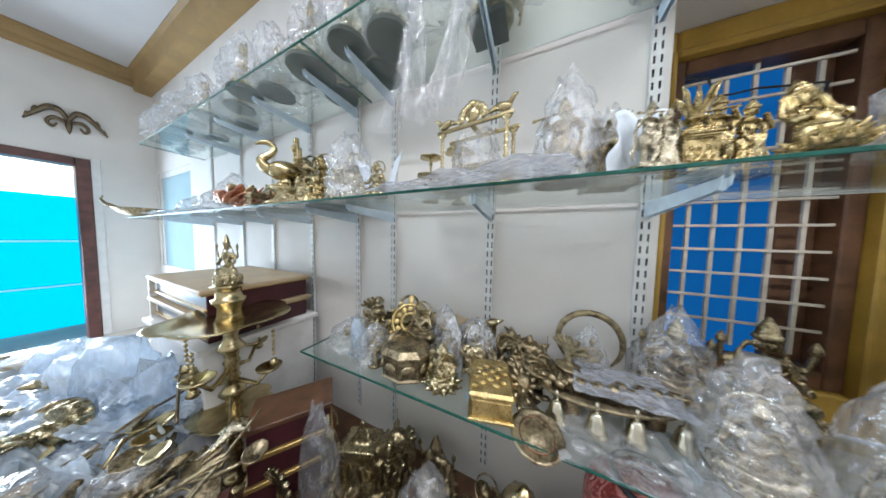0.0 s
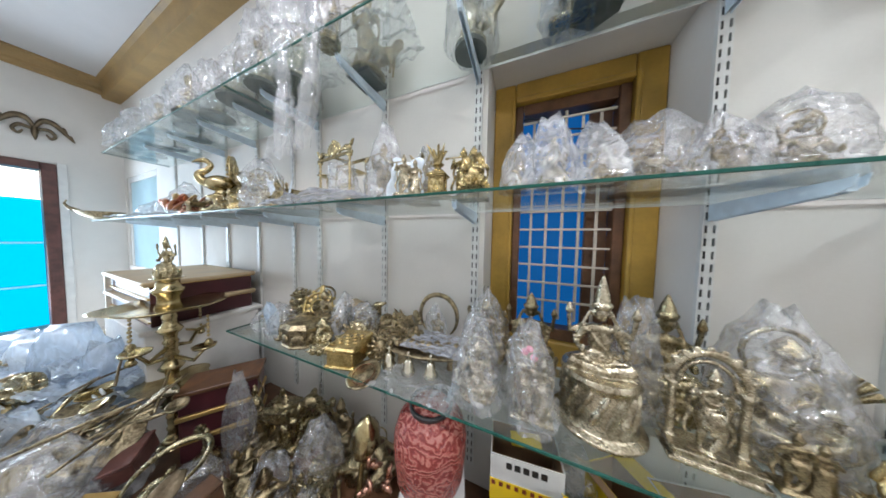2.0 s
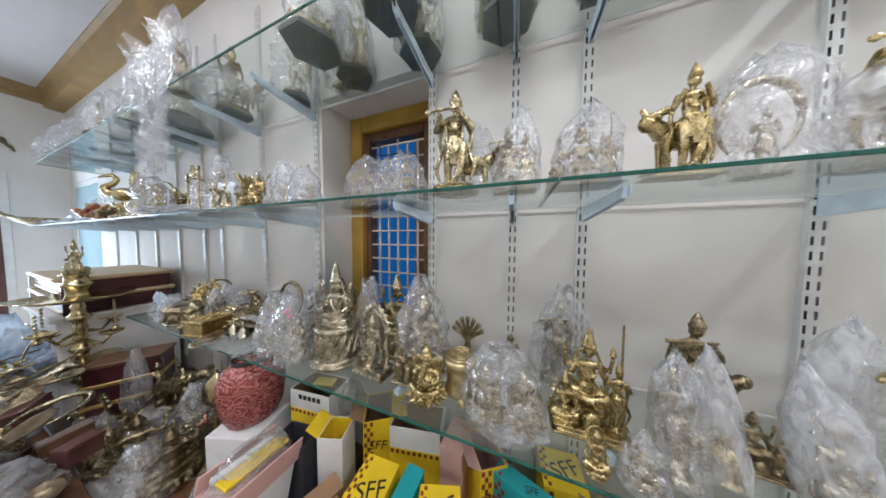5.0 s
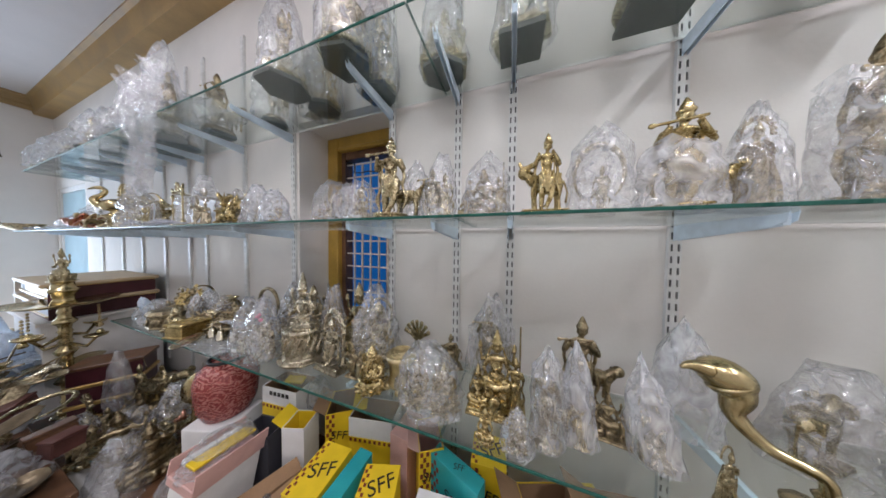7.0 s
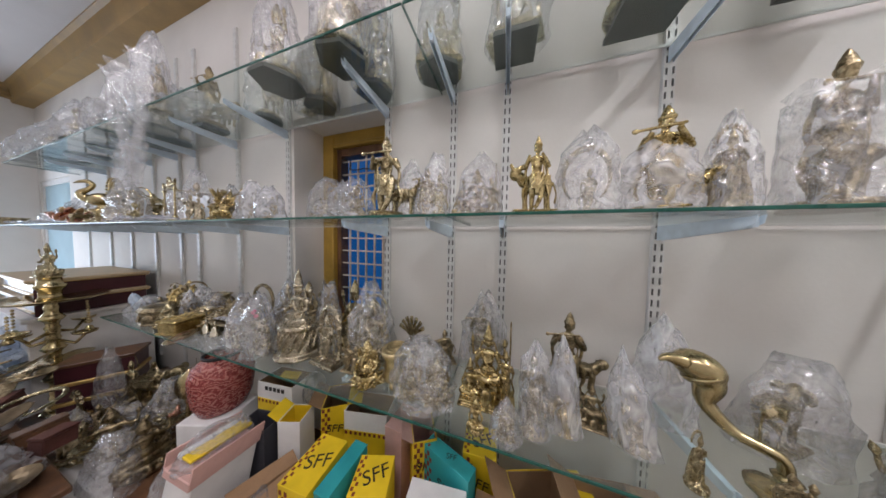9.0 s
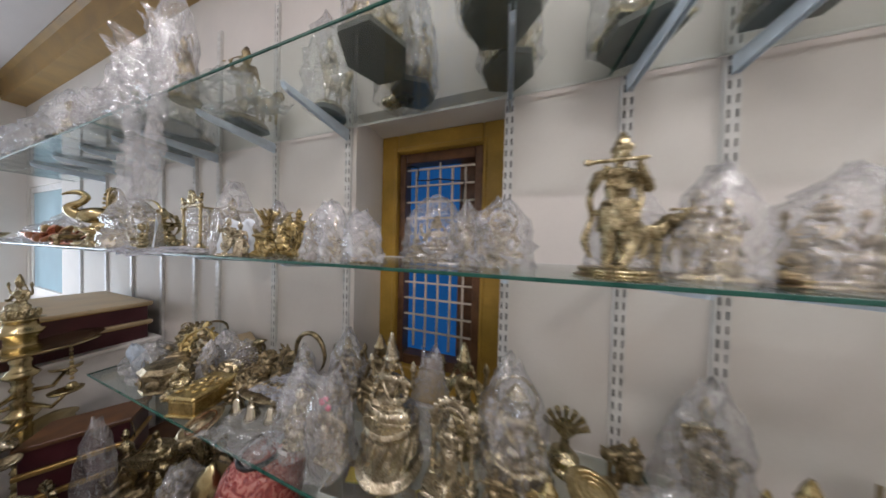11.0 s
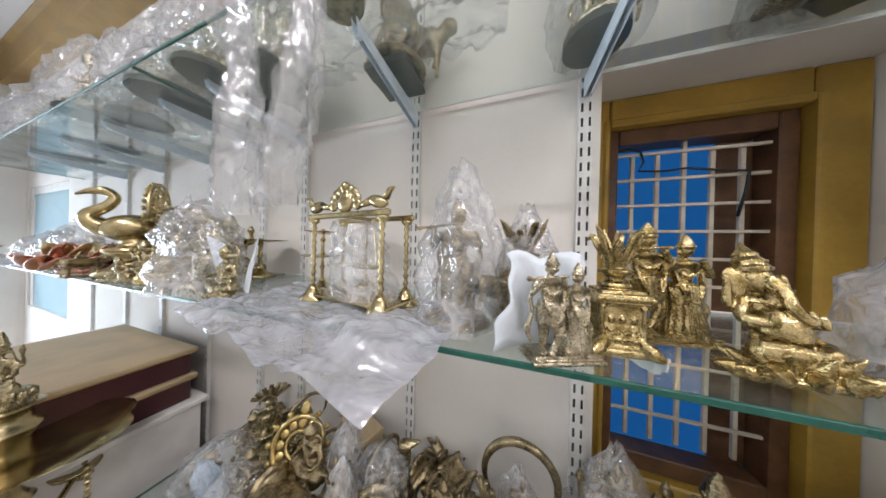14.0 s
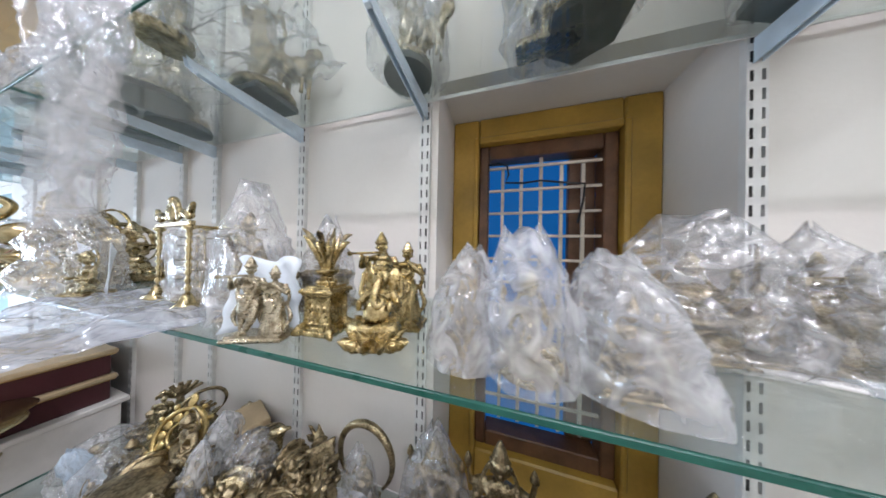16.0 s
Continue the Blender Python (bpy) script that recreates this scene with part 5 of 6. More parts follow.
for i, (x, y, r, n, h, k, tn) in enumerate(UPPER):
    if r > 0.01:
        stand(x, y, r, n, turn=45 if n == 4 else 10 * i)
    ob = statue(k, tn, x, y, UZ + (0.022 if r > 0.01 else 0), h, 8 * (i % 5) - 16, 0.72 if n == 4 else 0.62)
    ob["label"] = COLOURS[tn] + " " + KINDS[k][0] + " on glass"
    if x != -0.52:
        bag(x, y, UZ + (0.022 if r > 0.01 else 0), h * 1.13, 0.215 if h < 0.33 else 0.235, 0.17, 50 + i % 7, peak=0.9 if i % 3 else 0.6, turn=40 * i)
bag(-0.53, -0.36, UZ, 0.4, 0.16, 0.1, 58, peak=0.8, label="tall pointed clear plastic bag on the high shelf")
statue("dancer", "antique", -0.53, -0.34, UZ, 0.3, 0, 0.6)
rr = random.Random(7)
for i in range(11):
    x = -2.2 - 0.115 * i
    y = -0.17 - 0.16 * (i % 2)
    h = 0.2 + 0.09 * rr.random()
    k = ("goddess", "sage", "dancer", "couple")[i % 4]
    stand(x, y, 0.06, 24)
    statue(k, ("brass", "pale")[i % 2], x, y, UZ + 0.022, h, 0, 0.7)
    bag(x, y, UZ + 0.022, h * 1.12, 0.17, 0.16, 50 + i % 7)


for i, (x, y, w, d) in enumerate(((-1.15, -0.24, 0.9, 0.3), (-1.9, -0.22, 0.9, 0.3), (-2.7, -0.22, 0.9, 0.32), (-0.45, -0.26, 0.5, 0.25))):
    sheet(x, y, UZ + 0.024, w, d, 0.75, 110 + i, BAG, "crumpled clear plastic lying along the high shelf", 4 * i - 6)


def hanging(x0, x1, xm, ztop, zmid, zlow, lx0, lx1, y, seed):
    """A strip of clear plastic hanging over the shelf's edge, pinched in the middle."""
    r = random.Random(seed)
    off = Vector((r.random() * 40, 2, 1))
    bm = bmesh.new()
    rows = []
    for j in range(61):
        t = j / 60
        z = ztop + (zlow - ztop) * t
        s = (z - zmid) / (ztop - zmid) if z > zmid else (zmid - z) / (zmid - zlow)
        a, b = (x0, x1) if z > zmid else (lx0, lx1)
        row = []
        for i in range(33):
            u = i / 32
            e = 0.25 + 0.75 * s
            x = xm + ((a + (b - a) * u) - xm) * s + (u - 0.5) * 0.05 * (1 - s)
            q = Vector((u * 4, t * 5, 0))
            row.append(bm.verts.new((x, y + 0.03 * math.sin(u * 12 + seed + 2 * t) * e + 0.035 * noise.noise(q + off) + 0.018 * abs(noise.noise(q * 2.7 + off)) + 0.012 * abs(noise.noise(q * 6.1 - off)), z + 0.02 * noise.noise(q * 2 - off))))
        rows.append(row)
    for a, b in zip(rows, rows[1:]):
        for i in range(32):
            bm.faces.new((a[i], a[i + 1], b[i + 1]))
            bm.faces.new((a[i], b[i + 1], b[i]))
    return tagged(part("plastic_sheet", bm, HANG, smooth=True), "clear plastic strip hanging down from the high shelf", "plastic sheet")


hanging(-0.84, -0.63, -0.655, 2.3, 1.88, 1.62, -0.76, -0.6, -0.43, 3)
hanging(-0.55, -0.43, -0.5, 2.3, 1.95, 1.64, -0.63, -0.53, -0.425, 8)

# brass arch hung at the end of the upper shelf
ar = empty("brass_garland", pose(XL + 0.03, -0.556, 2.45, 0, 0, 90) @ Matrix.Diagonal((0.86, 1, 1.35, 1)), "dark brass garland arch hung on the end wall", "garland")
for q in (-1, 1):
    bm = bmesh.new()
    tube(bm, curve([(0, 0, 0.06), (q * 0.05, 0, 0.13), (q * 0.12, 0, 0.13), (q * 0.19, 0, 0.07), (q * 0.26, 0, 0.0)]), taper([0.016, 0.022, 0.024, 0.018, 0.008]), 8)
    tube(bm, curve([(q * 0.02, 0, 0.05), (q * 0.09, 0, 0.06), (q * 0.13, 0, 0.02), (q * 0.1, 0, -0.01), (q * 0.07, 0, 0.02)]), taper([0.014, 0.016, 0.014, 0.012, 0.008]), 8)
    part("branch", bm, DARKBRASS, ar, smooth=True)
    for k in range(5):
        bm = bmesh.new()
        ell(bm, (0, 0, 0), (0.03, 0.008, 0.013), sub=2)
        part("leaf", bm, DARKBRASS, ar, m=pose(q * (0.06 + 0.045 * k), -0.005, 0.125 - 0.006 * k * k + 0.02 * (k % 2), 0, q * (20 + 14 * k), 0), smooth=True)
bm = bmesh.new()
lathe(bm, [(0.004, 0.09), (0.02, 0.07), (0.026, 0.02), (0.016, -0.02), (0.003, -0.05)], 12)
part("knot", bm, DARKBRASS, ar, smooth=True)

# ---- lower shelf ----
ob8 = empty("octagonal_box", pose(-0.75, -0.31, LZ, 0, 0, 12), "dark embossed brass octagonal box with hinged lid", "box")
bm = bmesh.new()
lathe(bm, [(0.088, 0), (0.092, 0.006), (0.086, 0.012), (0.086, 0.07), (0.092, 0.075)], 8, sx=1.05, sy=0.8)
part("body", bm, ANTIQUE, ob8)
bm = bmesh.new()
lathe(bm, [(0.094, 0.077), (0.095, 0.088), (0.075, 0.105), (0.03, 0.112)], 8, sx=1.05, sy=0.8)
part("lid", bm, ANTIQUE, ob8)
for k in range(8):
    a = 2 * math.pi * (k + 0.5) / 8
    bm = bmesh.new()
    ell(bm, (0, 0, 0), (0.026, 0.006, 0.022))
    part("boss", bm, ANTIQUE, ob8, m=pose(0.083 * 1.05 * math.cos(a), 0.083 * 0.8 * math.sin(a), 0.042, 0, 0, math.degrees(a) + 90), smooth=True)
gb = empty("brass_casket", pose(-0.445, -0.31, LZ, 0, 0, 14), "golden brass rectangular casket with embossed lid", "box")
part("body", cube(-0.055, 0.055, -0.075, 0.075, 0, 0.06, 0.004), GOLD, gb)
part("plinth", cube(-0.062, 0.062, -0.082, 0.082, -0.0005, 0.01, 0.003), GOLD, gb)
part("lid", cube(-0.062, 0.062, -0.082, 0.082, 0.062, 0.082, 0.007), GOLD, gb)
for k in range(13):
    bm = bmesh.new()
    ell(bm, (-0.045 + 0.0075 * k, -0.05 + 0.1 * ((k * 5) % 13) / 13, 0.084), (0.012, 0.012, 0.004), sub=1)
    part("boss", bm, GOLD, gb, smooth=True)
medal = empty("brass_medallion", pose(-0.80, -0.235, LZ + 0.01, -24, 0, 22) @ Matrix.Scale(1.2, 4), "pierced round brass medallion leaning upright", "medallion")
bm = bmesh.new()
tube(bm, arc((0, 0, 0.105), 0.062, 0.062, 0, 360, 26)[:-1], 0.007, 7, True)
tube(bm, arc((0, 0, 0.105), 0.03, 0.03, 0, 360, 18)[:-1], 0.005, 6, True)
part("ring", bm, GOLD, medal, smooth=True)
for k in range(12):
    a = radians(30 * k)
    bm = bmesh.new()
    ell(bm, (0.047 * math.cos(a), 0, 0.105 + 0.047 * math.sin(a)), (0.012, 0.004, 0.012))
    ell(bm, (0.075 * math.cos(a), 0, 0.105 + 0.075 * math.sin(a)), (0.009, 0.005, 0.009), sub=1)
    part("petal", bm, GOLD, medal, smooth=True)
bm = bmesh.new()
tube(bm, [(0, 0.0, 0.0), (0, 0, 0.045)], [0.02, 0.008], 8)
part("foot", bm, GOLD, medal, smooth=True)
bm = bmesh.new()
ell(bm, (0, 0, 0.185), (0.012, 0.006, 0.02))
part("finial", bm, GOLD, medal, smooth=True)
statue("ganesh", "brass", -0.605, -0.31, LZ, 0.145, 0, 0.95)
disc = empty("engraved_plate", pose(-0.315, -0.37, LZ + 0.004, 18, 0, -10), "round engraved copper-brass plate lying at the edge", "plate")
bm = bmesh.new()
lathe(bm, [(0.06, 0), (0.062, 0.004), (0.054, 0.005), (0.05, 0.003), (0.02, 0.004), (0.016, 0.007)], 36)
part("plate", bm, ANTIQUE, disc, smooth=True)
bm = bmesh.new()
tube(bm, arc((0, 0, 0), 0.04, 0.04, 0, 360, 30)[:-1], 0.0016, 5, True)
part("rim_line", bm, COPPER, disc, m=pose(0, 0, 0.0045, 90))

# bell rack with four bells
rack = empty("bell_stand", pose(-0.13, -0.215, LZ, 0, 0, 12), "dark brass tray stand carrying four bells", "bell stand")
bm = bmesh.new()
lathe(bm, [(0.1, 0.05), (0.16, 0.055), (0.175, 0.065), (0.165, 0.068), (0.09, 0.06)], 28, sx=1.05, sy=0.42)
part("tray", bm, ANTIQUE, rack, smooth=True)
for x in (-0.1, 0.1):
    part("foot", cube(x - 0.02, x + 0.02, -0.03, 0.03, 0, 0.05, 0.004), ANTIQUE, rack)
bm = bmesh.new()
for k in range(22):
    ell(bm, (-0.16 + 0.015 * k, 0.01 * math.sin(k * 2.1), 0.072 + 0.012 * abs(math.sin(k * 1.3))), (0.016, 0.02, 0.013), (0, 20 * math.sin(k), 0), 1)
part("leaf_relief", bm, ANTIQUE, rack, smooth=True)
for i, (x, y) in enumerate(((-0.265, -0.29), (-0.175, -0.292), (-0.09, -0.275), (0.01, -0.25))):
    bell = empty("brass_bell", pose(x, y, LZ) @ Matrix.Scale(1.2, 4), "small polished brass hand bell standing mouth down", "bell", "bells in a row")
    bm = bmesh.new()
    lathe(bm, [(0.022, 0), (0.0225, 0.004), (0.017, 0.014), (0.014, 0.03), (0.01, 0.042), (0.004, 0.046)], 22)
    part("body", bm, BELL, bell, smooth=True)
    bm = bmesh.new()
    lathe(bm, [(0.003, 0.045), (0.005, 0.05), (0.0035, 0.056), (0.005, 0.062), (0.002, 0.068)], 10)
    part("knob", bm, BELL, bell, smooth=True)
rr = random.Random(5)
for i in range(16):
    statue(("goddess", "naga", "rider", "dancer", "family", "sage")[i % 6], ("antique", "brass", "antique")[i % 3], -1.1 + 0.95 * ((i * 0.618) % 1), -0.58 + 0.42 * rr.random(), 0.132 + 0.03 * (i % 2), 0.16 + 0.12 * rr.random(), 360 * rr.random(), 0.9, lay=(0, 65)[i % 2])
for i in range(3):
    bag(-1.1 + 0.35 * i, -0.56 + 0.12 * (i % 2), 0.132, 0.16 + 0.05 * (i % 3), 0.2, 0.17, 90 + i, label="crumpled clear plastic bag among brass ornaments", peak=0.5)
sheet(-0.12, -0.31, LZ, 0.3, 0.2, 0.15, 61, BAG, "thin clear plastic under a row of bells")
sheet(-0.1, -0.2, LZ + 0.085, 0.24, 0.16, 0.1, 62, MILKY, "white plastic scrap on the bell stand")
statue("ring", "antique", -0.15, -0.09, LZ, 0.25, 0, 0.9)
bag(-0.14, -0.1, LZ, 0.2, 0.13, 0.1, 63)
statue("goddess", "antique", 0.07, -0.06, LZ, 0.27, 0, 0.8)
bag(0.07, -0.06, LZ, 0.29, 0.2, 0.13, 64)
statue("goddess", "antique", 0.245, -0.06, LZ, 0.31, 0, 0.75)
statue("sage", "pale", 0.085, -0.285, LZ, 0.19, 0, 0.85)
bag(0.085, -0.285, LZ, 0.255, 0.165, 0.15, 65)
tagged(part("paper_label", cube(-0.018, 0.018, -0.001, 0.0, 0, 0.014), CARDWHITE, m=pose(0.1, -0.362, LZ + 0.02, 0, 0, 0)), "tiny white paper label on a plastic bag", "label")
statue("couple", "pale", 0.245, -0.31, LZ, 0.21, 0, 0.7)
bag(0.245, -0.31, LZ, 0.27, 0.135, 0.13, 66)
bm = bmesh.new()
for q in ((-0.012, 0.0, 0.012), (0.012, 0.0, 0.0), (0.0, 0, 0.022)):
    ell(bm, q, (0.01, 0.008, 0.009))
tagged(part("pink_flower", bm, mat("pink_cloth", (0.75, 0.16, 0.25), 0.7, vary=0.1), m=pose(0.235, -0.33, LZ + 0.185), smooth=True), "pink cloth flower inside a wrapped figure", "flower")
statue("bulky", "pale", 0.415, -0.245, LZ, 0.40, 0, 0.68, grade="hero")
bag(0.515, -0.17, LZ, 0.33, 0.13, 0.12, 67, peak=0.8, label="loose clear plastic beside a large figure")
statue("arch", "pale", 0.62, -0.27, LZ, 0.265, -6, 0.78, grade="hero")
statue("goddess", "brass", 0.62, -0.1, LZ, 0.36, 0, 0.62)
statue("sage", "brass", 0.793, -0.173, LZ, 0.31, 0, 0.75)
bag(0.793, -0.173, LZ, 0.35, 0.24, 0.2, 68)
statue("couple", "antique", 0.755, -0.275, LZ, 0.13, 0, 0.9)
statue("ganesh", "gold", 0.86, -0.3, LZ, 0.165, 0, 0.8)
drum = empty("round_pedestal", pose(0.962, -0.26, LZ), "round brass pedestal with ringed top and clawed feet", "pedestal")
bm = bmesh.new()
lathe(bm, [(0.05, 0.02), (0.052, 0.03), (0.043, 0.045), (0.046, 0.1), (0.055, 0.115), (0.058, 0.13), (0.05, 0.135)], 28)
part("body", bm, BRASS, drum, smooth=True)
for r in (0.042, 0.029, 0.016):
    bm = bmesh.new()
    tube(bm, arc((0, 0, 0), r, r, 0, 360, 26)[:-1], 0.004, 6, True)
    part("ring", bm, BRASS, drum, m=pose(0, 0, 0.136, 90), smooth=True)
for k in range(5):
    a = 2 * math.pi * k / 5
    bm = bmesh.new()
    ell(bm, (0.05 * math.cos(a), 0.05 * math.sin(a), 0.012), (0.014, 0.012, 0.014))
    part("claw_foot", bm, BRASS, drum, smooth=True)
statue("naga", "brass", 0.945, -0.09, LZ, 0.2, 0, 0.65)
statue("rider", "antique", 1.1, -0.09, LZ, 0.17, 30, 0.9)
for i, dx in enumerate((-0.05, 0.05)):
    statue("ganesh", "brass", 1.1 + dx, -0.3, LZ, 0.15, 0, 0.75)
bag(1.1, -0.3, LZ, 0.205, 0.21, 0.17, 69, peak=0.6)
statue("family", "gold", 1.315, -0.245, LZ, 0.295, 0, 0.62, grade="hero")
statue("flute", "pale", 1.27, -0.08, LZ, 0.31, 0, 0.62)
bag(1.27, -0.07, LZ, 0.335, 0.2, 0.1, 70)
statue("sage", "gold", 1.295, -0.365, LZ, 0.105, 0, 0.6)
statue("ganesh", "brass", 1.38, -0.355, LZ, 0.075, 0, 0.8)
bag(1.38, -0.355, LZ, 0.11, 0.1, 0.09, 71)
statue("flute", "pale", 1.455, -0.315, LZ + 0.004, 0.23, 0, 0.62, lay=-8)
bag(1.455, -0.315, LZ + 0.004, 0.25, 0.095, 0.09, 72, peak=1.3, tilt=-8)
statue("bulky", "gold", 1.545, -0.29, LZ + 0.004, 0.13, 0, 0.55, lay=-10)
bag(1.545, -0.285, LZ + 0.004, 0.26, 0.1, 0.095, 73, milky=True, peak=1.5, tilt=-12)
statue("flute", "antique", 1.585, -0.13, LZ, 0.32, 0, 0.72)
statue("family", "antique", 1.63, -0.23, LZ, 0.14, -8, 0.7)
statue("sage", "pale", 1.715, -0.28, LZ + 0.004, 0.17, 0, 0.6, lay=-12)
bag(1.715, -0.275, LZ + 0.004, 0.25, 0.115, 0.11, 74, milky=True, peak=1.6, tilt=-14)


def goose(x, y, z, turn):
    """A golden bird lamp: round head on a long neck that sweeps down to a turned foot."""
    th = empty("goose_lamp", pose(x, y, z, 0, 0, turn), "bright golden brass goose lamp with sweeping neck", "lamp")
    bm = bmesh.new()
    lathe(bm, [(0.05, 0), (0.052, 0.008), (0.036, 0.016), (0.02, 0.026), (0.014, 0.04), (0.02, 0.05), (0.012, 0.06)], 24, (0.06, -0.04, 0), 0.06, 10)
    part("foot", bm, PLAIN, th, smooth=True)
    bm = bmesh.new()
    tube(bm, curve([(0.06, -0.04, 0.05), (0.052, -0.035, 0.09), (0.0, -0.005, 0.105), (-0.035, 0.02, 0.15), (-0.03, 0.025, 0.195), (-0.04, 0.03, 0.22)], 7), taper([0.012, 0.011, 0.013, 0.018, 0.03, 0.042], 7), 16)
    part("neck", bm, PLAIN, th, smooth=True)
    bm = bmesh.new()
    ell(bm, (-0.045, 0.035, 0.235), (0.05, 0.042, 0.04), (0, 20, -30), 3)
    tube(bm, curve([(-0.075, 0.03, 0.245), (-0.11, 0.03, 0.25), (-0.13, 0.03, 0.24)]), taper([0.022, 0.012, 0.004]), 12)
    part("head", bm, PLAIN, th, smooth=True)
    return th


goose(1.91, -0.26, LZ, 0)
statue("dancer", "brass", 1.80, -0.335, LZ, 0.14, 20, 0.55)
statue("couple", "antique", 1.93, -0.36, LZ, 0.12, 0, 0.8)
bag(1.87, -0.12, LZ, 0.33, 0.15, 0.12, 75, milky=True, peak=1.2)
statue("elephant", "brass", 2.10, -0.14, LZ, 0.22, 30, 0.62)
bag(2.10, -0.14, LZ, 0.25, 0.2, 0.15, 76, peak=0.7)
statue("goddess", "brass", 2.18, -0.31, LZ, 0.2, 0, 0.8, lay=-20)
bag(2.18, -0.3, LZ, 0.22, 0.16, 0.14, 178, peak=0.7)
statue("goddess", "antique", 2.36, -0.2, LZ, 0.3, 0, 0.7)
bag(2.36, -0.2, LZ, 0.34, 0.2, 0.18, 77)
# heap of small brass at the shelf's left end
for i, (k, tn, x, y, h, ly) in enumerate((("sage", "antique", -1.1, -0.15, 0.13, 0), ("goddess", "antique", -0.95, -0.24, 0.13, 0), ("naga", "antique", -1.0, -0.08, 0.12, 0), ("ring", "antique", -0.55, -0.1, 0.14, 0), ("family", "antique", -0.38, -0.13, 0.12, 0), ("couple", "antique", -0.68, -0.1, 0.13, 0), ("dancer", "antique", -0.88, -0.33, 0.11, 0))):
    statue(k, tn, x, y, LZ, h, 25 * i, 1.1)
rq = random.Random(31)
for i in range(22):
    x, y = -1.15 + 0.95 * ((i * 0.618) % 1), -0.06 - 0.2 * rq.random()
    statue(("naga", "ring", "altar", "family", "dancer", "sage", "horn")[i % 7], ("antique", "antique", "brass", "antique")[i % 4], x, y, LZ + 0.02 + 0.05 * rq.random(), 0.11 + 0.06 * rq.random(), 360 * rq.random(), 1.0, lay=75 * (i % 3 > 0))
bag(-0.93, -0.3, LZ, 0.14, 0.17, 0.13, 79)
bag(-0.985, -0.3, LZ, 0.17, 0.07, 0.06, 140, white=True, peak=0.6, tilt=14, turn=30, label="twisted strip of white plastic among small brass")
bag(-0.6, -0.25, LZ, 0.2, 0.09, 0.07, 141, milky=True, peak=1.3, tilt=-6, label="pointed cloudy plastic bag among small brass")
bag(-1.1, -0.25, LZ, 0.12, 0.22, 0.18, 79)
bag(-0.66, -0.15, LZ, 0.21, 0.12, 0.1, 80, milky=True)
bag(-0.55, -0.14, LZ, 0.17, 0.17, 0.14, 81)
chest = empty("wooden_box", pose(-0.68, -0.06, LZ, 0, 0, -20), "small stack of flat brown wooden boxes", "box")
for i in range(3):
    part("tray", cube(-0.075, 0.075, -0.04, 0.04, 0.045 * i, 0.045 * i + 0.042, 0.003), (CARD, WOOD, BEIGE)[i], chest)
for i, (x, y, r, n) in enumerate(((-0.46, -0.17, 0.075, 11), (-0.36, -0.22, 0.07, 9), (-0.3, -0.12, 0.06, 10), (-0.52, -0.22, 0.06, 9))):
    pl = empty("brass_rosette", pose(x, y, LZ + 0.012 * i, 28, 8 * (i - 1), 30 * i), "layered antique brass rosette with petals", "rosette", "brass rosettes")
    for ring in range(3):
        for k in range(n):
            bm = bmesh.new()
            ell(bm, (0, 0, 0), (0.02, 0.011, 0.005), sub=1)
            a = 360 * (k + 0.5 * ring) / n
            part("petal", bm, ANTIQUE, pl, m=pose(0, 0, 0.018 + 0.011 * ring, 0, 0, a) @ pose(r * (1 - 0.3 * ring), 0, 0, 0, -25, 0), smooth=True)
    bm = bmesh.new()
    lathe(bm, [(r * 0.9, 0.012), (r * 0.92, 0.016), (r * 0.4, 0.03), (r * 0.25, 0.05), (0.005, 0.056)], 20)
    part("disc", bm, ANTIQUE, pl, smooth=True)

# ---- below the lower shelf ----
setting("plinth", cube(-1.66, XR, -0.62, -0.004, 0.0, 0.126, 0.004), WOOD, "low dark wooden plinth under the shelves", "plinth")
vs = empty("red_vase", pose(-0.07, -0.31, 0.452) @ Matrix.Diagonal((1, 1, 0.88, 1)), "red marbled ceramic vase with a dark open mouth", "vase")
bm = bmesh.new()
lathe(bm, [(0.085, 0), (0.095, 0.006), (0.115, 0.06), (0.125, 0.16), (0.125, 0.22), (0.112, 0.27), (0.085, 0.298), (0.07, 0.305), (0.072, 0.322)], 36)
part("body", bm, VASE, vs, smooth=True)
bm = bmesh.new()
lathe(bm, [(0.074, 0.318), (0.076, 0.332), (0.066, 0.334), (0.062, 0.28), (0.05, 0.2), (0.01, 0.195)], 32)
part("mouth", bm, BLACK, vs, smooth=True)


def text_mesh(body, size):
    cu = bpy.data.curves.new("lettering", "FONT")
    cu.body, cu.size, cu.align_x, cu.align_y, cu.extrude = body, size, "CENTER", "CENTER", 0.0004
    tmp = bpy.data.objects.new("lettering", cu)
    me = bpy.data.meshes.new_from_object(tmp)
    bpy.data.objects.remove(tmp)
    bpy.data.curves.remove(cu)
    me.materials.append(INK)
    return me


SFF = text_mesh("SFF", 0.055)


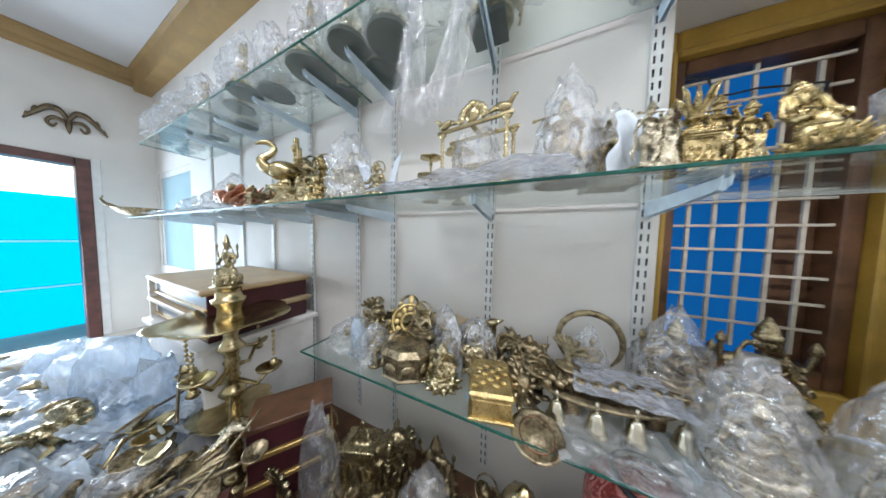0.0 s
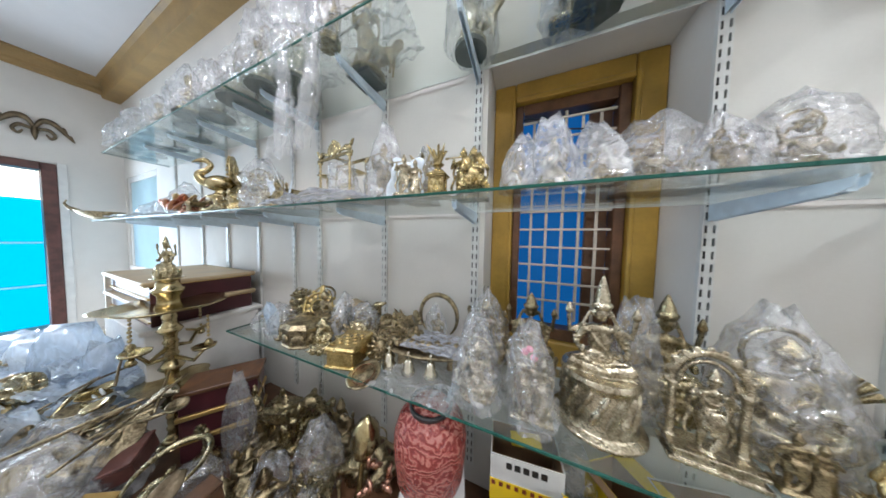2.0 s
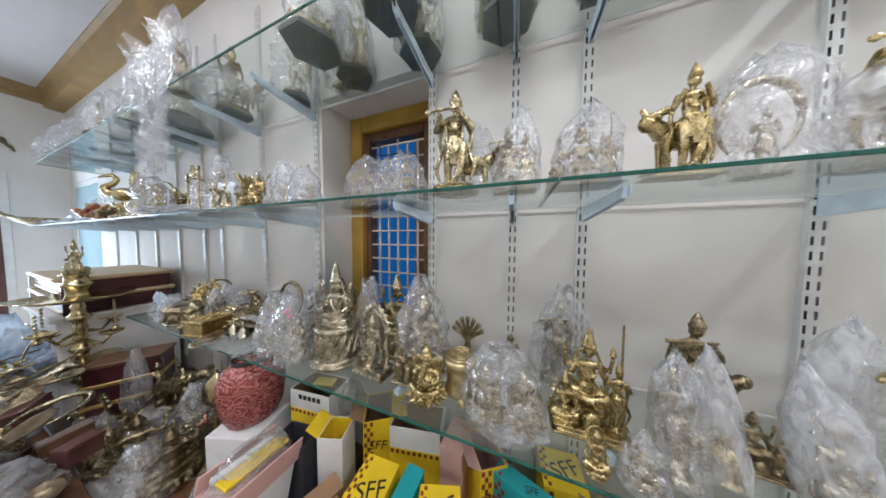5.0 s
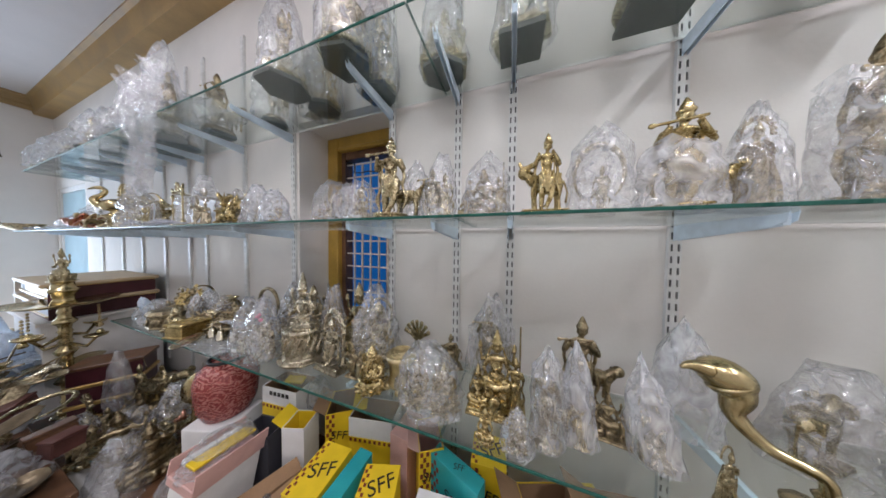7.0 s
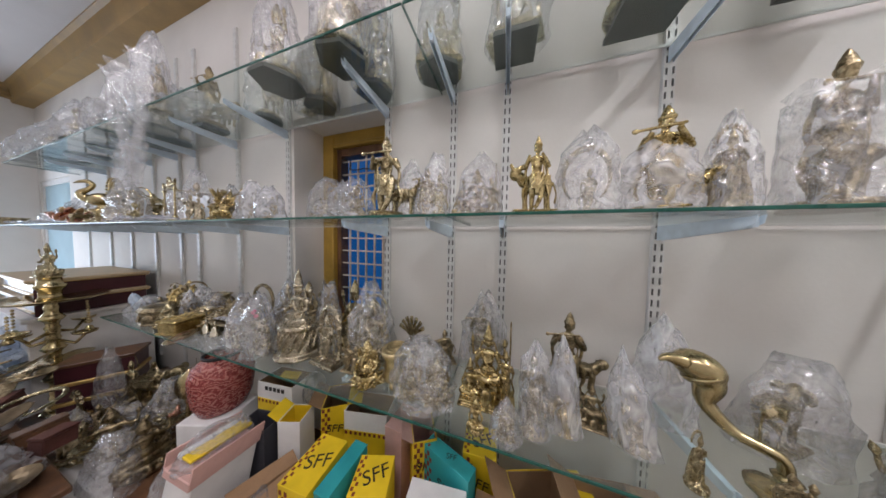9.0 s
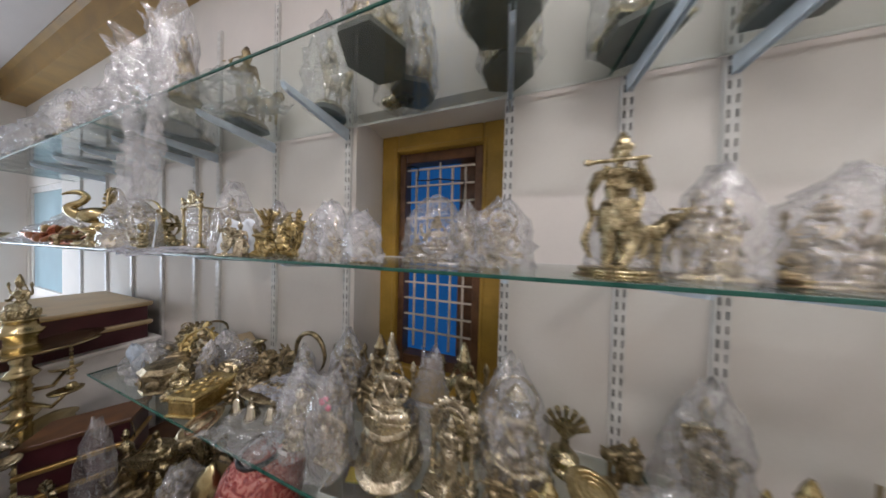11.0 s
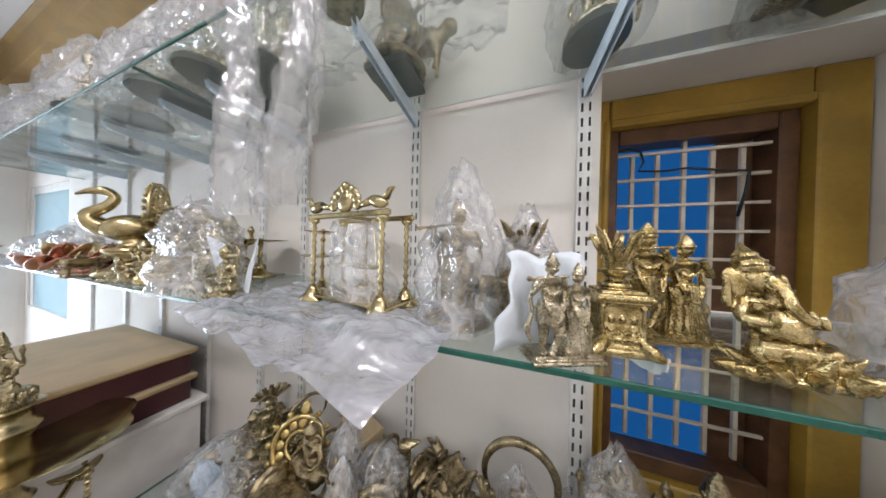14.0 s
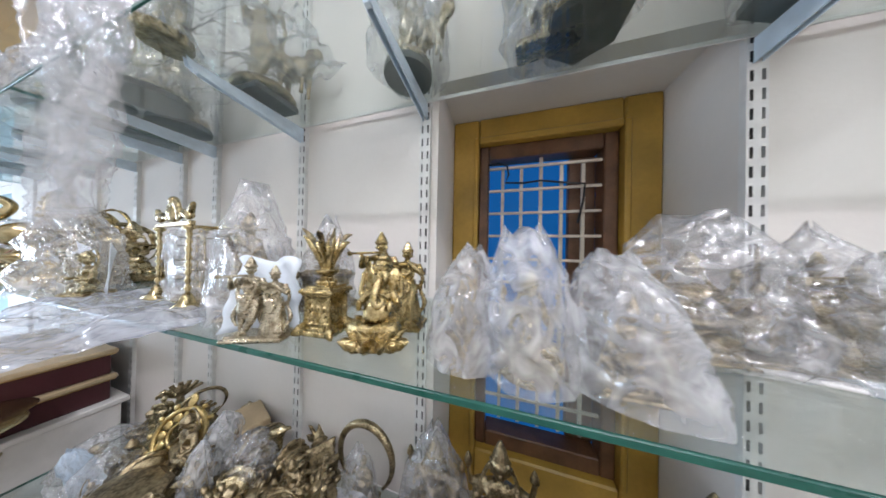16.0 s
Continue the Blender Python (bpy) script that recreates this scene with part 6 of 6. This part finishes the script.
def carton(x, y, z, w, d, h, turn, tip, outer, inner, label, lettered=True, checks=True, flaps=2, tipx=0.0, closed=False):
    """An open-topped cardboard carton with flaps, printed checks and lettering on the front."""
    th = empty("carton", pose(x, y, z, tip, tipx, turn), label, "carton", "cardboard cartons")
    t = 0.003
    for a in ((-w / 2, w / 2, -d / 2, -d / 2 + t), (-w / 2, w / 2, d / 2 - t, d / 2), (-w / 2, -w / 2 + t, -d / 2 + t, d / 2 - t), (w / 2 - t, w / 2, -d / 2 + t, d / 2 - t)):
        part("wall", cube(*a, 0, h), outer, th)
    part("bottom", cube(-w / 2 + t, w / 2 - t, -d / 2 + t, d / 2 - t, 0.001, 0.004), inner, th)
    for sx in (-1, 1):
        part("lining", cube(sx * (w / 2 - t - 0.0015) - 0.0008, sx * (w / 2 - t - 0.0015) + 0.0008, -d / 2 + t, d / 2 - t, 0.01, h - 0.002), inner, th)
    for sy in (-1, 1):
        part("lining", cube(-w / 2 + t, w / 2 - t, sy * (d / 2 - t - 0.0015) - 0.0008, sy * (d / 2 - t - 0.0015) + 0.0008, 0.01, h - 0.002), inner, th)
    if closed:
        part("lid", cube(-w / 2 - 0.001, w / 2 + 0.001, -d / 2 - 0.001, d / 2 + 0.001, h, h + 0.006, 0.001), outer, th)
        if lettered:
            ob = new("lettering", SFF)
            ob.parent, ob.matrix_basis = th, pose(0.012, 0, h + 0.0065, 0, 0, 24) @ Matrix.Scale(min(1.25, d / 0.1), 4)
        for k in range(int(d / 0.014) if checks else 0):
            for c in range(2):
                if (k + c) % 2:
                    part("check", cube(-w / 2 + 0.003 + 0.011 * c, -w / 2 + 0.013 + 0.011 * c, -d / 2 + 0.002 + 0.014 * k, -d / 2 + 0.013 + 0.014 * k, h + 0.0055, h + 0.0068), MAROON, th)
    for k in range(flaps):
        sx = 1 if k % 2 else -1
        part("flap", cube(-0.001, 0.001, -d / 2, d / 2, 0, w * 0.55), (inner, outer)[k % 2], th, m=pose(sx * w / 2, 0, h, 0, sx * (55 + 40 * k), 0))
    if lettered:
        ob = new("lettering", SFF)
        ob.parent, ob.matrix_basis = th, pose(0, -d / 2 - 0.0012, h * 0.72, 90, 12, 0)
    if checks:
        for k in range(int(h / 0.022)):
            for c in range(3):
                if (k + c) % 2:
                    part("check", cube(-w / 2 + 0.004 + 0.012 * c, -w / 2 + 0.016 + 0.012 * c, -d / 2 - 0.001, -d / 2 + 0.0002, 0.022 * k + 0.004, 0.022 * k + 0.022), MAROON, th)
    return th


Z0 = 0.132
part("box_stack", cube(-0.11, 0.11, -0.1, 0.1, 0, 0.32, 0.004), CARDWHITE, m=pose(-0.05, -0.33, Z0, 0, 0, 18)).name = "white_carton"
tagged(bpy.data.objects["white_carton"], "plain white carton carrying a red vase", "carton")
wy = carton(0.235, -0.19, Z0, 0.22, 0.13, 0.47, 6, 0, CARDWHITE, CARD, "white carton with open top holding yellow card", False, False, 0)
for k in range(5):
    part("print_bar", cube(-0.06 + 0.026 * k, -0.042 + 0.026 * k, -0.0668, -0.0652, 0.432, 0.452), INK, wy)
part("print_panel", cube(-0.11, 0.11, -0.0666, -0.0652, 0.2, 0.385), YELLOW, wy, "yellow printed band")
for k in range(9):
    part("check", cube(-0.105 + 0.024 * k, -0.093 + 0.024 * k, -0.0678, -0.0664, 0.366, 0.38), MAROON, wy)
tagged(part("card_flap", cube(-0.05, 0.05, -0.02, 0.02, 0, 0.012, 0.001), YELLOW, m=pose(0.24, -0.17, 0.592, 16, 0, 14)), "yellow printed card lying in an open carton", "card")
carton(0.295, -0.345, Z0, 0.15, 0.09, 0.38, 8, 0, DARKBOX, DARKBOX, "dark grey open carton with a torn rim", False, False, 0)
carton(0.445, -0.285, Z0, 0.1, 0.1, 0.405, 18, 0, CARDWHITE, YELLOW, "white carton with a yellow flap", False, False, 1)
carton(0.535, -0.13, Z0, 0.12, 0.16, 0.40, 34, 0, YELLOW, CARD, "yellow open carton with maroon checks")
bw = carton(0.735, -0.115, Z0, 0.215, 0.13, 0.40, 11, 0, CARDWHITE, CARD, "white carton with brown card inside", False, False, 0)
part("print_panel", cube(-0.107, 0.107, -0.0666, -0.0652, 0.16, 0.31), YELLOW, bw, "yellow printed band")
for k in range(9):
    part("check", cube(-0.102 + 0.024 * k, -0.09 + 0.024 * k, -0.0678, -0.0664, 0.29, 0.305), MAROON, bw)
carton(0.688, -0.385, Z0, 0.125, 0.19, 0.365, 3, 0, YELLOW, CARD, "bright yellow carton with maroon checks on its lid", closed=True, flaps=0)
carton(0.805, -0.368, Z0, 0.06, 0.19, 0.37, -2, 0, TEAL, TEAL, "narrow teal carton standing among yellow ones", False, False, 0, closed=True)
carton(0.925, -0.352, Z0, 0.13, 0.13, 0.365, 18, 0, YELLOW, CARD, "yellow carton with printed lettering on its lid", closed=True, flaps=0)
carton(0.915, -0.12, Z0, 0.09, 0.14, 0.38, -6, 0, PINK, CARD, "mottled pink and brown carton standing on end", False, False, 0, closed=True)
carton(1.03, -0.14, Z0, 0.1, 0.15, 0.40, 32, 0, YELLOW, PINK, "yellow and pink carton with one flap up", flaps=1)
carton(1.175, -0.215, Z0, 0.21, 0.055, 0.385, -20, 0, TEAL, DARKBOX, "teal carton with a checked border", closed=True, flaps=0)
carton(1.165, -0.345, Z0, 0.2, 0.12, 0.345, 6, 0, CARDWHITE, CARDWHITE, "plain white carton standing among yellow ones", False, False, 0, closed=True)
carton(1.285, -0.115, Z0, 0.13, 0.13, 0.385, 4, 0, YELLOW, CARD, "yellow carton with lettering, closed", closed=True, flaps=0)
carton(1.345, -0.3, Z0, 0.12, 0.14, 0.31, -4, 0, CARD, CARD, "plain brown cardboard carton, closed", False, False, 0, closed=True)
carton(1.5, -0.22, Z0, 0.18, 0.16, 0.37, 20, 0, YELLOW, CARD, "yellow checked carton with torn flaps")
carton(1.70, -0.24, Z0, 0.17, 0.2, 0.42, 8, 0, CARD, CARD, "brown cardboard carton, open", False, False)
carton(1.93, -0.3, Z0, 0.2, 0.2, 0.4, -10, 0, YELLOW, CARD, "yellow carton with maroon checks and flaps")
for x, y, tn in ((0.5, -0.45, -20), (0.575, -0.5, -14)):
    carton(x, y, Z0, 0.07, 0.2, 0.3, tn, 0, CARD, CARD, "narrow brown carton wrapped in clear plastic", False, False, 0, closed=True)
tr = empty("foil_tray", pose(0.30, -0.49, 0.52, -8, 6, 4), "pink and yellow tray filled with foil-wrapped brass", "tray")
part("tray", cube(-0.07, 0.07, -0.11, 0.11, -0.03, 0.0, 0.003), PINK, tr)
for x in (-0.07, 0.07):
    part("side", cube(x - 0.003, x + 0.003, -0.11, 0.11, 0, 0.05), PINK, tr)
part("card_strip", cube(-0.02, 0.03, -0.095, 0.09, 0.035, 0.045, 0.002), YELLOW, tr, "yellow printed card strip")
part("foil", cube(-0.055, -0.03, -0.09, 0.08, 0.02, 0.04, 0.004), STEEL, tr, "silver foil strip")
part("support", cube(-0.065, 0.065, -0.1, 0.1, -0.385, -0.03, 0.003), CARDWHITE, tr)
bag(0.30, -0.49, 0.525, 0.07, 0.15, 0.2, 82, peak=0.4, label="crumpled clear plastic filling a tray")
bag(0.40, -0.15, 0.5, 0.12, 0.13, 0.11, 83, peak=0.5, label="clear plastic bag of brass in a carton")
for i, (x, y, z, w) in enumerate(((0.54, -0.5, Z0, 0.24), (0.1, -0.54, Z0, 0.2), (1.45, -0.45, Z0, 0.22), (1.75, -0.52, Z0, 0.25))):
    bag(x, y, z, 0.3, w, w * 0.7, 84 + i, label="crumpled clear plastic bag among cartons", peak=0.6)

# brass under the shelf towards the end
statue("elephant", "brass", -0.98, -0.24, Z0, 0.36, 20, 0.85)
statue("dancer", "brass", -1.2, -0.3, Z0, 0.36, 0, 0.7)
statue("rider", "antique", -0.98, -0.45, Z0, 0.2, -30, 0.9)
statue("naga", "brass", -1.25, -0.48, Z0, 0.22, 0, 0.8)
statue("goddess", "antique", -0.7, -0.14, Z0, 0.3, 0, 0.8)
bag(-0.68, -0.3, Z0, 0.3, 0.22, 0.2, 90)
bag(-0.55, -0.42, Z0, 0.14, 0.18, 0.15, 91)
bag(-1.12, -0.4, Z0, 0.46, 0.2, 0.12, 92, peak=0.7)
mace = empty("brass_mace", pose(-0.4, -0.33, Z0, 0, 8, 0), "tall brass mace with a ribbed bulb", "mace")
bm = bmesh.new()
lathe(bm, [(0.04, 0), (0.042, 0.01), (0.016, 0.03), (0.013, 0.1), (0.018, 0.12), (0.012, 0.14), (0.011, 0.28), (0.018, 0.3)], 16)
part("shaft", bm, PLAIN, mace, smooth=True)
bm = bmesh.new()
lathe(bm, [(0.016, 0.3), (0.035, 0.32), (0.05, 0.36), (0.052, 0.4), (0.04, 0.44), (0.02, 0.46), (0.008, 0.48)], 20, wave=0.1, petals=10)
part("head", bm, PLAIN, mace, smooth=True)
bm = bmesh.new()
for k in range(9):
    ell(bm, (0.05 * math.cos(k * 2.2), 0.05 * math.sin(k * 2.2), 0.03 + 0.006 * k), (0.03, 0.01, 0.02), (20 * k, 10 * k, 40 * k), 1)
tagged(part("copper_bouquet", bm, COPPER, m=pose(-0.27, -0.36, Z0 + 0.24), smooth=True), "bunch of copper flowers beside a vase", "ornament")
tagged(part("grey_panel", cube(-0.2, 0.2, -0.004, 0.004, 0, 0.3, 0.002), CARDWHITE, m=pose(-0.45, -0.55, Z0, 60, 0, -15)), "grey-white card leaning on the plinth", "card")

# tall lamp on the floor, with a deity at its top
tl = oil_lamp("standing_lamp", -1.585, -0.495, 0.006, 1.06, 0.2, ((0.45, 0.13), (0.86, 0.2)), "tall tiered brass temple lamp standing on the floor")
bm = bmesh.new()
lathe(bm, [(0.05, 0.9), (0.04, 0.93), (0.04, 0.97), (0.055, 0.99), (0.058, 1.005), (0.045, 1.01), (0.04, 1.055), (0.06, 1.065)], 24)
part("neck", bm, PLAIN, tl, smooth=True)
statue("goddess", "brass", -1.585, -0.495, 1.072, 0.235, 30, 0.5, "brass seated deity topping a tall lamp")
for i in range(4):
    a = radians(90 * i + 35)
    dx, dy = math.cos(a), math.sin(a)
    bm = bmesh.new()
    z = 0.62 + 0.06 * (i % 2)
    tube(bm, [(0.02 * dx, 0.02 * dy, z), (0.1 * dx, 0.1 * dy, z - 0.03), (0.15 * dx, 0.15 * dy, z + 0.03)], [0.012, 0.009, 0.007], 7)
    branch = part("branch", bm, PLAIN, tl, smooth=True)
    bm = bmesh.new()
    lathe(bm, [(0.01, 0), (0.045, 0.015), (0.05, 0.028), (0.046, 0.028), (0.01, 0.012)], 16, (0.15 * dx, 0.15 * dy, z + 0.025))
    part("cup", bm, PLAIN, branch, smooth=True)
    bm = bmesh.new()
    for k in range(6):
        ell(bm, (0.17 * dx, 0.17 * dy, 0.84 - 0.022 * k), (0.008, 0.008, 0.011), sub=1)
    chain = part("bell_chain", bm, BRASS, tl, smooth=True)
    bm = bmesh.new()
    lathe(bm, [(0.014, 0), (0.02, 0.008), (0.012, 0.03), (0.003, 0.035)], 12, (0.17 * dx, 0.17 * dy, 0.675))
    part("bell", bm, PLAIN, chain, smooth=True)

# stacked lacquered trays on a white cabinet
cab = empty("white_cabinet", pose(-2.08, -0.31, 0.006), "plain white low cabinet under lacquered trays", "cabinet")
part("body", cube(-0.4, 0.4, -0.25, 0.25, 0, 0.745, 0.004), CARDWHITE, cab)
part("top", cube(-0.42, 0.42, -0.27, 0.27, 0.746, 0.772, 0.004), CARDWHITE, cab)
for k in range(2):
    bx = empty("lacquer_tray_box", pose(-2.08, -0.31, 0.779 + 0.132 * k), "burgundy lacquered box with beige top, gold trim", "box", "stacked lacquer boxes")
    part("body", cube(-0.37, 0.37, -0.22, 0.225, 0, 0.1, 0.003), BURGUNDY, bx)
    part("top", cube(-0.395, 0.395, -0.25, 0.24, 0.106, 0.13, 0.005), BEIGE, bx)
    part("trim", cube(-0.385, 0.385, -0.24, 0.235, 0.1, 0.106), GOLDTRIM, bx)
    part("end_edge", cube(-0.401, -0.395, -0.25, 0.24, 0.104, 0.132, 0.002), CARDWHITE, bx, "white board edge")
    part("end_edge", cube(-0.401, -0.371, -0.245, 0.235, -0.004, 0.014, 0.002), CARDWHITE, bx, "white board edge")
    part("end_post", cube(-0.392, -0.371, -0.245, -0.225, 0.014, 0.1, 0.002), CREAM, bx)
    part("trim", cube(-0.38, 0.38, -0.232, -0.2205, 0.028, 0.036), GOLDTRIM, bx)
for k in range(3):
    bx = empty("lacquer_box", pose(-1.36, -0.36, Z0 + 0.125 * k, 0, 0, -35), "burgundy wooden drawer box with gold edges", "box", "stacked lacquer boxes")
    part("body", cube(-0.09, 0.09, -0.15, 0.15, 0, 0.1, 0.003), BURGUNDY, bx)
    part("top", cube(-0.1, 0.1, -0.16, 0.16, 0.1, 0.123, 0.003), WOOD if k == 2 else GOLDTRIM, bx)

# low table heaped with wrapped brass
tb = empty("low_table", pose(-1.62, -0.9, 0.006), "low table heaped with plastic-wrapped brassware", "table")
part("tabletop", cube(-1.28, 1.28, -0.4, 0.24, 0.27, 0.3, 0.004), WOOD, tb)
for x in (-1.2, 1.2):
    for y in (-0.36, 0.2):
        part("leg", cube(x - 0.025, x + 0.025, y - 0.025, y + 0.025, 0, 0.27, 0.003), WOOD, tb)
rr = random.Random(21)
TZ = 0.307
kinds = ["goddess", "naga", "horn", "family", "ring", "dancer", "rider", "sage", "altar", "couple"]
for i in range(46):
    x, y = -2.85 + 2.45 * ((i * 0.618) % 1), -1.2 + 0.5 * rr.random()
    up = 0.12 if x < -1.9 else 0.0
    statue(kinds[i % 10], ("brass", "antique", "pale", "antique")[i % 4], x, y, TZ + 0.06 + up + 0.12 * rr.random(), 0.16 + 0.1 * rr.random(), 360 * rr.random(), 0.85, lay=60 + 50 * rr.random())
for i in range(26):
    x, y = -2.85 + 2.4 * (i / 26) + 0.08 * rr.random(), -1.2 + 0.5 * rr.random()
    bag(x, y, TZ, 0.14 + 0.12 * rr.random() + (0.1 if x < -2.1 else 0.05 if x < -1.2 else 0), 0.3 + 0.14 * rr.random(), 0.26, 90 + i % 9, milky=i % 4 == 0, white=i % 3 > 0 and x < -1.1 and (y < -1.0 or x < -1.9), peak=0.5, turn=360 * rr.random(), label="crumpled plastic bag of brass on a low table")
for i in range(16):
    bm = bmesh.new()
    a, b = rr.random() * 6.28, 0.08 + 0.08 * rr.random()
    x, y, z = -2.4 + 1.4 * rr.random(), -1.15 + 0.5 * rr.random(), TZ + 0.1 + 0.16 * rr.random()
    tube(bm, [(0, 0, 0), (b * 0.5 * math.cos(a), b * 0.5 * math.sin(a), 0.05 * rr.random()), (b * math.cos(a), b * math.sin(a), 0.02)], [0.006, 0.009, 0.005], 8)
    lathe(bm, [(0.008, 0), (0.032, 0.012), (0.036, 0.022), (0.032, 0.022), (0.008, 0.01)], 16, (b * math.cos(a), b * math.sin(a), 0.02))
    tagged(part("lamp_arm", bm, (ANTIQUE, DARKBRASS, PLAIN)[i % 3], m=pose(x, y, z, 30 * rr.random() - 15, 30 * rr.random() - 15, 0), smooth=True), "loose brass lamp arm with a small cup", "lamp part", "loose lamp arms")
for i in range(12):
    bx = part("wooden_block", cube(-0.06, 0.06, -0.045, 0.045, 0, 0.05, 0.004), (WOOD, DOORWOOD)[i % 2], m=pose(-1.7 + 1.2 * ((i * 0.618) % 1), -0.75 - 0.3 * rr.random(), TZ + 0.005, 0, 0, 360 * rr.random()))
    tagged(bx, "small brown wooden box among heaped brass", "box", "small boxes in the heap")
sheet(-2.6, -0.95, TZ + 0.22, 0.9, 0.55, 0.9, 95, WHITEBAG, "bluish crumpled plastic spread over heaped brass", 15)
sheet(-1.8, -1.12, TZ + 0.2, 0.9, 0.4, 0.8, 96, WHITEBAG, "milky crumpled plastic spread over heaped brass", -10)
for i, (x, y, h, w) in enumerate(((-2.75, -1.05, 0.28, 0.36), (-2.45, -1.12, 0.26, 0.3), (-2.2, -1.14, 0.24, 0.3), (-2.6, -0.8, 0.36, 0.34), (-1.95, -1.15, 0.24, 0.3), (-2.3, -0.78, 0.4, 0.3))):
    bag(x, y, TZ, h, w, w * 0.8, 101 + i, peak=0.4, white=True, label="bluish white plastic bundle on a low table")
bag(-2.15, -0.7, TZ, 0.46, 0.36, 0.24, 97, white=True, label="big bundle of shiny plastic beside the tall lamp", peak=0.4)
bag(-1.92, -0.64, TZ, 0.4, 0.24, 0.18, 99, white=True, label="bundle of shiny plastic beside the tall lamp", peak=0.4)
for i, (x, y, z, w, d, tn) in enumerate(((-2.55, -0.9, 0.5, 1.0, 0.42, 8), (-1.72, -0.84, 0.47, 0.5, 0.22, 28))):
    sheet(x, y, z, w, d, 1.1, 120 + i, WHITEBAG, "bluish white crumpled plastic covering heaped brass", tn)
for i in range(24):
    bm = bmesh.new()
    a, b = 0.035 + 0.035 * rr.random(), 0.4 + 0.5 * rr.random()
    lathe(bm, [(a * 0.3, 0), (a * 0.9, 0.004), (a, 0.01), (a * 0.95, 0.011), (a * 0.5, 0.005), (a * 0.1, 0.008)], 18, wave=0.12, petals=8, sx=1.0, sy=b)
    x = -2.1 + 1.4 * rr.random()
    tagged(part("brass_leaf", bm, (ANTIQUE, DARKBRASS, ANTIQUE, PLAIN)[i % 4], m=pose(x, -1.05 + 0.42 * rr.random(), TZ + 0.2 + 0.08 * rr.random() - 0.04 * (x > -1.4), 50 * rr.random() - 10, 50 * rr.random() - 25, 360 * rr.random()), smooth=True), "flat leaf-shaped dish of dark brass in the heap", "dish", "flat dishes in the heap")
for i in range(5):
    bm = bmesh.new()
    a = rr.random() * 3.14
    b = 0.12 + 0.08 * rr.random()
    tube(bm, curve([(-b * math.cos(a), -b * math.sin(a), -0.03), (0, 0, 0.03 * rr.random()), (b * math.cos(a), b * math.sin(a), 0.06 * rr.random())]), 0.005, 7)
    tagged(part("brass_rod", bm, (ANTIQUE, DARKBRASS)[i % 2], m=pose(-1.75 + 0.6 * rr.random(), -0.82 + 0.3 * rr.random(), TZ + 0.22 + 0.12 * rr.random()), smooth=True), "thin bent brass rod sticking out of the heap", "rod", "loose brass rods")
# brown boxes and dark bowls spilling off the table's near end
for i in range(8):
    x, y = -1.25 + 1.0 * ((i * 0.618) % 1), -0.88 + 0.3 * rr.random()
    w, d, h = 0.04 + 0.03 * rr.random(), 0.03 + 0.025 * rr.random(), 0.03 + 0.04 * rr.random()
    bx = empty("wooden_box", pose(x, y, TZ + 0.05 * (i % 3), 10 * rr.random(), 10 * rr.random(), 360 * rr.random()), "small dark brown wooden box tipped among brass", "box", "small boxes in the heap")
    part("body", cube(-w, w, -d, d, 0, h, 0.003), (WOOD, DOORWOOD)[i % 2], bx)
    part("lid", cube(-w - 0.003, w + 0.003, -d - 0.003, d + 0.003, h + 0.001, h + 0.014, 0.003), (WOOD, DOORWOOD, GOLDTRIM, WOOD)[i % 4], bx)
for i in range(16):
    a = 0.028 + 0.025 * rr.random()
    bm = bmesh.new()
    lathe(bm, [(a * 0.5, 0), (a * 0.45, 0.008), (a * 0.8, a * 0.35), (a, a * 0.6), (a * 0.96, a * 0.6), (a * 0.75, a * 0.36), (a * 0.2, 0.02)], 22, wave=0.06, petals=8)
    tagged(part("brass_bowl", bm, (ANTIQUE, DARKBRASS)[i % 2], m=pose(-1.25 + 0.85 * ((i * 0.382) % 1), -1.05 + 0.33 * rr.random(), TZ + 0.015 + 0.012 * (i % 3), 40 * rr.random() - 15, 40 * rr.random() - 20, 0), smooth=True), "tarnished brass bowl tipped over in the heap", "bowl", "bowls in the heap")
for x, y, z, w, d, tn, sd in ((-1.95, -0.74, 0.54, 0.46, 0.28, 20, 151), (-2.0, -0.68, 0.6, 0.4, 0.2, 0, 154), (-1.78, -0.68, 0.52, 0.3, 0.16, 30, 155), (-2.3, -0.9, 0.56, 0.6, 0.34, -10, 156), (-1.62, -0.8, 0.43, 0.42, 0.22, -24, 152), (-2.05, -0.98, 0.46, 0.4, 0.3, 50, 153)):
    sheet(x, y, z, w, d, 0.5, sd, WHITEBAG, "bluish white crumpled plastic lying on heaped brass", tn)
